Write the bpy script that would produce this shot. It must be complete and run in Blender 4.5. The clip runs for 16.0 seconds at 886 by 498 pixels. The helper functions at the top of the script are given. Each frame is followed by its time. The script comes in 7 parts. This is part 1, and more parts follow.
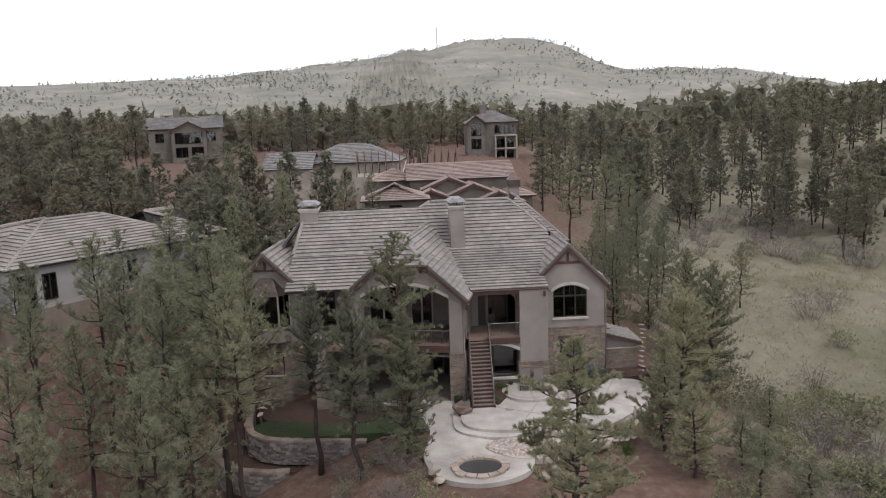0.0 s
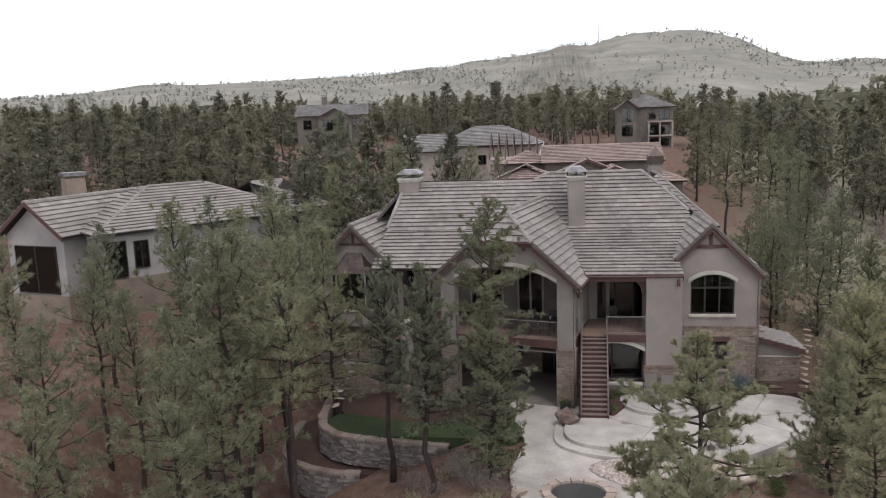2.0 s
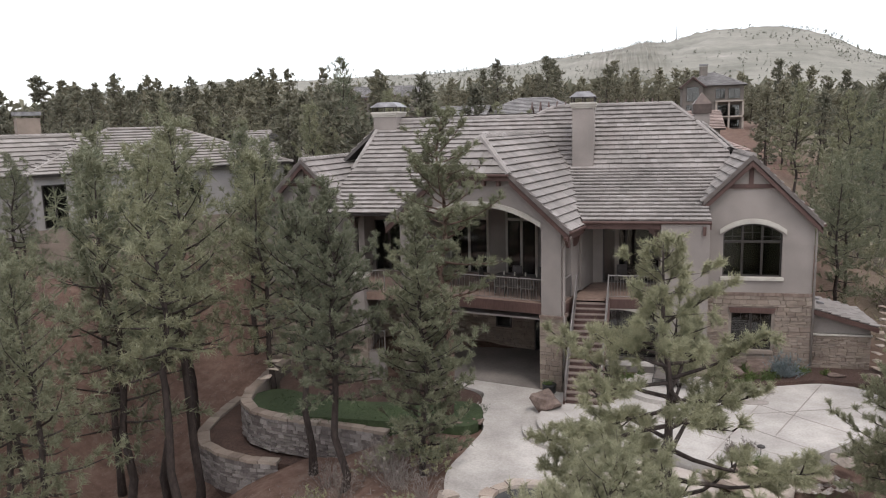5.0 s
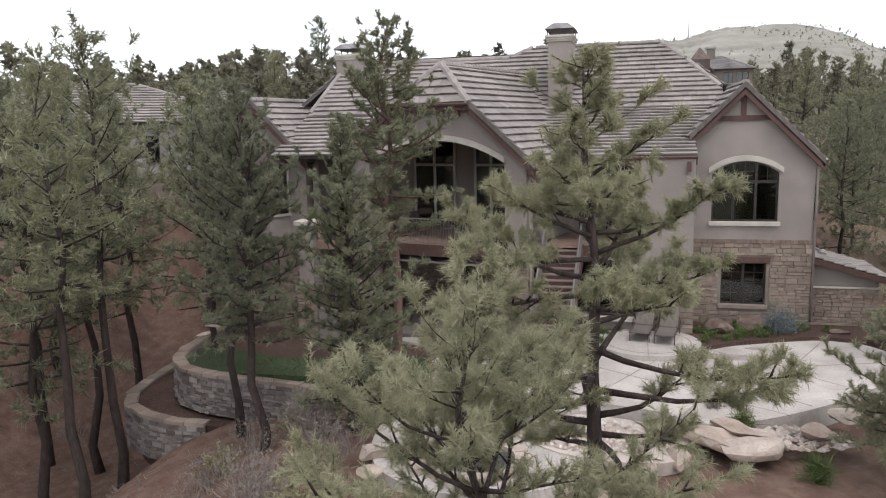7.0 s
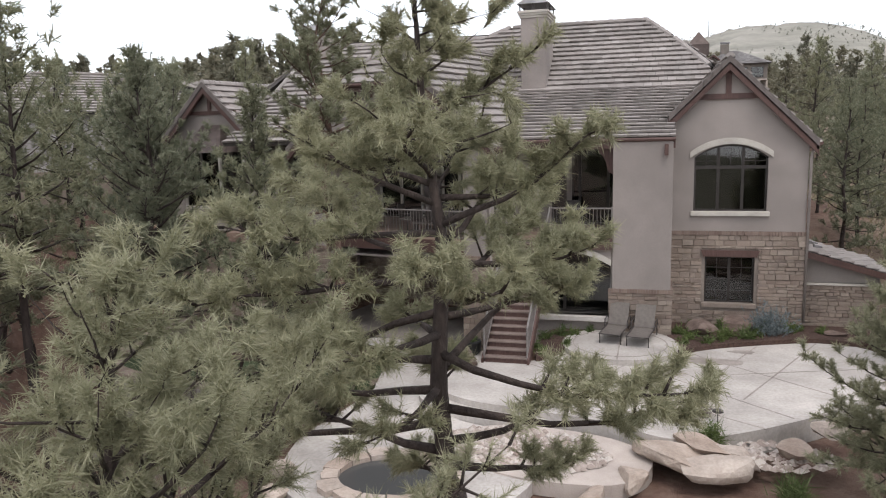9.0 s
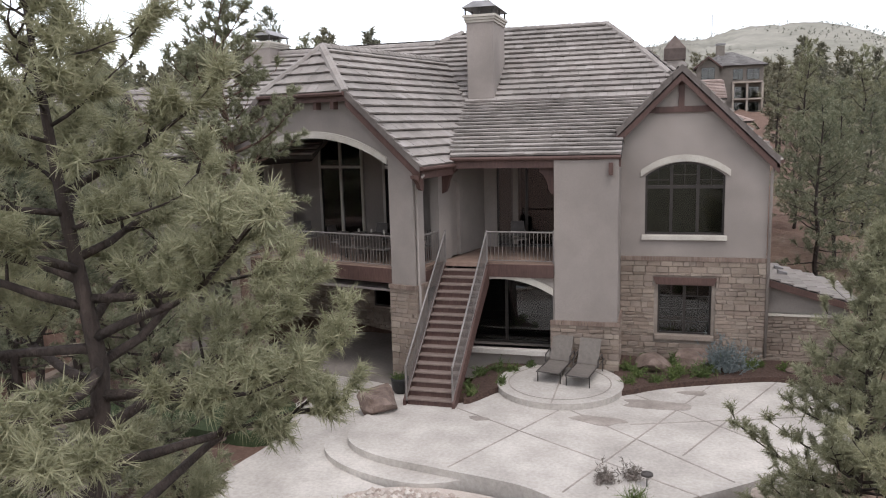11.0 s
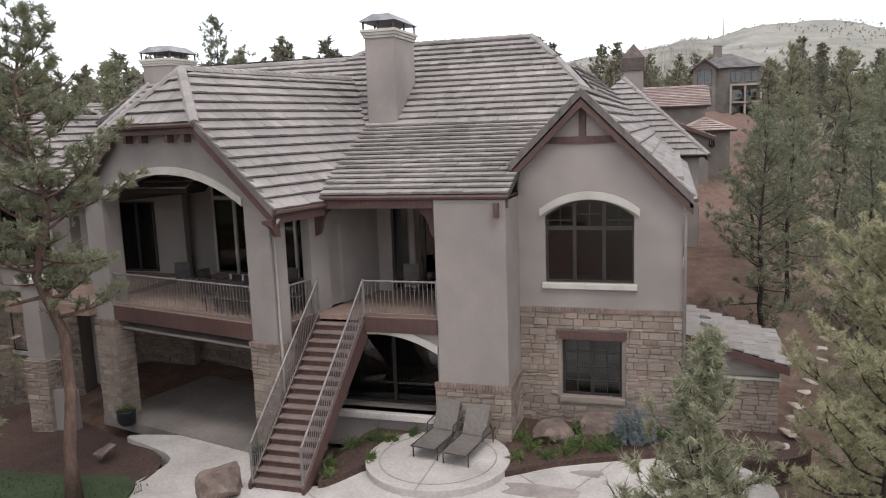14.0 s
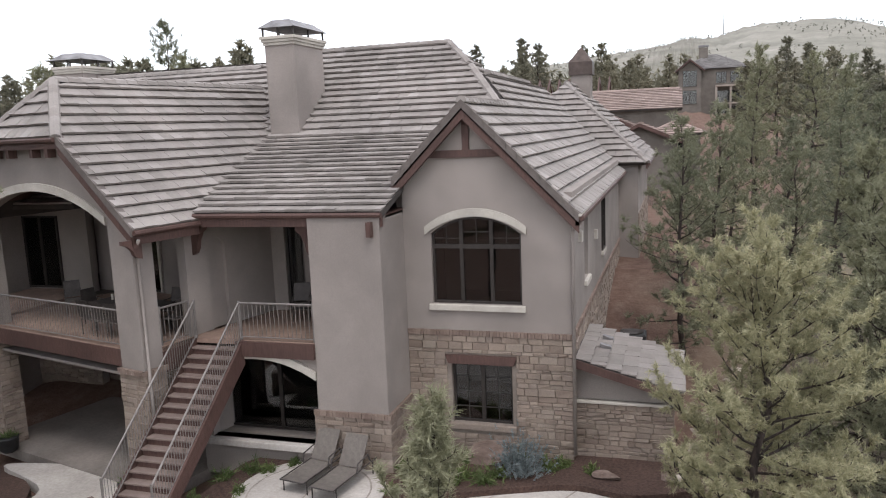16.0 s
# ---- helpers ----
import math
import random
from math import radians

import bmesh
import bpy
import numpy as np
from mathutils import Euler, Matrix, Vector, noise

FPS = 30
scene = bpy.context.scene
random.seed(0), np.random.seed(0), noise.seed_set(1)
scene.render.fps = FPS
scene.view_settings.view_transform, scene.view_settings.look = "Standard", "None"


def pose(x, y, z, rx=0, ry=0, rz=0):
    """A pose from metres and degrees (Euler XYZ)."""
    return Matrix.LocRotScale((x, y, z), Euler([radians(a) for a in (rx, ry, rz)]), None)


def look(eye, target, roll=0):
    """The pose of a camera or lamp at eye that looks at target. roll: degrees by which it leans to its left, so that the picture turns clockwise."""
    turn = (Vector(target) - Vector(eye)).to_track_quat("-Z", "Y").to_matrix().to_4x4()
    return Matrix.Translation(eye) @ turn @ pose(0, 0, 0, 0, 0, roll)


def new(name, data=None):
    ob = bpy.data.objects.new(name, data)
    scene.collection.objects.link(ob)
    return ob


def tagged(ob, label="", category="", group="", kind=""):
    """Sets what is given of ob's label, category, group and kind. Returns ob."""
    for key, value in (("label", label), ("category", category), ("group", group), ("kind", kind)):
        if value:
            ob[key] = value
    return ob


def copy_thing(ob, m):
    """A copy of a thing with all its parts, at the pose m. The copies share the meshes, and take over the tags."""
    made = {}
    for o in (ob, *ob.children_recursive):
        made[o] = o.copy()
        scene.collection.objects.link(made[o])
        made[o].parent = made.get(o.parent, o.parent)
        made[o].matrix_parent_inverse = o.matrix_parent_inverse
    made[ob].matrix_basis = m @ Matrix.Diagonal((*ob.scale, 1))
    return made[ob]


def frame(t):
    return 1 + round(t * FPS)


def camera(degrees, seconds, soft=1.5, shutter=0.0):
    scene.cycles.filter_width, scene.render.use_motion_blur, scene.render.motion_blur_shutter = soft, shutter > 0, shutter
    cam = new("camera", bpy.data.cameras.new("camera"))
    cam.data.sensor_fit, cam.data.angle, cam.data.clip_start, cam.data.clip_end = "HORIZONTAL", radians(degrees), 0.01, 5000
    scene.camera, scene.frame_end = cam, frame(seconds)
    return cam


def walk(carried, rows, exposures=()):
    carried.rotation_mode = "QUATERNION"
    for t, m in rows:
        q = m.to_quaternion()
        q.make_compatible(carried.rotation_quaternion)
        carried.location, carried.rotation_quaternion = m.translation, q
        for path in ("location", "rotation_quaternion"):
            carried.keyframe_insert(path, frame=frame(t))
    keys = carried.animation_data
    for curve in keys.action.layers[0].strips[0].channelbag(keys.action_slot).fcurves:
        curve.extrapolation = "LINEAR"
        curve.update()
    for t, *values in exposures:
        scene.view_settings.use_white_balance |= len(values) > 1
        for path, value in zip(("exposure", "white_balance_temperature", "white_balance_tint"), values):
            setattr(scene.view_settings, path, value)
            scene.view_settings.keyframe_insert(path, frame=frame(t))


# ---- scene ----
# Camera: seconds, place, yaw, pitch, roll
cam = camera(60.48, 16.0, soft=1.1)
ROWS = [
    (0.0, -3.742, -2.259, 17.437, -3.898, -9.697, 2.036),
    (0.5, -3.032, -0.103, 16.781, -1.323, -9.700, 2.064),
    (1.0, -2.303, 1.781, 16.129, 1.730, -9.619, 2.092),
    (1.5, -1.615, 3.472, 15.470, 4.823, -9.557, 2.111),
    (2.0, -0.962, 4.937, 14.809, 7.827, -9.459, 1.971),
    (2.5, -0.273, 6.165, 14.123, 10.939, -9.352, 1.868),
    (3.0, 0.334, 7.533, 13.439, 12.926, -9.232, 1.756),
    (5.5, 2.968, 15.022, 9.790, 13.301, -9.266, 1.492),
    (6.0, 3.292, 15.877, 9.073, 13.190, -9.300, 1.492),
    (6.5, 3.591, 16.602, 8.390, 13.410, -9.317, 1.492),
    (7.0, 3.848, 17.247, 7.758, 14.110, -9.282, 1.320),
    (7.5, 4.179, 17.953, 7.426, 15.042, -9.472, 1.321),
    (8.0, 4.539, 18.568, 7.178, 15.649, -9.211, 1.221),
    (8.5, 4.944, 19.314, 7.069, 15.585, -9.212, 1.338),
    (9.0, 5.343, 20.073, 7.022, 15.498, -9.162, 1.479),
    (9.5, 5.731, 20.729, 7.050, 15.326, -9.186, 1.491),
    (12.0, 7.895, 24.439, 7.711, 16.113, -9.031, 1.674),
    (12.5, 8.344, 25.170, 7.822, 16.070, -8.964, 1.847),
    (13.0, 8.785, 25.837, 7.959, 16.397, -8.996, 1.840),
    (13.5, 9.273, 26.432, 8.090, 16.531, -8.934, 1.990),
    (14.0, 9.811, 26.936, 8.158, 16.685, -9.014, 2.006),
    (14.5, 10.383, 27.503, 8.227, 16.817, -9.004, 2.057),
    (15.0, 11.059, 28.012, 8.299, 16.808, -9.010, 2.135),
    (15.5, 11.745, 28.502, 8.321, 16.898, -8.930, 2.346),
    (16.0, 12.429, 28.884, 8.357, 16.814, -8.974, 2.265),
]
walk(cam, [(t, pose(x, y, z, 90 + pitch, roll, yaw)) for t, x, y, z, yaw, pitch, roll in ROWS],
     exposures=[(0.0, -0.08, 6600, 12.5), (3.0, -0.02, 6600, 12.5), (5.5, 0.27, 6600, 12), (9.5, 0.31, 6600, 12), (12.0, 0.31, 6550, 12), (16.0, 0.37, 6550, 12)])

# ---- world, sun ----
world = bpy.data.worlds.new("overcast_sky")
scene.world = world
world.use_nodes = True
wn, wl = world.node_tree.nodes, world.node_tree.links
wn.clear()
SUN_ELEV, SUN_ROT = radians(58), radians(150)
sky = wn.new("ShaderNodeTexSky")
sky.sky_type, sky.sun_disc, sky.sun_elevation, sky.sun_rotation = 'NISHITA', False, SUN_ELEV, SUN_ROT
bg_clear, bg_cloud, addw = wn.new("ShaderNodeBackground"), wn.new("ShaderNodeBackground"), wn.new("ShaderNodeAddShader")
bg_clear.inputs[1].default_value = 0.05
wtc, wno, wrp = wn.new("ShaderNodeTexCoord"), wn.new("ShaderNodeTexNoise"), wn.new("ShaderNodeValToRGB")
wno.inputs["Scale"].default_value, wno.inputs["Detail"].default_value = 2.2, 5
wrp.color_ramp.elements[0].color, wrp.color_ramp.elements[1].color = (0.89, 0.92, 0.98, 1), (0.97, 0.985, 1.03, 1)
wrp.color_ramp.elements[0].position, wrp.color_ramp.elements[1].position = 0.3, 0.6
wl.new(wtc.outputs["Generated"], wno.inputs["Vector"])
wl.new(wno.outputs["Fac"], wrp.inputs[0])
wl.new(wrp.outputs[0], bg_cloud.inputs[0])
bg_cloud.inputs[1].default_value = 1.22
wl.new(sky.outputs[0], bg_clear.inputs[0])
wl.new(bg_clear.outputs[0], addw.inputs[0])
wl.new(bg_cloud.outputs[0], addw.inputs[1])
wl.new(addw.outputs[0], wn.new("ShaderNodeOutputWorld").inputs[0])
sun_data = bpy.data.lights.new("sun", 'SUN')
sun_data.energy, sun_data.angle, sun_data.color = 1.2, radians(14), (1.0, 0.985, 0.965)
sun = new("sun", sun_data)
sun.matrix_world = look((0, 0, 60), (-18, 26, 0))


# ---- materials ----
def ramp(nt, fac, stops):
    r = nt.nodes.new("ShaderNodeValToRGB")
    el = r.color_ramp.elements
    while len(el) < len(stops):
        el.new(0.5)
    for e, (p, c) in zip(el, stops):
        e.position, e.color = p, (*c, 1)
    nt.links.new(fac, r.inputs[0])
    return r.outputs[0]


def noise_tex(nt, scale, detail=4, rough=0.55, coord="Object", stretch=None):
    tc = nt.nodes.new("ShaderNodeTexCoord")
    n = nt.nodes.new("ShaderNodeTexNoise")
    n.inputs["Scale"].default_value, n.inputs["Detail"].default_value, n.inputs["Roughness"].default_value = scale, detail, rough
    vec = tc.outputs[coord]
    if stretch:
        mp = nt.nodes.new("ShaderNodeMapping")
        mp.inputs["Scale"].default_value = stretch
        nt.links.new(vec, mp.inputs[0])
        vec = mp.outputs[0]
    nt.links.new(vec, n.inputs["Vector"])
    return n.outputs["Fac"]


def mixc(nt, fac, a, b, mode='MIX'):
    m = nt.nodes.new("ShaderNodeMix")
    m.data_type, m.blend_type = 'RGBA', mode
    for s, v in ((m.inputs[0], fac), (m.inputs[6], a), (m.inputs[7], b)):
        if hasattr(v, "links"):
            nt.links.new(v, s)
        elif isinstance(v, (int, float)):
            s.default_value = v
        else:
            s.default_value = (*v, 1)
    return m.outputs[2]


def rand_of(nt, kind):
    """A random number for each object ('object') or for each loose piece ('island')."""
    if kind == 'object':
        return nt.nodes.new("ShaderNodeObjectInfo").outputs["Random"]
    return nt.nodes.new("ShaderNodeNewGeometry").outputs["Random Per Island"]


def base_mat(name, rough=0.85, metal=0.0, spec=0.3):
    m = bpy.data.materials.new(name)
    m.use_nodes = True
    nt = m.node_tree
    b = nt.nodes["Principled BSDF"]
    b.inputs["Roughness"].default_value, b.inputs["Metallic"].default_value = rough, metal
    b.inputs["Specular IOR Level"].default_value = spec
    return m, nt, b


def bump(nt, b, fac, strength=0.3, dist=0.02):
    n = nt.nodes.new("ShaderNodeBump")
    n.inputs["Strength"].default_value, n.inputs["Distance"].default_value = strength, dist
    nt.links.new(fac, n.inputs["Height"])
    nt.links.new(n.outputs[0], b.inputs["Normal"])


def varied(name, lo, hi, scale=3.0, big=0.35, rough=0.85, metal=0.0, spec=0.3, grain=60.0, relief=0.25, rdist=0.01, stretch=None, pick=None, picks=None, pickmix=0.8):
    """A surface with large stains between two colours, a fine grain, and with pick a colour of its own for each piece."""
    m, nt, b = base_mat(name, rough, metal, spec)
    c = ramp(nt, noise_tex(nt, scale, 5, stretch=stretch), [(0.3, lo), (0.7, hi)])
    if pick:
        pc = ramp(nt, rand_of(nt, pick), picks)
        c = mixc(nt, pickmix, c, pc)
    stain = ramp(nt, noise_tex(nt, big, 4), [(0.35, (0.8, 0.8, 0.8)), (0.65, (1.08, 1.08, 1.08))])
    c = mixc(nt, 1.0, c, stain, 'MULTIPLY')
    g = noise_tex(nt, grain, 3, 0.6, stretch=stretch)
    gc = ramp(nt, g, [(0.3, (0.86, 0.86, 0.86)), (0.7, (1.1, 1.1, 1.1))])
    c = mixc(nt, 1.0, c, gc, 'MULTIPLY')
    nt.links.new(c, b.inputs["Base Color"])
    bump(nt, b, g, relief, rdist)
    return m


STUCCO = varied("stucco", (0.237, 0.206, 0.186), (0.277, 0.242, 0.22), 0.8, 0.3, 0.92, grain=45, relief=0.35)
TRIM = varied("cast_stone_trim", (0.4, 0.365, 0.318), (0.48, 0.445, 0.395), 3, 0.6, 0.85)
STONE_PICKS = [(0.0, (0.155, 0.117, 0.097)), (0.25, (0.205, 0.16, 0.131)), (0.5, (0.232, 0.187, 0.152)), (0.75, (0.182, 0.145, 0.124)), (1.0, (0.285, 0.238, 0.196))]
STONE_ONE = varied("stone_veneer", (0.25, 0.19, 0.15), (0.36, 0.29, 0.23), 5, 0.8, 0.9, grain=30, relief=0.6, rdist=0.02, pick='object', picks=STONE_PICKS)
STONE = varied("stone_veneer_joined", (0.25, 0.19, 0.15), (0.36, 0.29, 0.23), 5, 0.8, 0.9, grain=30, relief=0.6, rdist=0.02, pick='island', picks=STONE_PICKS)
MORTAR = varied("mortar", (0.19, 0.158, 0.134), (0.245, 0.208, 0.176), 6, 1, 0.95)
BRICK_PICKS = [(0.0, (0.14, 0.1, 0.084)), (0.5, (0.175, 0.13, 0.108)), (1.0, (0.215, 0.165, 0.138))]
BRICK = varied("brick_band", (0.2, 0.14, 0.11), (0.28, 0.2, 0.16), 6, 1, 0.9, pick='island', picks=BRICK_PICKS)
TILE_PICKS = [(0.0, (0.180, 0.160, 0.144)), (0.3, (0.233, 0.209, 0.190)), (0.6, (0.266, 0.239, 0.220)), (0.85, (0.214, 0.185, 0.169)), (1.0, (0.318, 0.290, 0.271))]
TILE_ONE = varied("roof_tile", (0.2, 0.18, 0.165), (0.3, 0.27, 0.25), 4, 0.45, 0.8, grain=30, pick='object', picks=TILE_PICKS, pickmix=0.7)
TILE = varied("roof_tile_joined", (0.2, 0.18, 0.165), (0.3, 0.27, 0.25), 4, 0.45, 0.8, grain=30, pick='island', picks=TILE_PICKS, pickmix=0.7)
RAKE = varied("dark_rake_tile", (0.105, 0.088, 0.08), (0.15, 0.128, 0.117), 4, 0.6, 0.8, grain=30)
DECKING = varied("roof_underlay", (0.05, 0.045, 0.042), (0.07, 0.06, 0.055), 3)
ORANGE_TILE = varied("clay_roof_tile", (0.25, 0.185, 0.16), (0.32, 0.25, 0.22), 1.2, 0.2, 0.85, pick='island', picks=[(0, (0.23, 0.17, 0.145)), (1, (0.34, 0.265, 0.235))])
NB_TILE = varied("neighbour_roof_tile", (0.24, 0.215, 0.185), (0.33, 0.3, 0.26), 2, 0.3, 0.85, pick='island', picks=TILE_PICKS)
FASCIA = varied("dark_red_timber", (0.065, 0.036, 0.03), (0.10, 0.057, 0.048), 4, 0.8, 0.6, stretch=(6, 6, 1))
STEPWOOD = varied("brown_composite_steps", (0.15, 0.112, 0.096), (0.2, 0.152, 0.132), 5, 0.6, 0.7)
DECKWOOD = varied("deck_boards", (0.2, 0.135, 0.105), (0.28, 0.195, 0.155), 5, 0.6, 0.7)
IRON = varied("dark_iron", (0.05, 0.043, 0.04), (0.08, 0.07, 0.065), 8, 1, 0.5, 0.4)
RAILING = varied("taupe_painted_steel", (0.15, 0.135, 0.125), (0.21, 0.19, 0.178), 8, 1, 0.5, 0.2)
BRONZE_FRAME = varied("dark_bronze_frame", (0.025, 0.02, 0.018), (0.04, 0.034, 0.03), 8, 1, 0.45)
CAPMETAL = varied("weathered_metal", (0.16, 0.15, 0.15), (0.3, 0.29, 0.29), 3, 1, 0.45, 0.7)
COPPER = varied("dark_copper", (0.06, 0.045, 0.04), (0.11, 0.085, 0.075), 3, 1, 0.45, 0.6)
CONCRETE = varied("stained_concrete", (0.335, 0.304, 0.274), (0.475, 0.437, 0.4), 0.9, 0.25, 0.8, grain=12, relief=0.15)
# Darker stained concrete; shade under the porches is also put into this colour.
SHADE_CONC = varied("shade_toned_concrete", (0.16, 0.138, 0.122), (0.22, 0.193, 0.172), 0.9, 0.4, 0.7, grain=12, relief=0.15)
DAMP = varied("damp_concrete", (0.22, 0.188, 0.165), (0.3, 0.262, 0.235), 2, 0.5, 0.6, grain=12, relief=0.15)
MULCH = varied("bark_mulch", (0.05, 0.03, 0.023), (0.115, 0.07, 0.055), 14, 0.8, 0.95, grain=40, relief=1.0, rdist=0.05)
LAWN = varied("lawn_grass", (0.028, 0.042, 0.017), (0.05, 0.068, 0.03), 6, 0.5, 0.9, grain=90, relief=0.8)
ROCK_PICKS = [(0, (0.272, 0.200, 0.160)), (0.5, (0.352, 0.288, 0.240)), (1, (0.416, 0.368, 0.328))]
ROCK = varied("sandstone_boulder", (0.295, 0.221, 0.172), (0.410, 0.344, 0.287), 2.5, 0.8, 0.9, grain=14, relief=0.5, rdist=0.04, pick='object', picks=ROCK_PICKS, pickmix=0.5)
REDROCK = varied("brown_garden_boulder", (0.11, 0.075, 0.06), (0.22, 0.165, 0.14), 3.0, 0.9, 0.92, grain=14, relief=0.6, rdist=0.05)
GREYSTONE = varied("dry_wall_stone", (0.13, 0.11, 0.1), (0.22, 0.195, 0.18), 3, 0.8, 0.9, grain=14, relief=0.6, rdist=0.04, pick='island', picks=[(0, (0.1, 0.083, 0.077)), (0.5, (0.18, 0.155, 0.145)), (1, (0.3, 0.27, 0.25))])
PEBBLE = varied("river_pebbles", (0.3, 0.25, 0.22), (0.5, 0.45, 0.4), 3, 0.8, 0.9, pick='island', picks=[(0, (0.25, 0.19, 0.16)), (0.5, (0.38, 0.32, 0.28)), (1, (0.55, 0.5, 0.45))])
SLING = varied("taupe_sling_fabric", (0.105, 0.09, 0.08), (0.14, 0.123, 0.108), 10, 1, 0.8)
LINER = varied("dark_pool_shell", (0.09, 0.09, 0.09), (0.16, 0.155, 0.15), 3, 1, 0.4)
# Near-black colour that paints the darkness of rooms behind glass.
ROOM_SHADE = varied("painted_room_shade", (0.018, 0.016, 0.015), (0.03, 0.027, 0.025), 2, rough=0.9)
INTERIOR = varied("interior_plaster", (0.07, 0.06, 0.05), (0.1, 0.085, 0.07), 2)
PLASTIC = varied("black_plastic", (0.02, 0.02, 0.02), (0.035, 0.035, 0.035), 5, rough=0.5)
BARK = varied("pine_bark", (0.03, 0.023, 0.02), (0.07, 0.052, 0.045), 9, 1.2, 0.95, grain=24, relief=1.0, rdist=0.04, stretch=(1, 1, 0.35))
REDBARK = varied("reddish_pine_bark", (0.09, 0.058, 0.044), (0.17, 0.11, 0.085), 9, 1.2, 0.95, grain=24, relief=1.0, rdist=0.04, stretch=(1, 1, 0.35))
TWIG = varied("dry_twigs", (0.15, 0.125, 0.11), (0.25, 0.215, 0.19), 3, 1, 0.9)


def needle_mat(name, lo, hi, tip):
    m, nt, b = base_mat(name, 0.55, 0, 0.25)
    c = ramp(nt, noise_tex(nt, 0.9, 4), [(0.3, lo), (0.7, hi)])
    c = mixc(nt, ramp(nt, rand_of(nt, 'island'), [(0.45, (0, 0, 0)), (1.0, (0.75, 0.75, 0.75))]), c, tip)
    c = mixc(nt, 1.0, c, ramp(nt, rand_of(nt, 'object'), [(0, (0.82, 0.84, 0.85)), (1, (1.15, 1.12, 1.05))]), 'MULTIPLY')
    nt.links.new(c, b.inputs["Base Color"])
    b.inputs["Transmission Weight"].default_value = 0.0
    tr = nt.nodes.new("ShaderNodeBsdfTranslucent")
    mx = nt.nodes.new("ShaderNodeMixShader")
    mx.inputs[0].default_value = 0.35
    nt.links.new(c, tr.inputs[0])
    out = nt.nodes["Material Output"]
    nt.links.new(b.outputs[0], mx.inputs[1])
    nt.links.new(tr.outputs[0], mx.inputs[2])
    nt.links.new(mx.outputs[0], out.inputs[0])
    return m


NEEDLE = needle_mat("pine_needles", (0.142, 0.152, 0.098), (0.21, 0.216, 0.142), (0.318, 0.308, 0.214))
PALE_NEEDLE = needle_mat("pale_pine_needles", (0.28, 0.273, 0.165), (0.385, 0.367, 0.23), (0.505, 0.47, 0.325))
MID_NEEDLE = needle_mat("grey_green_pine_needles", (0.198, 0.203, 0.128), (0.28, 0.278, 0.182), (0.392, 0.374, 0.262))
LAWN_BLADE = needle_mat("lawn_blades", (0.035, 0.052, 0.02), (0.06, 0.08, 0.033), (0.09, 0.11, 0.05))
# Paler, greyer needles: distance haze is put into their colour.
HAZE_NEEDLE = needle_mat("hazed_hillside_needles", (0.13, 0.135, 0.11), (0.18, 0.18, 0.15), (0.2, 0.2, 0.17))
NEEDLE_FAR = needle_mat("distant_pine_needles", (0.122, 0.121, 0.087), (0.186, 0.177, 0.129), (0.256, 0.235, 0.174))
SPRUCE = needle_mat("blue_spruce_needles", (0.14, 0.17, 0.17), (0.22, 0.25, 0.25), (0.3, 0.33, 0.33))
LEAF = needle_mat("scrub_leaves", (0.18, 0.185, 0.11), (0.27, 0.265, 0.165), (0.36, 0.34, 0.23))
GREENLEAF = needle_mat("garden_leaves", (0.07, 0.1, 0.035), (0.12, 0.16, 0.055), (0.2, 0.23, 0.1))
DRYGRASS = needle_mat("dry_grass_blades", (0.22, 0.19, 0.115), (0.33, 0.29, 0.18), (0.42, 0.37, 0.26))

GLASS, gnt, gb = base_mat("window_glass", 0.03)
gb.inputs["Base Color"].default_value = (0.9, 0.93, 0.93, 1)
gtr, ggl, gmx, gfr = gnt.nodes.new("ShaderNodeBsdfTransparent"), gnt.nodes.new("ShaderNodeBsdfGlossy"), gnt.nodes.new("ShaderNodeMixShader"), gnt.nodes.new("ShaderNodeFresnel")
ggl.inputs["Roughness"].default_value, gfr.inputs[0].default_value = 0.02, 1.7
gtr.inputs[0].default_value = (0.55, 0.57, 0.58, 1)
gnt.links.new(gfr.outputs[0], gmx.inputs[0])
gnt.links.new(gtr.outputs[0], gmx.inputs[1])
gnt.links.new(ggl.outputs[0], gmx.inputs[2])
gnt.links.new(gmx.outputs[0], gnt.nodes["Material Output"].inputs[0])
WATER, wnt, wb = base_mat("dark_water", 0.08, 0, 0.5)
wb.inputs["Base Color"].default_value = (0.06, 0.06, 0.058, 1)
bump(wnt, wb, noise_tex(wnt, 6, 3), 0.08, 0.02)


# ---- ground material: pine litter, dry meadow, far hills paled by painted haze ----
GROUND, qnt, qb = base_mat("ground_cover", 0.95, 0, 0.1)
litter = ramp(qnt, noise_tex(qnt, 1.6, 6, 0.7), [(0.25, (0.075, 0.046, 0.036)), (0.5, (0.135, 0.085, 0.066)), (0.75, (0.19, 0.14, 0.11))])
grass = ramp(qnt, noise_tex(qnt, 0.5, 7, 0.7), [(0.25, (0.095, 0.085, 0.058)), (0.5, (0.165, 0.148, 0.105)), (0.75, (0.25, 0.222, 0.175))])
greens = ramp(qnt, noise_tex(qnt, 0.07, 5, 0.6), [(0.4, (0.105, 0.105, 0.066)), (0.62, (0.22, 0.195, 0.15))])
grass = mixc(qnt, 0.5, grass, greens)
# Hill tones are lightened and greyed to carry the haze.
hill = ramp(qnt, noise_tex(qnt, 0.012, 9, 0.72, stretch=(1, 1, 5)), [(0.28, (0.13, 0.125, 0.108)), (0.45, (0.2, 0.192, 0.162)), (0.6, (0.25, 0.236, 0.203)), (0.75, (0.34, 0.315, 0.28))])
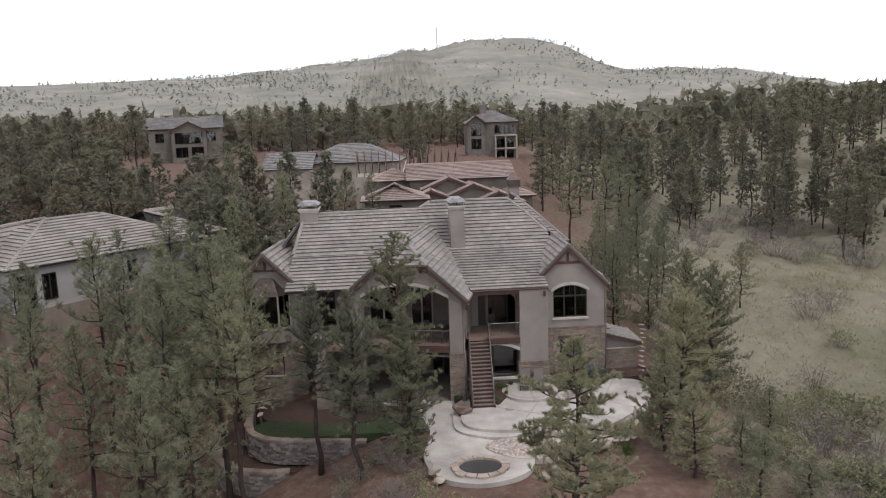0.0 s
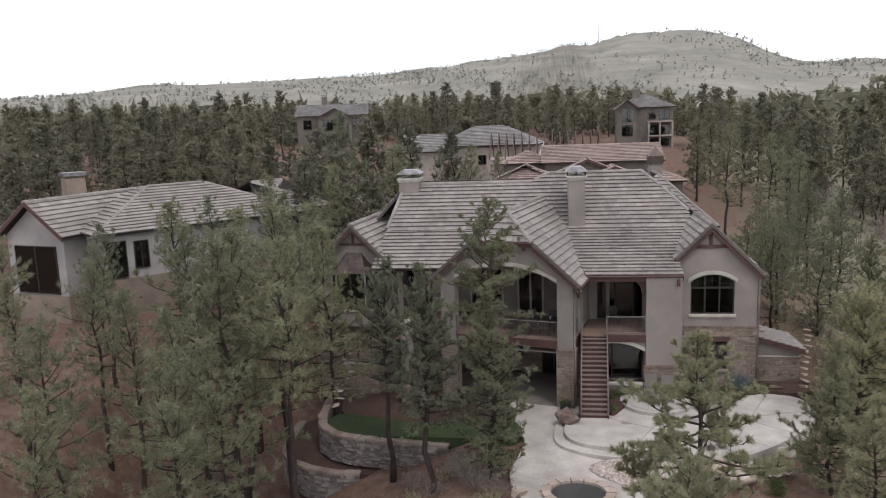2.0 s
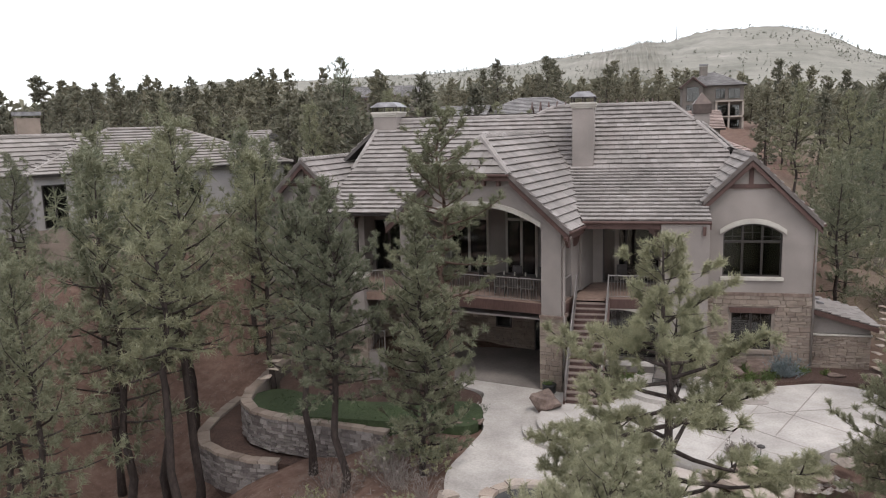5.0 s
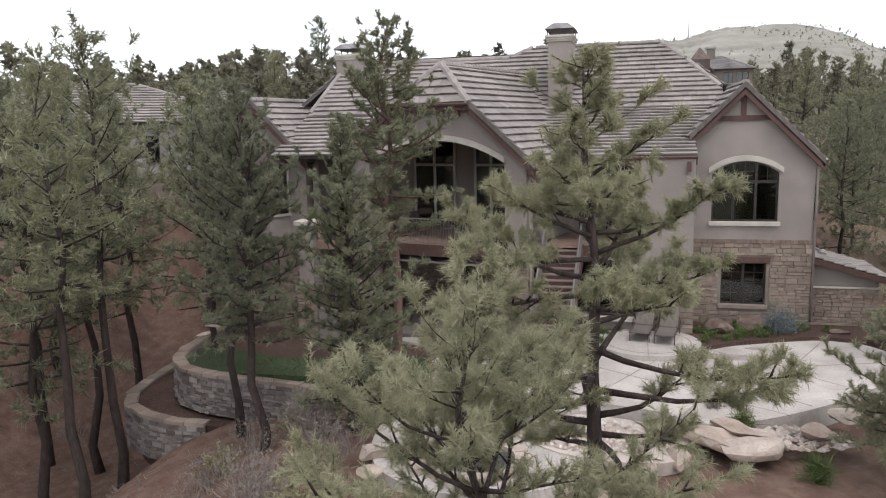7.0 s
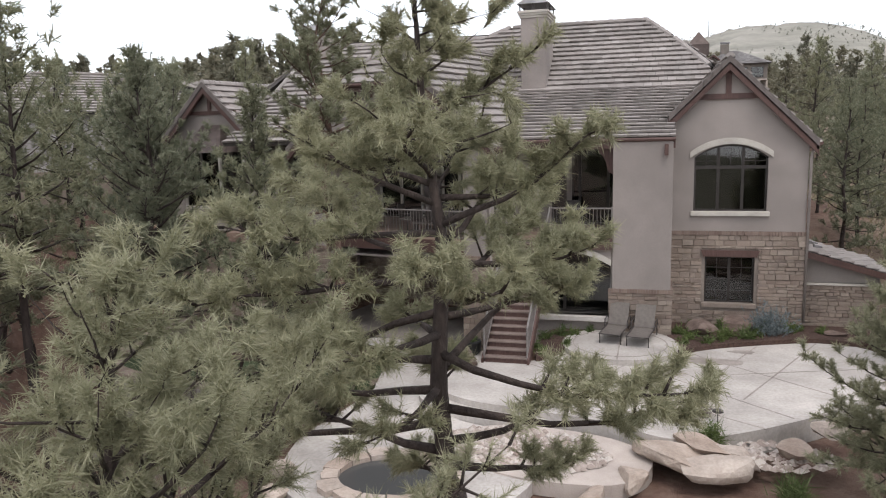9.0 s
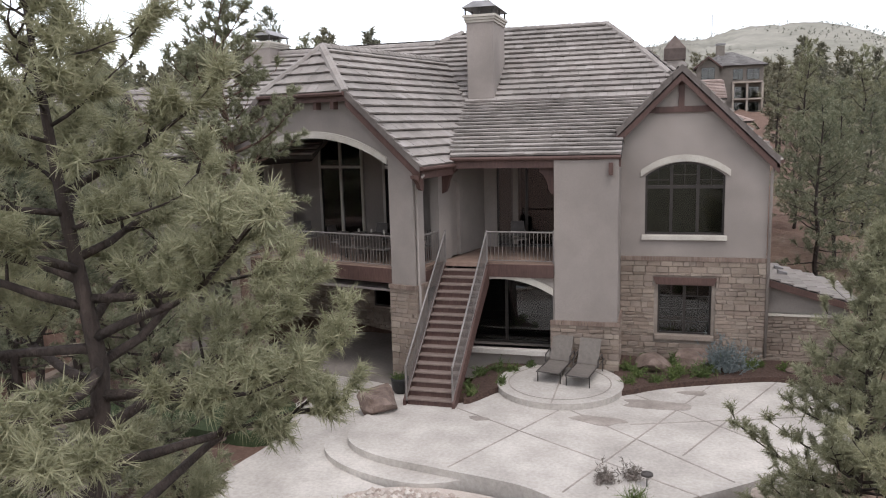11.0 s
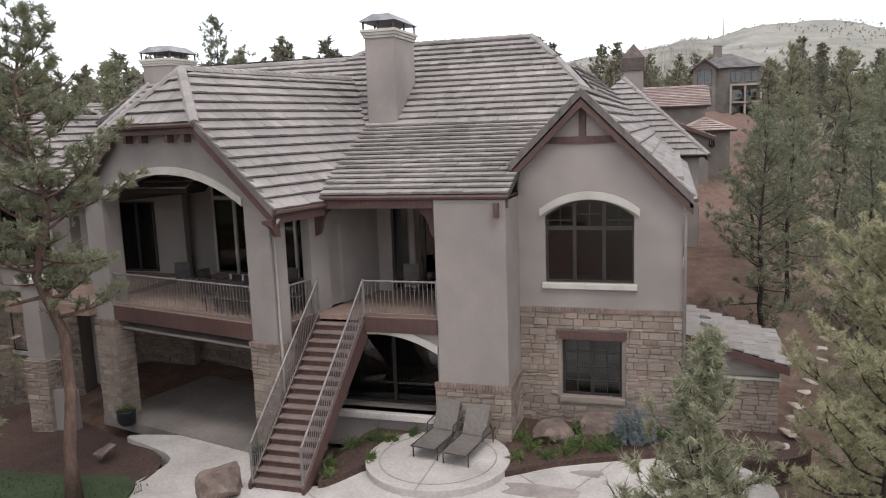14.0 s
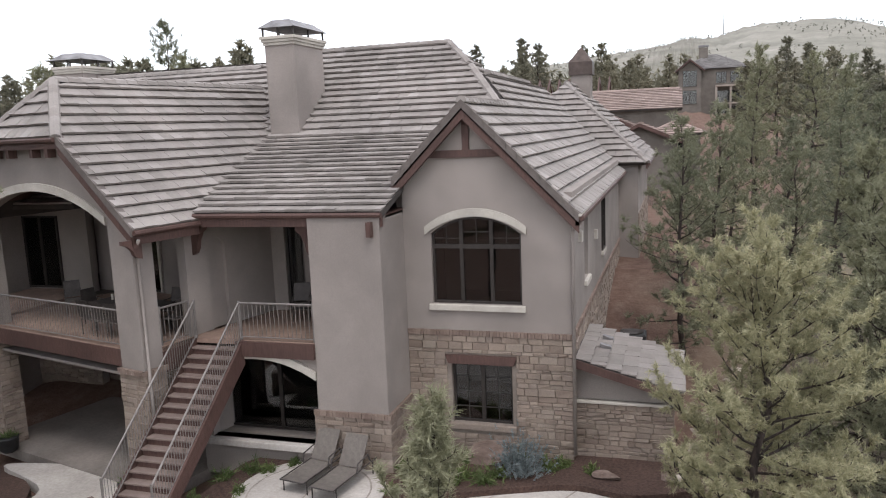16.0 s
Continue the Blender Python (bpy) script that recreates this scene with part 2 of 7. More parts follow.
tcq, sep = qnt.nodes.new("ShaderNodeTexCoord"), qnt.nodes.new("ShaderNodeSeparateXYZ")
qnt.links.new(tcq.outputs["Object"], sep.inputs[0])


def qmath(op, a, b):
    n = qnt.nodes.new("ShaderNodeMath")
    n.operation = op
    for s, v in ((n.inputs[0], a), (n.inputs[1], b)):
        if isinstance(v, (int, float)):
            s.default_value = v
        else:
            qnt.links.new(v, s)
    return n.outputs[0]


edge = qmath('ADD', sep.outputs["X"], qmath('MULTIPLY', qmath('SUBTRACT', noise_tex(qnt, 0.06, 4), 0.5), 26))
edge = qmath('SUBTRACT', edge, qmath('MULTIPLY', sep.outputs["Y"], 0.14))
near = ramp(qnt, qmath('DIVIDE', qmath('SUBTRACT', edge, 2), 14), [(0.0, (0, 0, 0)), (1.0, (1, 1, 1))])
cover = mixc(qnt, near, litter, grass)
# The haze-toned hill colour takes over with distance along y.
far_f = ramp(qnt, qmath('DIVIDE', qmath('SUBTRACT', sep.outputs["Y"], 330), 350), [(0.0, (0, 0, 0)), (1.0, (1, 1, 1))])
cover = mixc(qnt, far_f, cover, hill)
qnt.links.new(cover, qb.inputs["Base Color"])
bump(qnt, qb, noise_tex(qnt, 5, 6, 0.7), 0.7, 0.12)


# ---- mesh helpers ----
class Mesh:
    """Collects corners and faces, through a placing function, and makes one object of them."""

    def __init__(self, place=None):
        self.v, self.f, self.place = [], [], place

    def add(self, verts, faces):
        n = len(self.v)
        self.v += [self.place(*p) for p in verts] if self.place else [tuple(p) for p in verts]
        self.f += [tuple(i + n for i in f) for f in faces]
        return self

    def box(self, x0, x1, y0, y1, z0, z1):
        return self.add([(x0, y0, z0), (x1, y0, z0), (x1, y1, z0), (x0, y1, z0), (x0, y0, z1), (x1, y0, z1), (x1, y1, z1), (x0, y1, z1)],
                        [(0, 3, 2, 1), (4, 5, 6, 7), (0, 1, 5, 4), (1, 2, 6, 5), (2, 3, 7, 6), (3, 0, 4, 7)])

    def block(self, x0, x1, y0, y1, z0, z1, c=0.01):
        """A box with chamfered upright and top edges."""
        bot = [(x0 + c, y0), (x1 - c, y0), (x1, y0 + c), (x1, y1 - c), (x1 - c, y1), (x0 + c, y1), (x0, y1 - c), (x0, y0 + c)]
        mx, my = (x0 + x1) / 2, (y0 + y1) / 2
        sx, sy = 1 - 2 * c / max(x1 - x0, 1e-6), 1 - 2 * c / max(y1 - y0, 1e-6)
        v = [(x, y, z0) for x, y in bot] + [(x, y, z1 - c) for x, y in bot] + [(mx + (x - mx) * sx, my + (y - my) * sy, z1) for x, y in bot]
        f = [tuple(range(7, -1, -1)), tuple(range(16, 24))]
        for r in (0, 8):
            f += [(r + i, r + (i + 1) % 8, r + 8 + (i + 1) % 8, r + 8 + i) for i in range(8)]
        return self.add(v, f)

    def prism(self, poly, off):
        """A flat polygon pushed along off."""
        n, o = len(poly), off
        v = list(poly) + [(p[0] + o[0], p[1] + o[1], p[2] + o[2]) for p in poly]
        f = [tuple(range(n)), tuple(range(2 * n - 1, n - 1, -1))]
        f += [(i, i + n, (i + 1) % n + n, (i + 1) % n) for i in range(n)]
        return self.add(v, f)

    def tube(self, pts, radii, sides=6):
        """A round bar along points."""
        pts = [Vector(p) for p in pts]
        rings = []
        for i, p in enumerate(pts):
            d = (pts[min(i + 1, len(pts) - 1)] - pts[max(i - 1, 0)]).normalized()
            a = d.cross(Vector((0.31, 0.17, 1)) if abs(d.z) < 0.9 else Vector((1, 0.2, 0))).normalized()
            b = d.cross(a)
            r = float(radii[i] if hasattr(radii, "__len__") else radii)
            rings.append([tuple(p + r * (math.cos(6.2832 * k / sides) * a + math.sin(6.2832 * k / sides) * b)) for k in range(sides)])
        v = [q for r in rings for q in r]
        f = [(i * sides + k, i * sides + (k + 1) % sides, (i + 1) * sides + (k + 1) % sides, (i + 1) * sides + k) for i in range(len(pts) - 1) for k in range(sides)]
        f += [tuple(range(sides - 1, -1, -1)), tuple(range(len(v) - sides, len(v)))]
        return self.add(v, f)

    def weld(self):
        """Joins corners that meet, so that the pieces of one part hang together."""
        seen, remap, vs = {}, [], []
        for p in self.v:
            k = (round(p[0], 3), round(p[1], 3), round(p[2], 3))
            if k not in seen:
                seen[k] = len(vs)
                vs.append(p)
            remap.append(seen[k])
        out, had = [], set()
        for f in self.f:
            g = []
            for i in f:
                if not g or remap[i] != g[-1]:
                    g.append(remap[i])
            if len(set(g)) == len(g) >= 3 and frozenset(g) not in had:
                had.add(frozenset(g))
                out.append(tuple(g))
        self.v, self.f = vs, out
        return self

    def data(self, name, mat, smooth=False):
        me = bpy.data.meshes.new(name)
        me.from_pydata(self.v, [], self.f)
        me.materials.append(mat)
        if smooth:
            me.polygons.foreach_set("use_smooth", [True] * len(me.polygons))
        me.update()
        return me

    def part(self, name, mat, parent=None, label="", smooth=False, kind=""):
        ob = new(name, self.data(name, mat, smooth))
        ob.parent = parent
        return tagged(ob, label, kind=kind)


def tri_mesh(name, co, mat):
    """One mesh of loose triangles from an array of corners, three for each."""
    me = bpy.data.meshes.new(name)
    n = len(co)
    me.vertices.add(n)
    me.vertices.foreach_set("co", np.asarray(co, dtype=np.float32).ravel())
    me.loops.add(n)
    me.loops.foreach_set("vertex_index", np.arange(n, dtype=np.int32))
    me.polygons.add(n // 3)
    me.polygons.foreach_set("loop_start", np.arange(0, n, 3, dtype=np.int32))
    me.materials.append(mat)
    me.update(calc_edges=True)
    return me


def thing(name, label, category, group="", at=None):
    e = new(name)
    e.empty_display_size = 0.2
    if at is not None:
        e.matrix_world = at
    return tagged(e, label, category, group)


def smooth01(a, b, x):
    t = np.clip((x - a) / (b - a), 0, 1)
    return t * t * (3 - 2 * t)


# ---- ground: one sheet to the horizon ----
HILL_AZ = [-180, -70, -50, -43, -38, -33, -27, -22, -14, -7, -1.5, 0.5, 2, 3.5, 5, 6, 8, 11, 13.4, 15, 17, 19, 21, 25, 29, 32, 36, 45, 70, 180]
HILL_EL = [0.25, 0.25, 0.5, 0.9, 2.1, 2.4, 3.0, 3.0, 3.25, 3.7, 4.4, 4.65, 4.95, 5.05, 5.45, 5.5, 5.6, 5.45, 4.9, 3.8, 3.0, 3.1, 3.0, 2.8, 2.0, 1.2, 0.8, 0.5, 0.25, 0.25]


def ground_z(x, y):
    """Height of the ground at arrays x, y."""
    x, y = np.asarray(x, float), np.asarray(y, float)
    z = 2.7 * smooth01(49, 61, y) + 7.0 * smooth01(85, 165, y) * (1 - 0.8 * smooth01(25, 60, x)) + 2.0 * smooth01(170, 400, y)
    z = z - 0.17 * np.clip(32.5 - y, 0, 60) * smooth01(-60, 0, 60 - np.abs(x)) - 0.25
    z = z - 3.9 * smooth01(-9, -17, x) * (1 - smooth01(-21, -28, x)) * (1 - smooth01(48, 66, y)) * smooth01(5, 28, y)
    z = z - 2.0 * smooth01(-3.5, -9, x) * (1 - smooth01(42, 50, y)) * smooth01(10, 30, y)
    z = z + 2.2 * smooth01(-21, -27, x) * (1 - smooth01(60, 90, y))
    z = z - 4.2 * smooth01(12.5, 27, x) * (1 - smooth01(110, 190, y)) - 3.0 * smooth01(30, 70, x) * (1 - smooth01(150, 260, y))
    z = z + 9 * smooth01(60, 120, x) * (1 - smooth01(300, 500, y)) * smooth01(20, 80, y)
    d = np.hypot(x, y)
    az = np.degrees(np.arctan2(x + 2.5, y))
    el = sum(np.interp(az + o, HILL_AZ, HILL_EL) for o in (-0.7, -0.35, 0, 0.35, 0.7)) / 5
    z = z + (np.tan(np.radians(el)) * 1500 + 6) * smooth01(520, 1500, d)
    return z


def graded(lo, hi, near_lo, near_hi, step, grow=1.09):
    a = list(np.arange(near_lo, near_hi + 1e-6, step))
    s, p = step, near_hi
    while p < hi:
        s = min(s * grow, 45)
        p += s
        a.append(p)
    s, p = step, near_lo
    while p > lo:
        s = min(s * grow, 45)
        p -= s
        a.insert(0, p)
    return np.array(a)


gx, gy = graded(-1900, 1900, -34, 40, 1.0), graded(-400, 2300, 8, 74, 1.0)
GX, GY = np.meshgrid(gx, gy)
GZ = ground_z(GX, GY)
rg = np.random.RandomState(4)
dist = np.hypot(GX, GY)
GZ = GZ + rg.uniform(-1, 1, GZ.shape) * np.where(dist < 80, 0.06, np.where(dist < 500, 0.35, 2.2))
GZ = GZ + smooth01(650, 1200, dist) * 2.0 * (np.sin(GX * 0.021 + GY * 0.013) + np.sin(GX * 0.047 - GY * 0.031) * 0.6)
# a level bench under the house and its terraces
flat = np.where(GY > 38.3, smooth01(-13, -9, GX), smooth01(-6, -3, GX)) * (1 - smooth01(11.5, 14, GX)) * smooth01(30, 33.5, GY) * (1 - smooth01(47, 50, GY))
GZ = GZ * (1 - flat) + np.minimum(GZ, -0.62) * flat
nx, ny = len(gx), len(gy)
ids = np.arange(nx * ny).reshape(ny, nx)
quads = np.stack([ids[:-1, :-1], ids[:-1, 1:], ids[1:, 1:], ids[1:, :-1]], -1).reshape(-1, 4)
me = bpy.data.meshes.new("ground")
me.from_pydata(np.stack([GX, GY, GZ], -1).reshape(-1, 3).tolist(), [], quads.tolist())
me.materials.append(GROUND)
me.polygons.foreach_set("use_smooth", [True] * len(me.polygons))
tagged(new("ground", me), "sloping ground of pine litter, dry meadow and far hills with haze in their colour", "ground", kind="structure")


# ---- the large house ----
ID = None
MX, MY, MA = 0.5, 43.36, radians(14)
MC, MS = math.cos(MA), math.sin(MA)


def mid(u, v, z):
    """The porch wing's own axes: u to its right, v back into the house."""
    return (MX + u * MC + v * MS, MY - u * MS + v * MC, z)


LX, LY, LA = -12.6, 48.5, radians(6)
LC, LS = math.cos(LA), math.sin(LA)


def left_wing(u, v, z):
    return (LX + u * LC + v * LS, LY - u * LS + v * LC, z)


house = thing("house", "large beige stucco house with stone base and grey tiled roofs", "house")
RNG = random.Random(7)


def in_range(poly, s):
    """The stretch of u that a convex polygon of (u, s) covers at height s."""
    xs = []
    n = len(poly)
    for i in range(n):
        (u0, s0), (u1, s1) = poly[i], poly[(i + 1) % n]
        if abs(s1 - s0) < 1e-9:
            if abs(s - s0) < 1e-6:
                xs += [u0, u1]
        elif min(s0, s1) - 1e-9 <= s <= max(s0, s1) + 1e-9:
            xs.append(u0 + (u1 - u0) * (s - s0) / (s1 - s0))
    return (min(xs), max(xs)) if xs else None


def roof_plane(poly, parent, course=0.375, width=0.33, singles=0, mat=None, mat_one=None, thick=0.14, name="roof", label=""):
    """A roof slope: a solid deck under courses of overlapping flat tiles. poly: convex, its first edge the eave."""
    mat, mat_one = mat or TILE, mat_one or TILE_ONE
    P = [Vector(p) for p in poly]
    ud = (P[1] - P[0]).normalized()
    nrm = Vector((0, 0, 0))
    for i in range(1, len(P) - 1):
        nrm += (P[i] - P[0]).cross(P[i + 1] - P[0])
    nrm.normalize()
    if nrm.z < 0:
        nrm = -nrm
    sd = nrm.cross(ud).normalized()
    if sd.z < 0:
        sd = -sd
    flatp = [((p - P[0]).dot(ud), (p - P[0]).dot(sd)) for p in P]
    deck = Mesh().prism([tuple(p - nrm * 0.012) for p in P], tuple(-nrm * thick)).part(name, mat=DECKING, parent=parent, label=label)
    smax = max(s for _, s in flatp)
    rest, k, row, left = Mesh(), 0, 0, singles
    s = 0.0
    while s < smax - 0.05:
        s1 = min(s + course, smax)
        lo, hi = in_range(flatp, max(s, 1e-6)), in_range(flatp, s1 - 1e-6)
        s_drop = s - (0.03 if row == 0 else 0.0)
        if lo and hi:
            a, b = min(lo[0], hi[0]), max(lo[1], hi[1])
            u = a - (width * 0.5 if row % 2 else 0)
            while u < b:
                c0, c1 = u + 0.004, u + width - 0.004
                l0, l1 = max(c0, lo[0]), min(c1, lo[1])
                h0, h1 = max(c0, hi[0]), min(c1, hi[1])
                u += width
                if l1 - l0 < 0.03 and h1 - h0 < 0.03:
                    continue
                if l1 < l0:
                    l0 = l1 = min(max((h0 + h1) / 2, lo[0]), lo[1])
                if h1 < h0:
                    h0 = h1 = min(max((l0 + l1) / 2, hi[0]), hi[1])
                t0 = 0.088 + RNG.uniform(-0.01, 0.014)
                j = RNG.uniform(-0.008, 0.008)
                def at(uu, ss, hh):
                    return tuple(P[0] + ud * uu + sd * ss + nrm * hh)
                sl = s_drop + j
                v = [at(l0, sl, t0), at(l1, sl, t0), at(h1, s1, 0.006), at(h0, s1, 0.006), at(l0, sl, 0.028), at(l1, sl, 0.028), at(h1, s1, 0.0), at(h0, s1, 0.0)]
                f = [(0, 1, 2, 3), (4, 5, 1, 0), (5, 6, 2, 1), (7, 4, 0, 3), (7, 6, 5, 4)]
                if left > 0 and l1 - l0 > 0.3 and h1 - h0 > 0.3:
                    left -= 1
                    one = Mesh().add(v, f)
                    one.part("roof_tile", mat_one, deck)
                else:
                    rest.add(v, f)
        s, row = s1, row + 1
    if rest.v:
        rest.part("roof_tiling", mat, deck, "courses of flat grey-brown concrete tiles", kind="stuff")
    return deck


def ridge_caps(p, q, parent, mat=None, r=0.15, step=0.36):
    """A row of overlapping angled cap tiles along a ridge or hip."""
    p, q = Vector(p), Vector(q)
    d = (q - p)
    n = max(1, int(d.length / step))
    d.normalize()
    side = d.cross(Vector((0, 0, 1))).normalized()
    up = side.cross(d).normalized()
    m = Mesh()
    for i in range(n):
        a, b = p + d * (i * step), p + d * min((i + 1) * step + 0.05, (q - p).length + 0.02)
        prof = [(-r, -0.07), (-r * 0.72, 0.035), (0, 0.085), (r * 0.72, 0.035), (r, -0.07)]
        lift0, lift1 = 0.045, 0.02
        v = [tuple(a + side * x + up * (z + lift0)) for x, z in prof] + [tuple(b + side * x * 0.94 + up * (z + lift1)) for x, z in prof]
        m.add(v, [(j, j + 1, j + 6, j + 5) for j in range(4)] + [(4, 3, 2, 1, 0), (5, 6, 7, 8, 9)])
    return m.part("ridge_capping", mat or TILE, parent, "angled ridge cap tiles", kind="stuff")


def stone_field(rects, place, holes=(), course=0.14):
    """Rows of roughly squared stones over rectangles (u0, u1, z0, z1), leaving out the holes. Yields corners and faces."""
    for u0, u1, z0, z1 in rects:
        z = z0
        while z < z1 - 0.04:
            hh = min(RNG.choice((0.09, 0.12, 0.15, 0.2)), z1 - z)
            if z1 - z - hh < 0.06:
                hh = z1 - z
            u = u0
            while u < u1 - 0.02:
                w = RNG.uniform(0.17, 0.48) * (0.8 if hh < 0.12 else 1)
                if u1 - u - w < 0.12:
                    w = u1 - u
                a, b, c, e = u + 0.004, u + w - 0.004, z + 0.003, z + hh - 0.003
                u += w
                cut = False
                for ha, hb, hc, he in holes:
                    if a < hb and b > ha and c < he and e > hc:
                        if a < ha - 0.06:
                            b = ha - 0.005
                        elif b > hb + 0.06:
                            a = hb + 0.005
                        else:
                            cut = True
                if cut or b - a < 0.03:
                    continue
                dpt, ch = RNG.uniform(0.03, 0.055), 0.012
                j = [RNG.uniform(-0.012, 0.012) for _ in range(4)]
                v = [(a, 0, c), (b, 0, c), (b, 0, e), (a, 0, e), (a, -dpt * 0.6, c), (b, -dpt * 0.6, c), (b, -dpt * 0.6, e), (a, -dpt * 0.6, e),
                     (a + ch, -dpt + j[0], c + ch), (b - ch, -dpt + j[1], c + ch), (b - ch, -dpt + j[2], e - ch), (a + ch, -dpt + j[3], e - ch)]
                f = [(8, 9, 10, 11)]
                for r in (0, 4):
                    f += [(r + i, r + (i + 1) % 4, r + 4 + (i + 1) % 4, r + 4 + i) for i in range(4)]
                yield [place(*p) for p in v], f
            z += hh


def clad(rects, place, parent, holes=(), singles=False):
    """Stone veneer on a wall: single stones where the camera comes near, else joined."""
    if singles:
        for v, f in stone_field(rects, place, holes):
            Mesh().add(v, f).part("stone", STONE_ONE, parent)
    else:
        m = Mesh()
        for v, f in stone_field(rects, place, holes):
            m.add(v, f)
        m.part("stone_veneer", STONE, parent, "tan and brown ashlar stone veneer", kind="stuff")


def brick_band(u0, u1, z, place, parent, h=0.13, out=0.07):
    """A row of upright bricks that caps the stone."""
    m = Mesh(place)
    n = max(1, int((u1 - u0) / 0.085))
    w = (u1 - u0) / n
    for i in range(n):
        o = out + RNG.uniform(-0.008, 0.008)
        m.box(u0 + i * w + 0.005, u0 + (i + 1) * w - 0.005, -o, 0.01, z, z + h)
    m.part("brick_band", BRICK, parent, "soldier course of brown bricks", kind="stuff")


def plane_y(y0):
    return lambda u, v, z: (u, y0 + v, z)


def plane_x(x0):
    """A wall that faces +x; u runs along y."""
    return lambda u, v, z: (x0 - v, u, z)


def window(place, u0, u1, z0, z1, parent, rise=0.0, cols=2, rows=2, sill=True, arch=False, lintel=False, transom=0.0, name="window", deep=0.14, frame_w=0.06, bars=None, sill_mat=None):
    """A window in an opening: frame, mullions, panes, and its sill, arch or lintel."""
    w = new(name)
    w.parent = parent
    tagged(w, "dark bronze framed window with clear panes")
    um = (u0 + u1) / 2

    def top(u):
        if not rise:
            return z1
        half = (u1 - u0) / 2
        R = (half * half + rise * rise) / (2 * rise)
        return z1 - R + math.sqrt(max(R * R - (u - um) ** 2, 0))
    N = 12 if rise else 1
    us = [u0 + (u1 - u0) * i / N for i in range(N + 1)]
    fr = Mesh(place)
    for i in range(N):
        a, b = us[i], us[i + 1]
        fr.add([(a, deep - 0.04, top(a) - frame_w), (b, deep - 0.04, top(b) - frame_w), (b, deep - 0.04, top(b)), (a, deep - 0.04, top(a)),
                (a, deep + 0.05, top(a) - frame_w), (b, deep + 0.05, top(b) - frame_w), (b, deep + 0.05, top(b)), (a, deep + 0.05, top(a))],
               [(0, 1, 2, 3), (7, 6, 5, 4), (0, 4, 5, 1), (3, 2, 6, 7)])
    fr.box(u0, u0 + frame_w, deep - 0.04, deep + 0.05, z0, top(u0))
    fr.box(u1 - frame_w, u1, deep - 0.04, deep + 0.05, z0, top(u1))
    fr.box(u0 + frame_w, u1 - frame_w, deep - 0.04, deep + 0.05, z0, z0 + frame_w)
    for c in range(1, cols):
        u = u0 + (u1 - u0) * c / cols
        fr.box(u - 0.045, u + 0.045, deep - 0.045, deep + 0.045, z0 + frame_w, top(u) - frame_w)
    if transom:
        fr.box(u0 + frame_w, u1 - frame_w, deep - 0.047, deep + 0.047, transom - 0.05, transom + 0.05)
    fr.weld().part("window_frame", BRONZE_FRAME, w, "dark bronze frame")
    zlow = transom or z1
    if bars:
        gm = Mesh(place)
        for c in range(cols):
            a, b = u0 + (u1 - u0) * c / cols, u0 + (u1 - u0) * (c + 1) / cols
            for k in range(1, bars[0]):
                u = a + (b - a) * k / bars[0]
                gm.box(u - 0.011, u + 0.011, deep - 0.02, deep + 0.02, (transom or z0) + frame_w, top(u) - frame_w)
            for k in range(1, bars[1]):
                zz = (transom or z0) + (min(top(a + 0.1), top(b - 0.1)) - (transom or z0)) * k / bars[1]
                gm.box(a + 0.05, b - 0.05, deep - 0.021, deep + 0.021, zz - 0.011, zz + 0.011)
        gm.part("glazing_bars", BRONZE_FRAME, w)
    for c in range(cols):
        a, b = u0 + (u1 - u0) * c / cols + 0.03, u0 + (u1 - u0) * (c + 1) / cols - 0.03
        q = [a + (b - a) * i / 6 for i in range(7)]
        poly = [(a, deep, z0 + 0.03), (b, deep, z0 + 0.03)] + [(u, deep, top(u) - 0.03) for u in reversed(q)]
        pn = Mesh(place).prism(poly, (0, 0.012, 0)).part("pane", GLASS, w)
        pn.visible_shadow = False
    # Surface-mounted windows get an added sheet; the room's darkness is its colour.
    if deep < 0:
        Mesh(place).box(u0 + 0.02, u1 - 0.02, deep + 0.02, deep + 0.05, z0 + 0.02, top(u0) - 0.02).part("room_shade_sheet", ROOM_SHADE, w, "near-black sheet painting the unlit room behind the glass")
    if sill:
        Mesh(place).block(u0 - 0.09, u1 + 0.09, -0.09, deep + 0.05, z0 - 0.15, z0 - 0.003, 0.015).part("window_sill", sill_mat or TRIM, w, "tan stone sill" if sill_mat else "pale cast stone sill")
    if arch:
        am = Mesh(place)
        g0, g1, K = u0 - 0.14, u1 + 0.14, 16
        half, rs = (g1 - g0) / 2, rise * 1.08
        R = (half * half + rs * rs) / (2 * rs)
        at = lambda u: z1 + 0.02 - R + math.sqrt(max(R * R - (u - um) ** 2, 0))
        for i in range(K):
            a, b = g0 + (g1 - g0) * i / K, g0 + (g1 - g0) * (i + 1) / K
            am.prism([(a, -0.06, at(a)), (b, -0.06, at(b)), (b, -0.06, at(b) + 0.2), (a, -0.06, at(a) + 0.2)], (0, 0.12, 0))
        am.weld().part("arch_trim", TRIM, w, "pale segmental arch")
    if lintel:
        Mesh(place).prism([(u0 - 0.06, -0.1, z1 + 0.003), (u1 + 0.06, -0.1, z1 + 0.003), (u1 + 0.14, -0.1, z1 + 0.22), (u0 - 0.14, -0.1, z1 + 0.22)], (0, 0.13, 0)).part("lintel", FASCIA, w, "dark timber lintel")
    return w


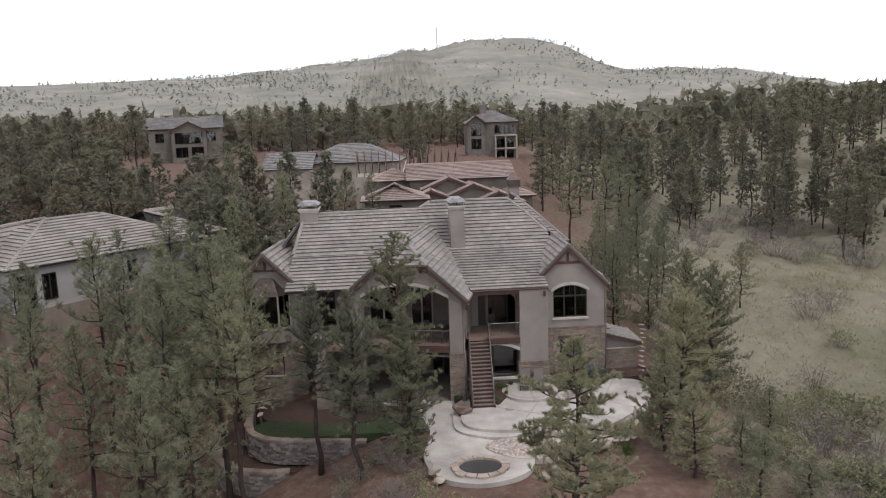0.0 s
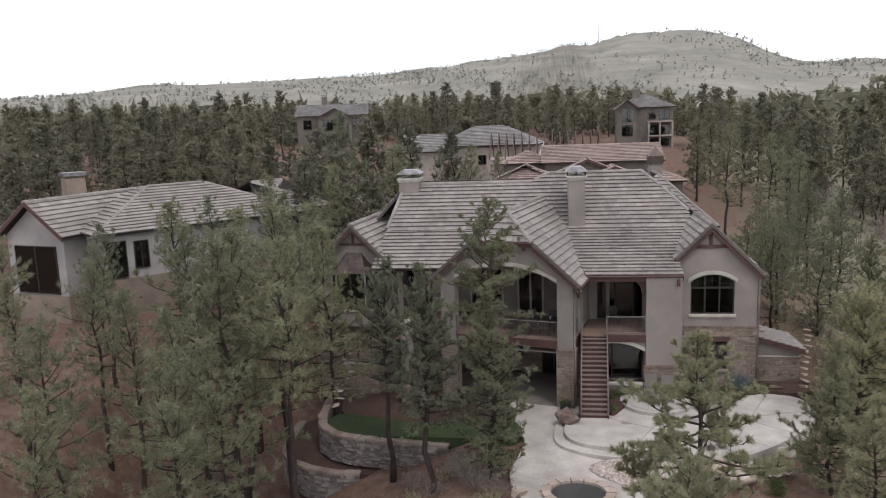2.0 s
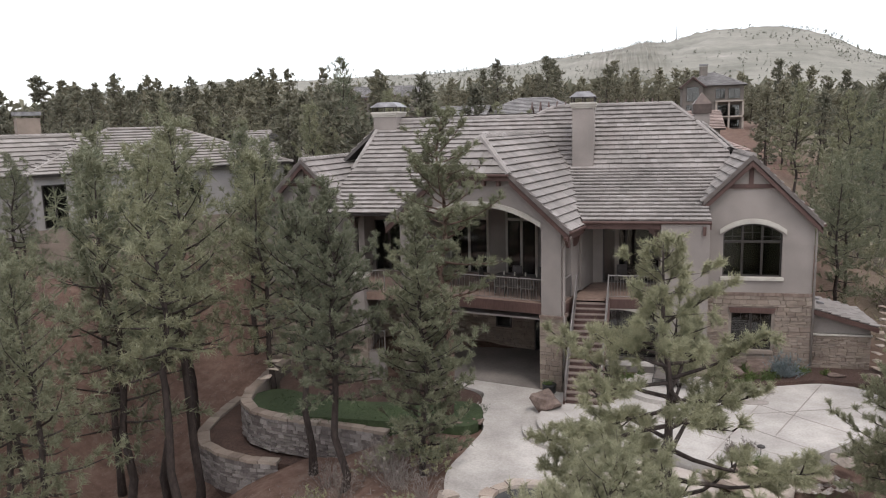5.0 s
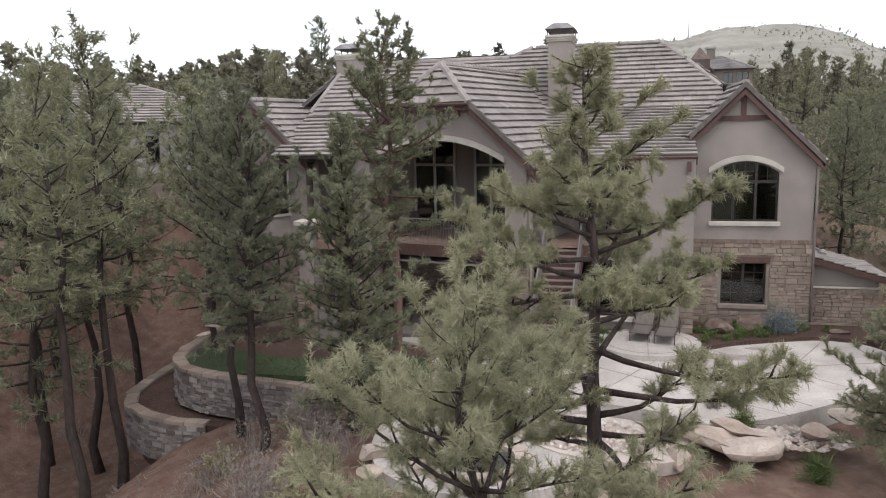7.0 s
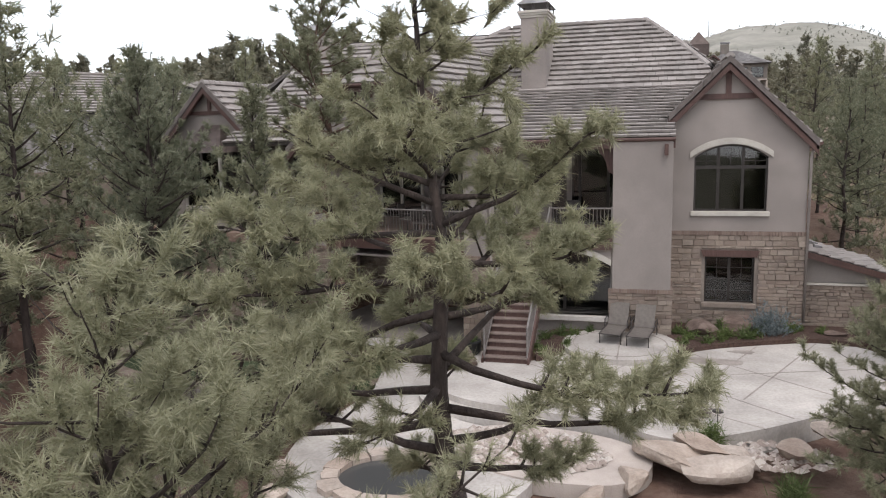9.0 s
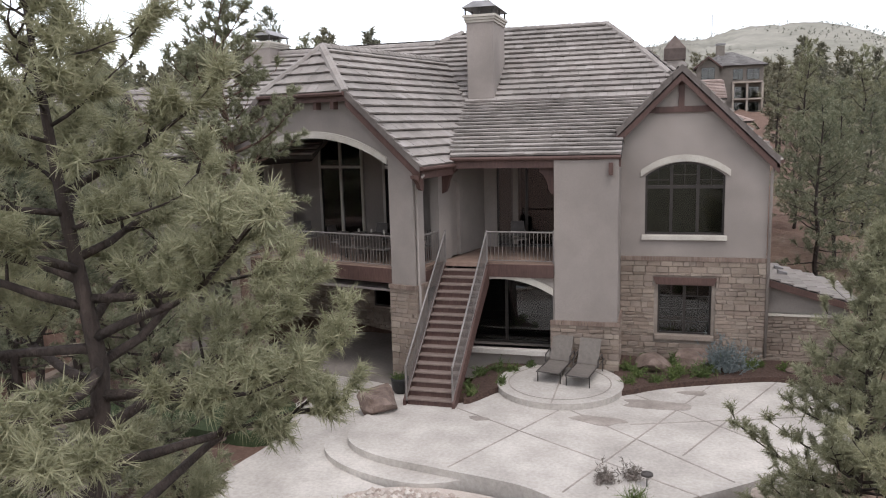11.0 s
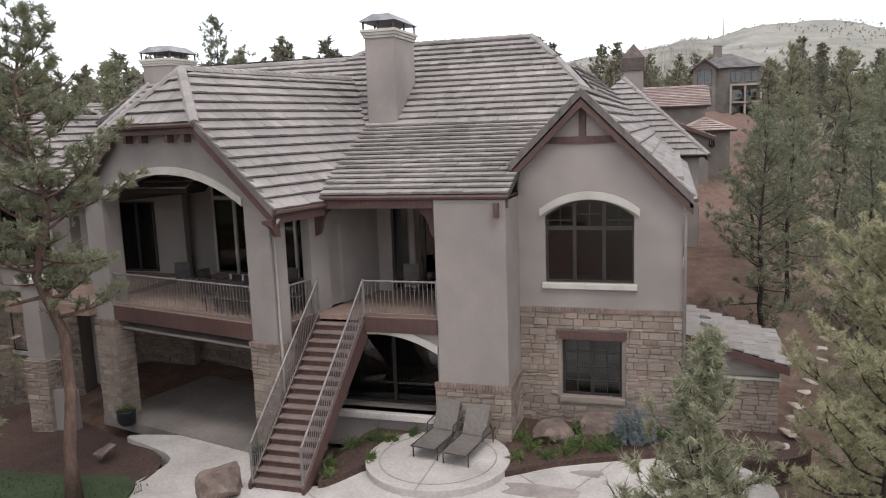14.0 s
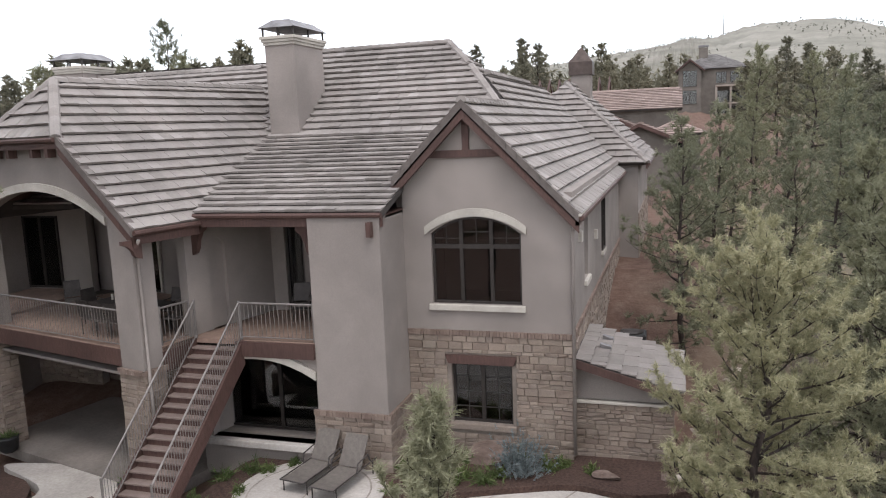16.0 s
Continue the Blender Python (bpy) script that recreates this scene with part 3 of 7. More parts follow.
def wall_with_opening(name, place, u0, u1, z0, z1, opening, parent, mat=None, rise=0.0, thick=0.3, top_poly=None, label=""):
    """A wall panel with one opening (a, b, c, d), its head arched by rise; top_poly: corners of a gable above z1, from right to left."""
    a, b, c, d = opening
    m = Mesh(place)
    off = (0, thick, 0)
    if a > u0:
        m.prism([(u0, 0, z0), (a, 0, z0), (a, 0, z1), (u0, 0, z1)], off)
    if b < u1:
        m.prism([(b, 0, z0), (u1, 0, z0), (u1, 0, z1), (b, 0, z1)], off)
    if c > z0:
        m.prism([(a, 0, z0), (b, 0, z0), (b, 0, c), (a, 0, c)], off)
    um, half = (a + b) / 2, (b - a) / 2
    if rise:
        R = (half * half + rise * rise) / (2 * rise)
        K = 16
        cols = [a + (b - a) * i / K for i in range(K + 1)]
        arc = lambda u: d - R + math.sqrt(max(R * R - (u - um) ** 2, 0))
        for i in range(K):
            p, q = cols[i], cols[i + 1]
            m.prism([(p, 0, arc(p)), (q, 0, arc(q)), (q, 0, z1), (p, 0, z1)], off)
    elif d < z1:
        m.prism([(a, 0, d), (b, 0, d), (b, 0, z1), (a, 0, z1)], off)
    if top_poly:
        m.prism([(u0, 0, z1), (u1, 0, z1)] + [(u, 0, z) for u, z in top_poly], off)
    return m.weld().part(name, mat or STUCCO, parent, label)


# roof lines
EAVE_Y, EAVE_Z = 45.2, 6.52
KNEE_Y, KNEE_Z = 50.6, 8.28
UP = 0.68


def up_y(z):
    return KNEE_Y + (z - KNEE_Z) / UP


RZ_R, RZ_L = 11.32, 10.84
GAX, GAZ, GSL = 7.57, 9.0, 1.0
GF = 46.5


def gz(x):
    """Height of the gable's right slope."""
    return GAZ - (x - GAX) * GSL


GLX = 5.7
GLZ = GAZ - (GAX - GLX) * GSL


# front slopes of the main roof
roof_plane([(0.9, EAVE_Y, EAVE_Z), (5.93, EAVE_Y, EAVE_Z), (5.93, 47.3, EAVE_Z + 2.1 * 0.326), (7.1, KNEE_Y, KNEE_Z), (-0.45, KNEE_Y, KNEE_Z)], house, singles=110, label="shallow roof slope over the stair porch")
roof_plane([(-11.0, KNEE_Y, KNEE_Z), (7.3, KNEE_Y, KNEE_Z), (7.3, up_y(9.0), 9.0), (6.0, up_y(10.35), 10.35), (4.86, up_y(RZ_R), RZ_R), (-1.1, up_y(RZ_R), RZ_R), (-2.1, up_y(RZ_L), RZ_L), (-10.4, up_y(RZ_L), RZ_L)], house, singles=60, label="steep main roof slope")
roof_plane([(-11.2, 47.0, 6.6), (-4.5, 47.0, 6.6), (-4.5, KNEE_Y, KNEE_Z + 0.02), (-11.0, KNEE_Y, KNEE_Z + 0.02)], house, label="lower roof slope beside the porch wing")
# back slopes
roof_plane([(7.2, 61.5, 6.4), (-11.4, 61.5, 6.4), (-10.4, up_y(RZ_L), RZ_L), (-2.1, up_y(RZ_L), RZ_L), (4.86, up_y(RZ_R), RZ_R)], house, label="rear roof slope")
roof_plane([(-13.2, 61.0, 7.2), (-13.2, 50.0, 7.2), (-10.4, up_y(RZ_L), RZ_L)], house, label="hipped roof end")
roof_plane([(7.4, 52.0, 8.95), (7.4, 57.6, 8.95), (4.86, up_y(RZ_R), RZ_R)], house, label="hipped roof end")
ridge_caps((4.86, up_y(RZ_R), RZ_R), (-1.1, up_y(RZ_R), RZ_R), house)
ridge_caps((-2.1, up_y(RZ_L), RZ_L), (-10.4, up_y(RZ_L), RZ_L), house)
ridge_caps((-1.1, up_y(RZ_R), RZ_R), (-2.1, up_y(RZ_L), RZ_L), house)
ridge_caps((4.86, up_y(RZ_R), RZ_R), (6.0, up_y(10.35), 10.35), house)
ridge_caps((6.0, up_y(10.35), 10.35), (7.3, up_y(9.0) + 0.05, 9.05), house)
ridge_caps((-10.4, up_y(RZ_L), RZ_L), (-11.0, KNEE_Y, KNEE_Z), house)
# front gable and the wing behind it
roof_plane([(GLX, KNEE_Y - 1.9, GLZ), (GLX, GF, GLZ), (GAX, GF, GAZ), (GAX, 51.8, GAZ)], house, label="gable roof slope")
roof_plane([(10.3, GF, gz(10.3)), (10.3, 62.6, gz(10.3)), (6.5, 65.0, gz(6.5)), (6.5, 53.2, gz(6.5)), (GAX, 51.9, GAZ), (GAX, GF, GAZ)], house, singles=130, label="gable roof slope facing the trees")
roof_plane([(2.0, 64.0, 6.0), (2.0, 56.0, 6.0), (6.4, 54.5, 10.1), (6.4, 63.0, 10.1)], house, label="rear wing roof slope")
ridge_caps((GAX, GF, GAZ), (GAX, 51.7, GAZ), house)
ridge_caps((6.45, 54.0, 10.13), (6.45, 61.5, 10.13), house)
# rear block with hipped front
roof_plane([(3.2, 62.5, 6.6), (11.3, 62.5, 6.6), (7.4, 66.3, 10.3)], house, label="hipped roof of the rear block")
roof_plane([(11.3, 62.5, 6.6), (11.3, 74.0, 6.6), (7.4, 72.0, 10.3), (7.4, 66.3, 10.3)], house, label="side roof of the rear block")
ridge_caps((11.3, 62.5, 6.6), (7.4, 66.3, 10.3), house)
ridge_caps((7.4, 66.3, 10.3), (7.4, 72.0, 10.3), house)
# porch wing with clipped gable
MR, MSL, MEZ = 4.18, 0.88, 6.34
MZ = MEZ + MR * MSL
JU, JV = 1.68, 1.19
JZ = MZ - JU * MSL
roof_plane([mid(0, 0, MEZ), mid(0, 2.0, MEZ), mid(-2.2, 7.0, MEZ + 2.2 * MSL), mid(-MR, 9.2, MZ), mid(-MR, JV, MZ), mid(-MR + JU, 0, JZ)], house, label="porch roof slope facing the stairs")
roof_plane([mid(-2 * MR, 7.5, MEZ), mid(-2 * MR, 0, MEZ), mid(-MR - JU, 0, JZ), mid(-MR, JV, MZ), mid(-MR, 9.2, MZ)], house, label="porch roof slope facing the slope")
roof_plane([mid(-MR - JU, 0, JZ), mid(-MR + JU, 0, JZ), mid(-MR, JV, MZ)], house, label="clipped gable end")
ridge_caps(mid(-MR, JV, MZ), mid(-MR, 9.0, MZ), house)
ridge_caps(mid(-MR, JV, MZ), mid(-MR + JU, 0, JZ), house)
ridge_caps(mid(-MR, JV, MZ), mid(-MR - JU, 0, JZ), house)
# small gable at the far end
LSL, LH = 1.0, 2.75
roof_plane([left_wing(LH, -0.4, 9.05 - LH * LSL), left_wing(LH, 5.4, 9.05 - LH * LSL), left_wing(0, 6.0, 9.05), left_wing(0, -0.4, 9.05)], house, label="small gable roof slope")
roof_plane([left_wing(-LH, 6.0, 9.05 - LH * LSL), left_wing(-LH, -0.4, 9.05 - LH * LSL), left_wing(0, -0.4, 9.05), left_wing(0, 6.0, 9.05)], house, label="small gable roof slope")
ridge_caps(left_wing(0, -0.4, 9.05), left_wing(0, 5.4, 9.05), house)


def barge(a, b, parent, drop=0.4, thick=0.12, back=(0, 1, 0)):
    """A barge board under a sloping roof edge from a to b."""
    a, b, n = Vector(a), Vector(b), Vector(back) * thick
    dn = Vector((0, 0, -1))
    Mesh().prism([tuple(a + dn * 0.03), tuple(b + dn * 0.03), tuple(b + dn * (0.03 + drop)), tuple(a + dn * (0.03 + drop))], tuple(n)).part("barge_board", FASCIA, parent, "dark red-brown timber barge board")
    m = Mesh()
    d = (b - a).normalized()
    L, k = (b - a).length, 0
    n2 = Vector(back).normalized()
    while k * 0.37 < L - 0.1:
        p, q = a + d * (k * 0.37), a + d * min(k * 0.37 + 0.39, L)
        v = []
        for e, lift in ((p, 0.035), (q, 0.06)):
            v += [tuple(e - n2 * 0.035 + dn * 0.17), tuple(e - n2 * 0.035 - dn * lift), tuple(e + n2 * 0.17 - dn * (lift + 0.01)), tuple(e + n2 * 0.17 + dn * 0.02)]
        m.add(v, [(0, 1, 5, 4), (1, 2, 6, 5), (2, 3, 7, 6), (3, 2, 1, 0), (4, 5, 6, 7)])
        k += 1
    m.part("rake_tiling", RAKE, parent, "angled tiles along the gable edge", kind="stuff")


barge((GAX, GF, GAZ), (10.3, GF, gz(10.3)), house)
barge((GAX, GF, GAZ), (GLX, GF, GLZ), house)
mback = (MS, MC, 0)
barge(mid(-MR + JU, 0, JZ), mid(0, 0, MEZ), house, back=mback)
barge(mid(-MR - JU, 0, JZ), mid(-2 * MR, 0, MEZ), house, back=mback)
lback = (LS, LC, 0)
barge(left_wing(0, -0.4, 9.05), left_wing(LH, -0.4, 9.05 - LH * LSL), house, back=lback)
barge(left_wing(0, -0.4, 9.05), left_wing(-LH, -0.4, 9.05 - LH * LSL), house, back=lback)


def fascia(a, b, parent, outw, h=0.3):
    """Fascia board with a gutter along a level eave."""
    a, b, o = Vector(a), Vector(b), Vector(outw)
    dn = Vector((0, 0, -1))
    Mesh().prism([tuple(a + dn * 0.05), tuple(b + dn * 0.05), tuple(b + dn * (0.05 + h)), tuple(a + dn * (0.05 + h))], tuple(-o * 0.08)).part("fascia", FASCIA, parent, "dark red-brown timber fascia")
    Mesh().tube([tuple(a + o * 0.06 + dn * 0.07), tuple(b + o * 0.06 + dn * 0.07)], 0.065, 7).part("gutter", FASCIA, parent, "half-round gutter")


fascia((0.9, EAVE_Y, EAVE_Z), (5.93, EAVE_Y, EAVE_Z), house, (0, -1, 0))
fascia(mid(0, 0, MEZ), mid(0, 1.95, MEZ), house, (MC, -MS, 0))
fascia(mid(-MR - JU, 0, JZ), mid(-MR + JU, 0, JZ), house, (-MS, -MC, 0), 0.24)
fascia((10.3, GF, gz(10.3)), (10.3, 62.6, gz(10.3)), house, (1, 0, 0), 0.2)
Mesh().box(10.3, 10.37, GF - 0.02, 62.6, gz(10.3) - 0.03, gz(10.3) + 0.03).part("eave_flashing", TRIM, house, "pale metal eave flashing")
fascia((11.3, 62.5, 6.6), (11.3, 74, 6.6), house, (1, 0, 0), 0.2)

# chimneys
def chimney(x0, x1, y0, y1, z0, z1, parent):
    c = new("chimney")
    c.parent = parent
    tagged(c, "square stucco chimney with a metal hood")
    Mesh().block(x0, x1, y0, y1, z0, z1 - 0.42, 0.012).part("chimney_shaft", STUCCO, c)
    crown = Mesh()
    for i, o in enumerate((0.04, 0.08, 0.12)):
        crown.block(x0 - o, x1 + o, y0 - o, y1 + o, z1 - 0.42 + i * 0.09, z1 - 0.42 + (i + 1) * 0.09 - 0.002, 0.012)
    crown.part("chimney_crown", TRIM, c, "stepped stucco crown")
    for px in (x0 - 0.02, (x0 + x1) / 2, x1 + 0.02):
        for py in (y0 - 0.02, (y0 + y1) / 2, y1 + 0.02):
            if (px, py) != ((x0 + x1) / 2, (y0 + y1) / 2):
                Mesh().box(px - 0.025, px + 0.025, py - 0.025, py + 0.025, z1 - 0.152, z1 + 0.12).part("hood_post", IRON, c)
    a, i = 0.14, 0.2
    zt, zb = z1 + 0.36, z1 + 0.1
    v = [(x0 - a, y0 - a, zb), (x1 + a, y0 - a, zb), (x1 + a, y1 + a, zb), (x0 - a, y1 + a, zb), (x0 + i, y0 + i, zt), (x1 - i, y0 + i, zt), (x1 - i, y1 - i, zt), (x0 + i, y1 - i, zt)]
    Mesh().add(v, [(3, 2, 1, 0), (4, 5, 6, 7), (0, 1, 5, 4), (1, 2, 6, 5), (2, 3, 7, 6), (3, 0, 4, 7)]).part("hood", CAPMETAL, c, "sheet metal chimney hood")


chimney(0.12, 1.12, 50.7, 52.75, 7.9, 11.56, house)
chimney(-10.68, -9.4, 53.55, 55.2, 8.3, 11.46, house)
Mesh().block(7.2, 8.2, 69.5, 70.5, 9.0, 10.85, 0.015).part("chimney_shaft", STUCCO, house, "small stucco chimney")
Mesh().add([(7.1, 69.4, 10.85), (8.3, 69.4, 10.85), (8.3, 70.6, 10.85), (7.1, 70.6, 10.85), (7.1, 69.4, 11.5), (8.3, 69.4, 11.5), (8.3, 70.6, 11.5), (7.1, 70.6, 11.5), (7.7, 70.0, 12.3)],
           [(3, 2, 1, 0), (0, 1, 5, 4), (1, 2, 6, 5), (2, 3, 7, 6), (3, 0, 4, 7), (4, 5, 8), (5, 6, 8), (6, 7, 8), (7, 4, 8)]).part("chimney_cap", COPPER, house, "pointed dark metal chimney cap")

# ---- walls of the gable wing ----
GY = 46.8
front = plane_y(GY)
gable_wall = wall_with_opening("wall", front, 5.87, 10.07, 3.3, 6.35, (6.58, 8.87, 4.0, 6.2), house, rise=0.42, top_poly=[(10.07, gz(10.07) - 0.15), (GAX + 0.1, GAZ - 0.3), (GAX - 0.1, GAZ - 0.3), (5.87, GAZ - (GAX - 5.87) - 0.16)], label="stucco gable wall")
window(front, 6.58, 8.87, 4.0, 6.2, house, rise=0.42, cols=3, rows=2, arch=True, transom=5.45, bars=(2, 2))
Mesh(front).box(6.55, 8.59, -0.07, 0.02, 7.66, 7.84).part("tie_beam", FASCIA, house, "dark timber tie beam")
Mesh(front).box(7.49, 7.66, -0.065, 0.02, 7.84, 8.65).part("king_post", FASCIA, house, "dark timber king post")
stone_wall = wall_with_opening("wall", front, 5.87, 10.07, -0.6, 3.3, (7.0, 8.57, 0.88, 2.47), house, mat=MORTAR, label="stone veneer base wall")
window(front, 7.0, 8.57, 0.88, 2.47, house, cols=2, sill=True, lintel=True, bars=(2, 4), deep=0.16, sill_mat=STONE_ONE)
clad([(5.87, 10.1, 0.05, 3.2)], front, stone_wall, holes=[(6.9, 8.67, 0.72, 2.7)], singles=True)
brick_band(5.87, 10.12, 3.2, front, stone_wall)
# right side of the wing
side = plane_x(10.07)
side_wall = wall_with_opening("wall", side, GY + 0.3, 62.9, 3.3, 6.75, (49.6, 50.5, 4.1, 5.9), house, label="stucco side wall")
window(side, 49.6, 50.5, 4.1, 5.9, house, cols=1, sill=True, rise=0.2)
window(side, 54.6, 55.5, 4.1, 5.9, house, cols=1, sill=True, deep=-0.02)
stone_side = Mesh(side).box(GY + 0.3, 62.9, 0, 0.3, -0.6, 3.3).part("wall", MORTAR, house, "stone veneer side wall")
clad([(GY, 62.9, 0.1, 3.2)], side, stone_side)
brick_band(GY, 62.9, 3.2, side, stone_side)
Mesh().box(3.0, 10.9, 62.8, 73.5, -0.5, 6.7).part("wall", STUCCO, house, "rear block walls")
clad([(62.8, 73.5, 1.0, 4.4)], plane_x(10.9), house)
# downpipes
for pts in ([(10.28, 46.55, 6.3), (10.2, 46.68, 6.1), (10.13, 46.72, 5.8), (10.13, 46.72, 0.3)], [mid(0.06, 0.1, 6.1), mid(-0.2, 0.16, 5.85), mid(-0.36, 0.35, 5.6), mid(-0.36, 0.35, 2.9), mid(-0.3, 0.3, 2.75), mid(-0.3, 0.3, 0.1)]):
    Mesh().tube(pts, 0.045, 7).part("downpipe", STUCCO, house, "painted round downpipe", smooth=True)

# ---- pier beside the stair porch ----
Mesh().block(4.02, 5.87, 45.15, 47.1, 1.55, 6.4, 0.012).part("pier", STUCCO, house, "plain stucco pier")
pier_base = Mesh().box(3.98, 5.87, 45.15, 47.1, -0.6, 1.55).part("pier_base", MORTAR, house, "stone base of the pier")
clad([(3.9, 5.93, 0.02, 1.48)], plane_y(45.15), pier_base, singles=True)
clad([(45.15, 46.8, 0.02, 1.48)], plane_x(5.87), pier_base)
clad([(-47.1, -45.15, 0.02, 1.48)], lambda u, v, z: (3.98 + v, -u, z), pier_base)
brick_band(3.9, 5.95, 1.48, plane_y(45.15), pier_base)
brick_band(45.1, 46.8, 1.48, plane_x(5.87), pier_base)
# eave brackets
def bracket(place, parent):
    prof = [(0, 0), (0.5, 0), (0.5, -0.12), (0.36, -0.2), (0.24, -0.36), (0.2, -0.52), (0.12, -0.62), (0, -0.66)]
    Mesh(place).prism([(-0.06, -a, z) for a, z in prof], (0.12, 0, 0)).part("bracket", FASCIA, parent, "curved dark timber bracket")


Mesh().box(5.6, 5.72, 44.98, 45.15, 5.95, 6.3).part("bracket", FASCIA, house, "small timber eave bracket")
bracket(lambda u, v, z: mid(-0.1 + u, 0.25 + v, 6.1 + z * 0.7), house)
bracket(lambda u, v, z: mid(-0.5 - v, 2.15 + u, 6.25 + z * 1.3), house)
bracket(lambda u, v, z: (4.0 + v * 0.9, 45.5 + u, 6.2 + z * 1.3), house)
for k in (-0.45, -0.2, 0.2, 0.45):
    Mesh(lambda u, v, z: mid(-MR + k * 2.6 + u, v, z)).box(-0.06, 0.06, 0.02, 0.5, JZ - 0.5, JZ - 0.26).part("bracket", FASCIA, house, "timber bracket under the clipped gable")

# ---- stair porch: landing, lower arch, recess ----
DECK = 3.3
Mesh().box(0.6, 4.02, 45.15, 48.3, DECK - 0.12, DECK).part("landing_floor", DECKWOOD, house, "boarded landing")
Mesh().box(1.85, 4.02, 45.05, 45.15, DECK - 0.4, DECK - 0.02).part("landing_beam", FASCIA, house, "dark timber edge beam")
wall_with_opening("wall", plane_y(45.2), 0.6, 4.0, -0.4, 2.9, (0.9, 3.98, 0.66, 2.85), house, rise=0.5, label="stucco wall with low arch")
am = Mesh()
half, rs, um = 1.75, 0.55, 2.35
R = (half * half + rs * rs) / (2 * rs)
for i in range(16):
    a, b = um - half + 2 * half * i / 16, um - half + 2 * half * (i + 1) / 16
    fz = lambda u: 2.83 - R + math.sqrt(max(R * R - (u - um) ** 2, 0))
    a, b = max(a, 0.7), min(b, 3.99)
    if b > a:
        am.prism([(a, 45.12, fz(a)), (b, 45.12, fz(b)), (b, 45.12, fz(b) + 0.2), (a, 45.12, fz(a) + 0.2)], (0, 0.09, 0))
am.weld().part("arch_trim", TRIM, house, "pale segmental arch")
Mesh().block(0.5, 4.05, 45.0, 45.5, 0.5, 0.66, 0.012).part("threshold", CONCRETE, house, "pale concrete threshold")
wall_with_opening("wall", plane_y(48.3), 0.4, 5.87, -0.5, 6.6, (1.65, 4.7, DECK, 6.1), house, label="recessed stucco wall of the stair porch")
# Added sheet close behind the doors, coloured near-black for the unlit room.
Mesh().box(0.4, 5.87, 50.2, 50.3, 3.25, 6.6).part("shade_sheet", ROOM_SHADE, house, "near-black sheet painting the unlit room behind the glazed doors")
Mesh().box(0.35, 4.02, 45.3, 48.3, 0.3, 0.5).part("porch_floor", SHADE_CONC, house, "stained concrete floor with porch shade in its colour")
Mesh().box(5.6, 5.87, 47.1, 48.6, -0.5, 7.0).part("wall", STUCCO, house)
Mesh().box(0.4, 5.87, 45.6, 48.4, 6.34, 6.42).part("porch_ceiling", FASCIA, house, "dark boarded porch ceiling")
# tall glazed doors in the recess
window(plane_y(48.3), 1.65, 4.7, DECK + 0.03, 6.1, house, cols=3, sill=False, deep=0.1, name="glazed_door")
window(plane_y(46.2), 0.7, 4.0, 0.52, 2.95, house, cols=2, sill=False, deep=0.1)
# Added sheet in the underlay's dark colour, painting the void inside the arch.
Mesh().box(0.6, 4.0, 46.4, 46.5, 0.4, 3.1).part("shade_sheet", DECKING, house, "added dark sheet painting the shade behind the arch")

# ---- stairs ----
stairs = thing("staircase", "straight brown composite staircase with iron railings beside the porch", "staircase")
NST, FOOT, TOPY = 18, 41.6, 45.15
RISE, RUN = DECK / NST, (TOPY - FOOT) / (NST - 1)


def stx(y):
    """Left edge of the flight at y; it drifts slightly."""
    return 0.48 + (y - FOOT) * 0.055


SW = 1.3
for i in range(NST - 1):
    y = FOOT + i * RUN
    x = stx(y)
    Mesh().block(x, x + SW, y - 0.03, y + RUN + 0.02, (i + 1) * RISE - 0.045, (i + 1) * RISE, 0.008).part("tread", STEPWOOD, stairs)
    Mesh().box(x + 0.02, x + SW - 0.02, y + 0.005, y + 0.03, i * RISE, (i + 1) * RISE - 0.047).part("riser", FASCIA, stairs)
for o in (-0.07, SW):
    a, b = FOOT - 0.1, TOPY
    Mesh().prism([(stx(a) + o, a, -0.02), (stx(a) + o, a + 0.32, -0.02), (stx(b) + o, b, DECK - 0.62), (stx(b) + o, b, DECK + 0.02), (stx(a) + o, a, RISE * 0.8)], (0.07, 0, 0)).part("stringer", FASCIA, stairs, "dark red-brown stringer")


def railing(a, b, parent, h=0.95, step=0.115, base=0.08, post=True, place=None):
    """An iron railing from a to b (points on the floor line)."""
    r = new("railing")
    r.parent = parent
    tagged(r, "grey-brown steel railing with thin balusters")
    a, b = Vector(a), Vector(b)
    L = (b - a).length
    up = Vector((0, 0, 1))
    t = Mesh()
    t.tube([tuple(a + up * h), tuple(b + up * h)], 0.028, 6)
    t.part("top_rail", RAILING, r)
    Mesh().tube([tuple(a + up * base), tuple(b + up * base)], 0.016, 5).part("bottom_rail", RAILING, r)
    n = max(1, int(L / step))
    for i in range(1, n):
        p = a + (b - a) * (i / n)
        Mesh().tube([tuple(p + up * base), tuple(p + up * h)], 0.009, 4).part("baluster", RAILING, r)
    if post:
        for p in (a, b):
            Mesh().tube([tuple(p), tuple(p + up * (h + 0.05))], 0.03, 6).part("rail_post", RAILING, r)


railing((stx(FOOT) + SW, FOOT - 0.02, 0.12), (stx(TOPY) + SW, TOPY, DECK), stairs)
railing((stx(FOOT), FOOT - 0.02, 0.12), (stx(TOPY), TOPY, DECK), stairs)
railing((stx(TOPY) + SW, 45.2, DECK), (4.0, 45.2, DECK), house)
railing(mid(-0.5, 0.9, DECK), mid(-0.5, 1.8, DECK), house)

# ---- porch wing: posts, arch, deck, under-deck patio ----
PF = 0.25
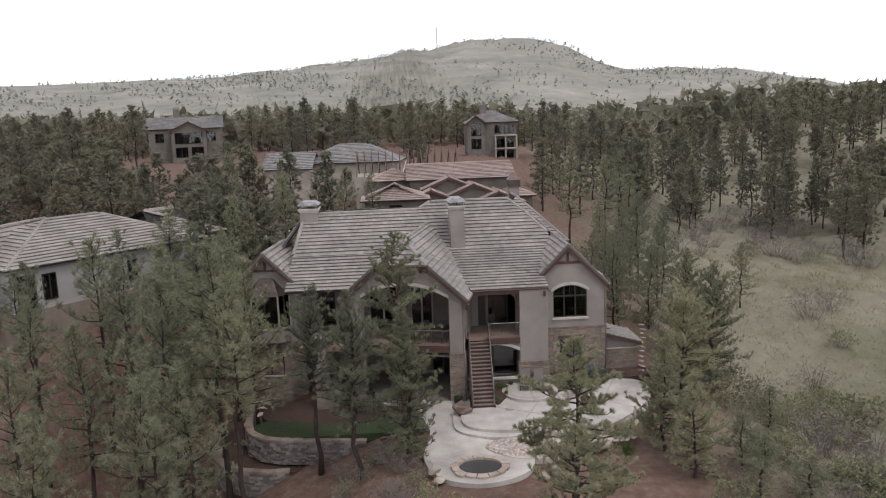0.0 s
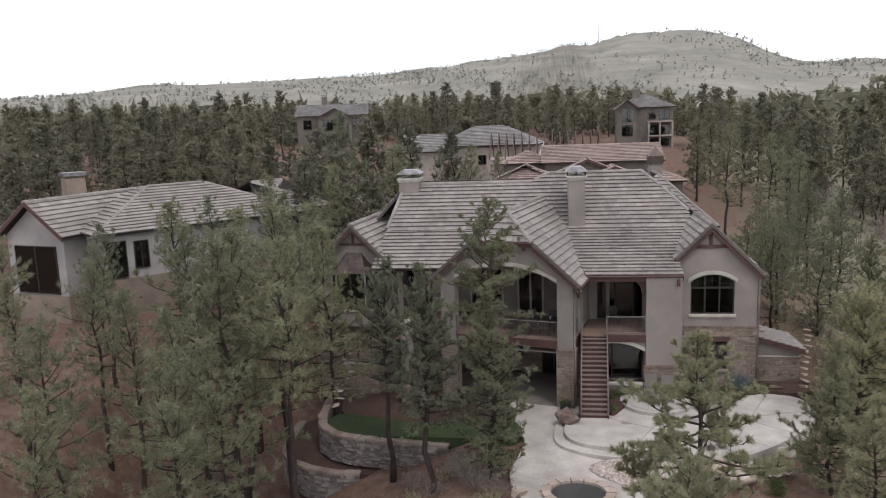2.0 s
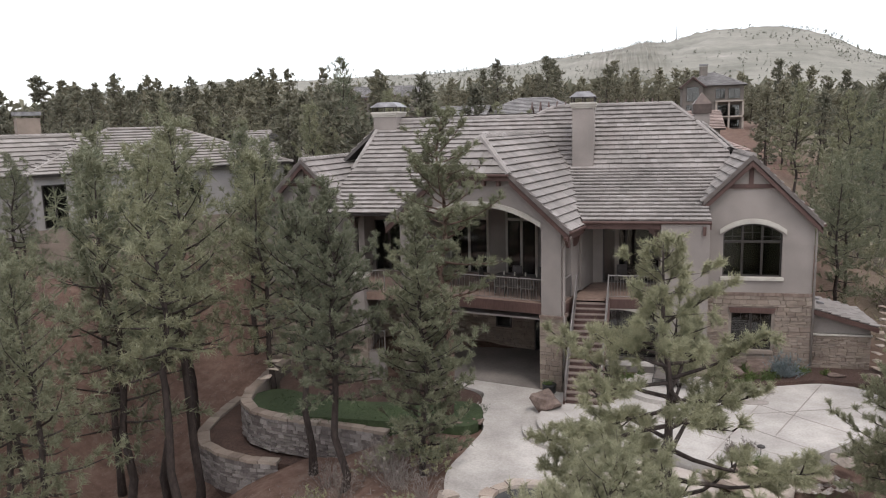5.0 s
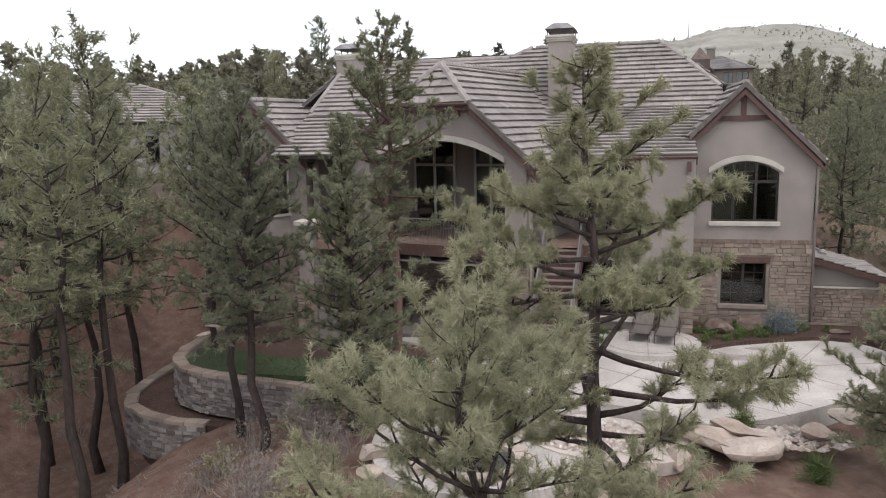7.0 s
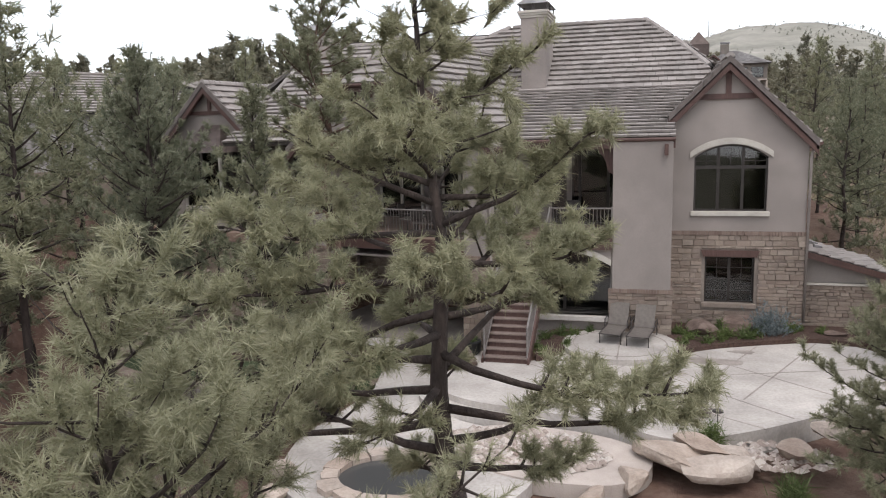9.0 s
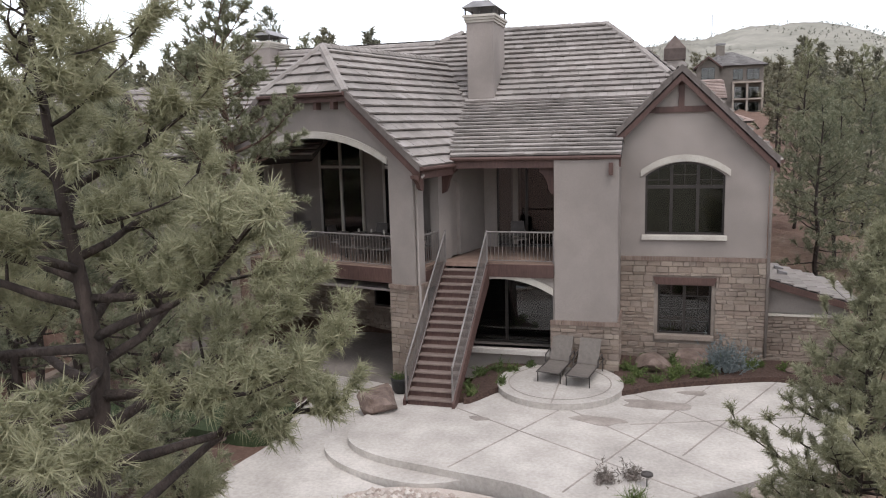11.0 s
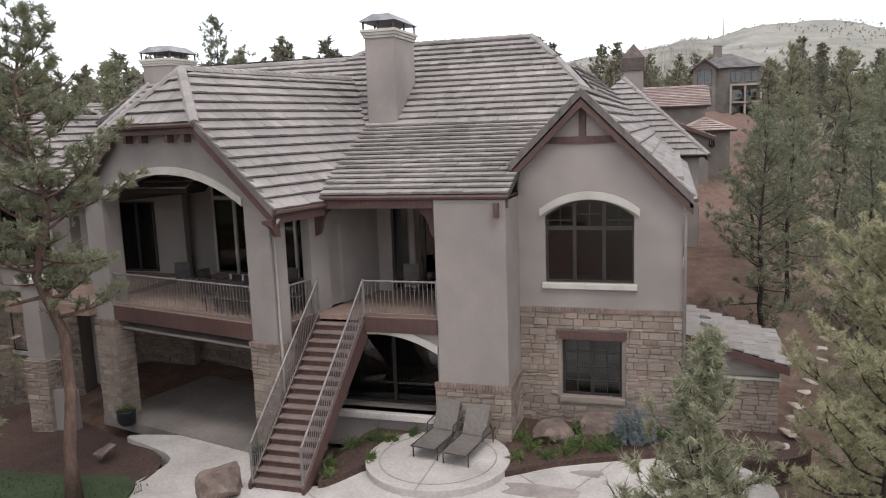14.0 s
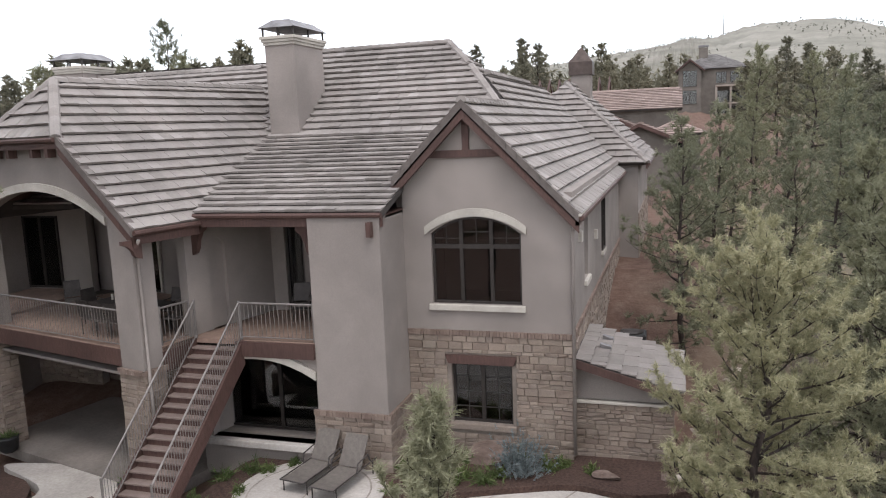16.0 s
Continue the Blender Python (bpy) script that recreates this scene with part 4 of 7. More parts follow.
pm = lambda u, v, z: mid(u, PF + v, z)
# arched gable wall above the deck
gw = Mesh(pm)
A0, A1, AZ, AR = -6.95, -1.25, 7.2, 0.8
half = (A1 - A0) / 2
R = (half * half + AR * AR) / (2 * AR)
arc = lambda u: AZ - R + math.sqrt(max(R * R - (u - (A0 + A1) / 2) ** 2, 0))
gtop = lambda u: min(JZ - 0.12, MZ - abs(u + MR) * MSL - 0.2)
K = 28
for i in range(K):
    a, b = A0 + (A1 - A0) * i / K, A0 + (A1 - A0) * (i + 1) / K
    gw.prism([(a, 0, arc(a)), (b, 0, arc(b)), (b, 0, gtop(b)), (a, 0, gtop(a))], (0, 0.35, 0))
gw.weld().part("wall", STUCCO, house, "stucco gable over the porch arch")
at_ = Mesh(pm)
for i in range(20):
    a, b = A0 + (A1 - A0) * i / 20, A0 + (A1 - A0) * (i + 1) / 20
    at_.prism([(a, -0.06, arc(a) - 0.01), (b, -0.06, arc(b) - 0.01), (b, -0.06, arc(b) + 0.2), (a, -0.06, arc(a) + 0.2)], (0, 0.1, 0))
at_.weld().part("arch_trim", TRIM, house, "pale porch arch")
for u0, u1 in ((-1.25, -0.42), (-7.78, -6.95)):
    col = new("porch_post")
    col.parent = house
    tagged(col, "square stucco post on a stone base")
    Mesh(pm).prism([(u0, 0, 2.8), (u1, 0, 2.8), (u1, 0, gtop(u1)), (u0, 0, gtop(u0))], (0, 0.57, 0)).part("post_shaft", STUCCO, col)
    Mesh(pm).box(u0 - 0.02, u1 + 0.02, -0.02, 0.6, -0.6, 2.8).part("post_base", MORTAR, col)
    m = Mesh()
    for pl, a, b in ((lambda u, v, z: pm(u, v - 0.02, z), u0 - 0.06, u1 + 0.06), (lambda u, v, z, e=u1: pm(e + 0.02 - v, u, z), -0.02, 0.6), (lambda u, v, z, e=u0: pm(e - 0.02 + v, -u, z), -0.6, 0.02)):
        for v, f in stone_field([(a, b, -0.3, 2.72)], pl):
            m.add(v, f)
    m.part("stone_veneer", STONE, col, "tan stone veneer", kind="stuff")
    brick_band(u0 - 0.07, u1 + 0.07, 2.72, lambda u, v, z: pm(u, v - 0.02, z), col, 0.12, 0.08)
    brick_band(-0.1, 0.65, 2.72, lambda u, v, z, e=u1: pm(e + 0.02 - v, u, z), col, 0.12, 0.08)
Mesh(mid).box(-7.8, -0.45, 0.3, 5.6, DECK - 0.14, DECK).part("deck_floor", DECKWOOD, house, "reddish boarded deck")
Mesh(mid).box(-6.95, -1.25, 0.28, 0.42, 2.84, DECK - 0.02).part("deck_beam", FASCIA, house, "dark red-brown deck beam")
Mesh(mid).box(-0.6, -0.45, 0.85, 2.2, 2.62, DECK - 0.02).part("deck_beam", FASCIA, house)
Mesh(mid).box(-7.8, -0.6, 0.42, 5.6, 2.55, 2.62).part("porch_soffit", STUCCO, house, "stucco underside of the deck")
railing(mid(-6.93, 0.36, DECK), mid(-1.27, 0.36, DECK), house)
back = lambda u, v, z: mid(u, 5.3 + v, z)
Mesh(back).box(-9.2, 0.6, 0, 0.3, 2.5, 7.6).part("wall", STUCCO, house, "stucco wall at the back of the porch")
for u0, u1 in ((-7.8, -5.8), (-4.8, -3.3)):
    window(back, u0, u1, 6.05, 7.05, house, cols=2, sill=False, deep=-0.04)
    window(back, u0, u1, DECK + 0.06, 5.98, house, cols=2, sill=False, deep=-0.04, name="glazed_door")
    for u in (u0, (u0 + u1) / 2, u1):
        Mesh(back).block(u - 0.055, u + 0.055, -0.1, 0.0, DECK + 0.06, 7.05, 0.01).part("mullion", TRIM, house, "pale painted mullion")
    Mesh(back).block(u0 + 0.06, u1 - 0.06, -0.098, 0.0, 5.96, 6.07, 0.01).part("transom", TRIM, house, "pale painted transom")
side_m = lambda u, v, z: mid(-0.5 - v, u, z)
wall_with_opening("wall", side_m, 1.85, 5.0, DECK, 6.6, (2.6, 3.2, DECK, 5.75), house, rise=0.3, thick=0.3, label="stucco wall with an arched niche beside the stairs")
Mesh(side_m).box(2.55, 3.25, 0.12, 0.3, DECK, 5.8).part("niche_back", STUCCO, house, "plain back of the niche")
cm = Mesh(mid)
for i in range(12):
    a, b = -7.6 + 7.0 * i / 12, -7.6 + 7.0 * (i + 1) / 12
    za, zb = min(7.3, gtop(a) - 0.05), min(7.3, gtop(b) - 0.05)
    cm.prism([(a, 0.62, za), (b, 0.62, zb), (b, 0.62, zb + 0.05), (a, 0.62, za + 0.05)], (0, 4.66, 0))
cm.weld().part("porch_ceiling", FASCIA, house, "dark boarded porch ceiling")
# lower storey under the deck
lowback = Mesh(back).box(-9.2, 0.6, 0, 0.3, -0.6, 2.5).part("wall", MORTAR, house, "stone wall under the deck")
clad([(-9.2, 0.6, -0.3, 1.5)], back, lowback)
window(back, -5.4, -4.6, 0.7, 1.9, house, cols=1, sill=False, deep=-0.1)
window(back, -3.4, -1.9, -0.28, 2.2, house, cols=2, sill=False, deep=-0.1, name="glazed_door")
Mesh(mid).box(-7.9, -0.3, 0.2, 5.4, -0.6, -0.3).part("under_deck_floor", SHADE_CONC, house, "stained concrete under the deck with shade in its colour")
Mesh(side_m).box(2.2, 5.3, -0.1, 0.2, -0.5, 2.6).part("wall", STUCCO, house)

# ---- far end of the house ----
lw = lambda u, v, z: left_wing(u, v, z)
Mesh(lw).prism([(-2.4, 0, -1.5), (2.4, 0, -1.5), (2.4, 0, 6.75), (0.1, 0, 9.0), (-0.1, 0, 9.0), (-2.4, 0, 6.75)], (0, 0.3, 0)).part("wall", STUCCO, house, "stucco end gable")
Mesh(lw).box(-2.4, -2.1, 0.3, 9, -1.5, 6.7).box(2.1, 2.4, 0.3, 3, -1.5, 6.7).part("wall", STUCCO, house, "stucco side walls")
Mesh(lw).box(-1.3, 1.3, -0.06, 0.0, 7.75, 7.9).part("tie_beam", FASCIA, house, "dark timber tie beam")
Mesh(lw).box(-0.08, 0.08, -0.055, 0.0, 7.9, 8.8).part("king_post", FASCIA, house, "dark timber king post")
bay = new("bay_window")
bay.parent = house
tagged(bay, "projecting bay window with a copper roof")
pts = [(-1.5, 0), (-0.9, -0.75), (0.9, -0.75), (1.5, 0)]
Mesh(lw).prism([(u, v, 3.0) for u, v in pts], (0, 0, 0.9)).part("bay_base", STUCCO, bay)
Mesh(lw).prism([(u * 1.05, v * 1.1, 3.9) for u, v in pts], (0, 0, 0.12)).part("bay_sill", TRIM, bay)
for (u0, v0), (u1, v1) in zip(pts, pts[1:]):
    for s in (0, 0.5, 1):
        u, v = u0 + (u1 - u0) * s, v0 + (v1 - v0) * s
        Mesh(lw).box(u - 0.05, u + 0.05, v - 0.05, v + 0.05, 4.02, 6.2).part("bay_mullion", BRONZE_FRAME if s == 0.5 else TRIM, bay)
    Mesh(lw).prism([(u0, v0, 4.02), (u1, v1, 4.02), (u1, v1, 6.2), (u0, v0, 6.2)], (0.005, 0.015, 0)).part("pane", GLASS, bay)
    Mesh(lw).prism([(u0 * 1.08, v0 * 1.1, 6.2), (u1 * 1.08, v1 * 1.1, 6.2), (u1 * 0.62, v1 * 0.6, 6.75), (u1 * 0.5, 0.02, 7.35), (u0 * 0.5, 0.02, 7.35), (u0 * 0.62, v0 * 0.6, 6.75)], (0, 0.02, 0.02)).part("bay_roof", COPPER, bay, "dark copper flared roof")
lowl = Mesh(lw).box(-2.5, 2.45, -0.12, 0.0, -1.8, 2.9).part("wall", MORTAR, house, "stone base wall")
clad([(-2.5, 2.45, -1.6, 2.85)], lambda u, v, z: lw(u, v - 0.12, z), lowl)
window(lambda u, v, z: lw(u, v - 0.12, z), -0.9, 0.9, 0.6, 2.2, house, cols=2, sill=True, deep=-0.02)
link = plane_y(50.2)
Mesh(link).box(-10.4, -7.0, 0, 0.3, -1.0, 7.4).part("wall", STUCCO, house, "stucco wall between the wings")
window(link, -9.7, -8.2, DECK + 0.05, 5.9, house, cols=2, sill=False, deep=-0.04, name="glazed_door")
clad([(-10.4, -7.0, -1.0, 2.7)], link, house)
# terrace pier with iron rails between the wings
tp = new("terrace_pier")
tp.parent = house
tagged(tp, "stucco pier with a pale cap beside the upper terrace")
Mesh().block(-9.2, -8.55, 44.9, 45.5, 1.6, 3.95, 0.012).part("pier_shaft", STUCCO, tp)
Mesh().block(-9.3, -8.45, 44.8, 45.6, 3.95, 4.12, 0.02).part("pier_cap", TRIM, tp, "pale cap")
Mesh().box(-9.25, -8.5, 44.85, 45.55, -1.2, 1.6).part("pier_base", MORTAR, tp)
clad([(-9.3, -8.45, -1.0, 1.55)], plane_y(44.85), tp)
clad([(44.85, 45.55, -1.0, 1.55)], plane_x(-8.5), tp)
Mesh().box(-10.2, -7.0, 45.2, 50.2, DECK - 0.35, DECK - 0.01).part("terrace_floor", DECKWOOD, house, "small upper terrace")
railing((-8.5, 45.25, DECK), (-7.75, 45.35, DECK), house)
railing((-8.5, 45.05, 0.6), (-7.75, 45.1, 0.6), house)
Mesh().box(-8.5, -7.7, 44.95, 45.2, -0.7, 0.6).part("wall", STUCCO, house, "low stucco wall")
# closing body of the house
Mesh().box(-9.9, 10.0, 61.0, 61.3, -0.5, 6.3).box(-10.0, -9.7, 48.5, 61.0, -0.5, 6.6).part("wall", STUCCO, house, "rear walls")
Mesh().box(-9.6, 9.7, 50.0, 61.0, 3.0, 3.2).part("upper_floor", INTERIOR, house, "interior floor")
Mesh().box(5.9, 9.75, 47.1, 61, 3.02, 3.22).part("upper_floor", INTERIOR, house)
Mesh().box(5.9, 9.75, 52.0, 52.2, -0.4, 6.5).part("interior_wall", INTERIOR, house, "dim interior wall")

# ---- lean-to store ----
shed = thing("lean_to_store", "low stone lean-to with a tiled roof against the house wall", "shed")
roof_plane([(12.65, 46.85, 1.98), (12.65, 50.2, 1.98), (10.1, 50.2, 2.72), (10.1, 46.85, 2.72)], shed, width=0.42, label="grey tiled lean-to roof")
Mesh().prism([(10.1, 46.85, 2.7), (12.65, 46.85, 1.96), (12.65, 46.85, 1.76), (10.1, 46.85, 2.5)], (0, -0.06, 0)).part("barge_board", FASCIA, shed, "dark barge board")
Mesh().prism([(10.1, 47.15, 1.6), (12.4, 47.15, 1.6), (12.4, 47.15, 1.9), (10.1, 47.15, 2.55)], (0, 0.2, 0)).part("upper_wall", STUCCO, shed, "stucco strip under the roof")
sw = Mesh().box(10.1, 12.4, 47.1, 47.4, -0.6, 1.6).box(12.1, 12.4, 47.4, 50.0, -0.6, 1.9).part("stone_wall", MORTAR, shed)
clad([(10.1, 12.45, 0.0, 1.52)], plane_y(47.1), sw)
clad([(47.1, 50.0, 0.0, 1.9)], plane_x(12.4), sw)
Mesh().block(10.1, 12.5, 47.02, 47.2, 1.53, 1.6, 0.01).part("coping", TRIM, shed, "pale coping")
for y in (48.2, 49.0):
    Mesh(lambda u, v, z: (10.6 + u, y + v, 2.62 - 0.29 * u + z)).block(0, 0.28, 0, 0.16, 0.0, 0.11, 0.01).part("roof_vent", CAPMETAL, shed, "small metal roof vent")


# ---- terraces, beds and paths ----
def slab(name, pts, z0, z1, mat, label, category, kind="structure", rounds=0):
    m = Mesh().prism([(x, y, z1) for x, y in pts], (0, 0, z0 - z1))
    return tagged(m.part(name, mat), label, category, kind=kind)


def curve(pts, n=6):
    """A smooth closed line through points."""
    out = []
    k = len(pts)
    for i in range(k):
        p0, p1, p2, p3 = (Vector((*pts[(i + j - 1) % k], 0)) for j in range(4))
        for s in range(n):
            t = s / n
            q = 0.5 * ((2 * p1) + (p2 - p0) * t + (2 * p0 - 5 * p1 + 4 * p2 - p3) * t * t + (3 * p1 - p0 - 3 * p2 + p3) * t ** 3)
            out.append((q.x, q.y))
    return out


upper = curve([(0.3, 41.6), (-0.35, 40.6), (-0.25, 39.2), (0.7, 38.4), (2.4, 38.0), (4.3, 37.6), (5.8, 36.9), (7.4, 37.6), (9.6, 39.4), (11.4, 41.6), (12.1, 43.6), (11.6, 45.0), (10.2, 45.55), (8.2, 44.95), (6.5, 43.9), (5.0, 43.6), (3.0, 43.2), (1.9, 42.0)])
slab("patio", upper, -0.6, 0.0, CONCRETE, "pale stamped concrete patio with a curved edge", "patio")
step_line = curve([(-0.5, 41.5), (-0.85, 40.5), (-0.75, 38.9), (0.4, 37.9), (2.2, 37.55), (3.2, 38.6), (1.5, 41.2)])
slab("patio_step", step_line, -0.6, -0.17, CONCRETE, "curved concrete step around the upper patio", "step")
lower = curve([(-5.2, 44.3), (-3.0, 43.2), (-3.0, 41.3), (-2.3, 39.6), (-2.5, 37.8), (-2.8, 35.6), (-2.0, 33.4), (0.0, 32.5), (2.2, 33.3), (3.0, 35.2), (1.8, 37.2), (0.3, 38.2), (0.2, 41.5), (0.4, 44.0), (-1.0, 44.8)])
slab("path", lower, -0.65, -0.315, CONCRETE, "pale flagstone-stamped concrete path to the pool", "path")
# joints in the paving
for (x0, y0), (x1, y1) in (((1.9, 41.6), (7.9, 37.9)), ((2.6, 38.1), (4.6, 42.1)), ((4.8, 42.1), (8.6, 38.7)), ((6.3, 43.7), (10.2, 40.2)), ((8.6, 45.0), (5.2, 37.5)), ((10.3, 45.4), (7.6, 39.8)), ((11.9, 43.2), (6.4, 41.4))):
    d = Vector((y1 - y0, x0 - x1, 0)).normalized() * 0.022
    tagged(Mesh().prism([(x0 - d.x, y0 - d.y, 0.004), (x1 - d.x, y1 - d.y, 0.004), (x1 + d.x, y1 + d.y, 0.004), (x0 + d.x, y0 + d.y, 0.004)], (0, 0, -0.02)).part("paving_joint", DAMP), "narrow dark joint in the patio paving", "joint", kind="structure")
for cx, cy, r in ((7.0, 42.9, 0.62), (5.6, 41.5, 0.5), (8.0, 44.0, 0.3), (2.6, 41.0, 0.22)):
    pts = [(cx + r * (1 + RNG.uniform(-0.25, 0.25)) * math.cos(a * 0.524) * 1.25, cy + r * 0.62 * (1 + RNG.uniform(-0.25, 0.25)) * math.sin(a * 0.524)) for a in range(12)]
    slab("damp_patch", curve(pts, 3), -0.01, 0.006, DAMP, "damp stain drying on the concrete patio", "stain")
pad = [(4.35 + 1.78 * math.cos(a), 43.75 + 1.78 * math.sin(a)) for a in [i * 2 * math.pi / 40 for i in range(40)]]
slab("round_pad", pad, -0.3, 0.17, CONCRETE, "round raised concrete pad for loungers", "pad")
ring = Mesh()
for i in range(40):
    a0, a1 = i * 2 * math.pi / 40, (i + 1) * 2 * math.pi / 40
    q = [(4.35 + r * math.cos(a), 43.75 + r * math.sin(a), 0.174) for r, a in ((1.42, a0), (1.42, a1), (1.46, a1), (1.46, a0))]
    ring.prism(q, (0, 0, -0.02))
ring.box(4.33, 4.37, 42.0, 45.0, 0.16, 0.175)
tagged(ring.part("pad_joint", DAMP), "scored joint on the round pad", "joint", kind="structure")
bed1 = curve([(5.9, 43.4), (7.2, 44.2), (9.0, 45.0), (10.3, 45.4), (11.6, 45.2), (13.0, 45.9), (12.8, 47.3), (10.0, 47.0), (6.0, 46.9), (5.8, 45.2)], 4)
slab("garden_bed", bed1, -0.6, 0.14, MULCH, "dark bark mulch bed along the house", "garden bed")
bed2 = curve([(2.0, 41.9), (2.7, 43.0), (3.2, 44.2), (4.0, 45.1), (2.2, 45.2), (1.9, 43.5)], 4)
slab("garden_bed", bed2, -0.5, 0.16, MULCH, "dark bark mulch bed beside the stairs", "garden bed")
def falling(name, pts, top, mat, label, category):
    """A bed that falls away to the left of the porch."""
    tagged(Mesh().prism([(x, y, top + (x + 3) * 0.07) for x, y in pts], (0, 0, -1.3)).part(name, mat), label, category, kind="structure")


falling("lawn", curve([(-3.2, 41.9), (-2.5, 40.5), (-3.0, 39.4), (-5.5, 39.8), (-8.5, 40.3), (-11.0, 40.7), (-12.6, 41.6), (-13.2, 43.0), (-12.4, 43.8), (-10.8, 43.2), (-8.5, 42.2), (-5.5, 41.9)], 4), -0.27, LAWN, "small strip of green lawn behind a stone wall", "lawn")
falling("garden_bed", curve([(-3.4, 43.3), (-3.0, 41.6), (-6.0, 41.5), (-9.0, 41.8), (-11.8, 43.2), (-13.0, 45.6), (-12.0, 47.2), (-8.0, 45.6), (-6.0, 44.6)], 4), -0.32, MULCH, "reddish mulch bed behind the lawn", "garden bed")


def rock(x, y, z, sx, sy, sz, seed, name="boulder", label="rough tan sandstone boulder", mat=None, group=""):
    rr = np.random.RandomState(seed)
    bm = bmesh.new()
    bmesh.ops.create_icosphere(bm, subdivisions=3, radius=1)
    planes = [Vector(rr.normal(size=3)).normalized() for _ in range(8)] + [Vector((0.05, 0.1, 1)).normalized(), Vector((0, 0, -1))]
    for v in bm.verts:
        for p in planes:
            d = v.co.dot(p)
            if d > 0.5:
                v.co -= p * (d - 0.5)
        v.co *= 1 + rr.uniform(-0.03, 0.03)
        v.co.x, v.co.y, v.co.z = v.co.x * sx, v.co.y * sy, v.co.z * sz
    me = bpy.data.meshes.new(name)
    bm.to_mesh(me)
    bm.free()
    me.materials.append(mat or ROCK)
    ob = new(name, me)
    ob.matrix_world = pose(x, y, z, 0, 0, rr.uniform(0, 180))
    return tagged(ob, label, "rock", group)


for i, (x, y, z, a, b, c) in enumerate(((5.75, 36.2, -0.06, 1.2, 0.75, 0.34), (6.5, 36.6, -0.02, 0.85, 0.6, 0.28), (6.65, 35.9, -0.1, 0.95, 0.55, 0.4), (7.1, 36.3, -0.05, 0.6, 0.4, 0.36), (5.0, 35.3, -0.3, 0.5, 0.4, 0.4), (4.2, 34.4, -0.5, 0.6, 0.5, 0.5), (8.3, 37.0, -0.1, 0.5, 0.4, 0.3), (9.2, 38.2, 0, 0.6, 0.4, 0.3), (10.0, 38.6, 0, 0.5, 0.4, 0.3), (3.4, 36.6, -0.25, 0.4, 0.3, 0.2),
                                        (-0.2, 41.5, 0.08, 0.95, 0.7, 0.72), (6.85, 45.55, 0.28, 0.75, 0.5, 0.5), (8.25, 46.3, 0.28, 0.75, 0.6, 0.5), (11.0, 45.9, 0.2, 0.4, 0.25, 0.12), (12.3, 46.2, 0.15, 0.3, 0.25, 0.12), (3.2, 33.2, -0.5, 0.6, 0.4, 0.4), (-2.4, 34.0, -0.2, 0.45, 0.35, 0.25), (-2.2, 33.2, -0.3, 0.4, 0.3, 0.25), (12.6, 34.2, -1.0, 0.8, 0.5, 0.5), (13.2, 35.6, -1.0, 0.7, 0.5, 0.5), (11.6, 37.0, -0.5, 0.6, 0.5, 0.4), (-4.9, 42.9, -0.2, 0.6, 0.3, 0.2))):
    rock(x, y, z, a, b, c, 30 + i, label="rough brown boulder in the garden" if y > 40 else "rough tan sandstone boulder", mat=REDROCK if y > 40 else ROCK, group="garden boulders")
for i in range(16):
    rock(-2.5 - 0.16 * i + RNG.uniform(-0.1, 0.1), 40.1 - 0.075 * i + RNG.uniform(-0.15, 0.15), -0.3 - 0.011 * i, RNG.uniform(0.14, 0.3), RNG.uniform(0.12, 0.22), RNG.uniform(0.1, 0.18), 500 + i, "edging_stone", "rough grey-brown edging stone along the lawn", REDROCK, "lawn edging stones")
# sunken plunge pool with a flagstone rim
pool = thing("plunge_pool", "small dark oval pool edged with pale flagstones", "pool")
oval = [(0.05 + 1.15 * math.cos(a), 34.25 + 0.95 * math.sin(a)) for a in [i * 2 * math.pi / 28 for i in range(28)]]
Mesh().prism([(x, y, -0.30) for x, y in oval], (0, 0, -0.3)).part("pool_water", WATER, pool, "dark still water")
for i in range(14):
    a0, a1 = i * 2 * math.pi / 14 + 0.02, (i + 1) * 2 * math.pi / 14 - 0.02
    w = RNG.uniform(0.3, 0.45)
    q = [(0.05 + (1.12 + e) * math.cos(a), 34.25 + (0.92 + e) * math.sin(a), -0.2 + RNG.uniform(0, 0.03)) for e, a in ((0, a0), (0, (a0 + a1) / 2), (0, a1), (w, a1), (w * 1.1, (a0 + a1) / 2), (w, a0))]
    Mesh().prism(q, (0, 0, -0.13)).part("rim_stone", ROCK, pool)
# pebble stream bed
pb = Mesh()
oct_f = [(0, 1, 4), (1, 2, 4), (2, 3, 4), (3, 0, 4)]
for _ in range(900):
    a, r = RNG.uniform(0, 6.283), math.sqrt(RNG.random())
    x, y = 2.6 + 1.9 * r * math.cos(a), 36.3 + 1.1 * r * math.sin(a) - 0.2 * math.cos(a)
    if RNG.random() < 0.35:
        x, y = 7.6 + 1.6 * r * math.cos(a), 37.0 + 0.8 * r * math.sin(a)
    s = RNG.uniform(0.05, 0.14)
    zt = 0.005 if (x > 0.3 and y > 38) else -0.25
    pb.add([(x - s, y, zt), (x, y - s * 0.8, zt), (x + s, y, zt), (x, y + s * 0.8, zt), (x + RNG.uniform(-0.3, 0.3) * s, y, zt + s * 0.7)], oct_f)
tagged(pb.part("pebble_bed", PEBBLE), "bed of tan river pebbles beside the patio", "pebbles", kind="stuff")
slab("gravel_bed", curve([(0.6, 36.6), (2.0, 37.6), (4.4, 37.3), (5.4, 36.2), (4.6, 34.9), (2.2, 35.0)], 5), -0.6, -0.27, PEBBLE, "gravel under the pebble bed", "gravel")


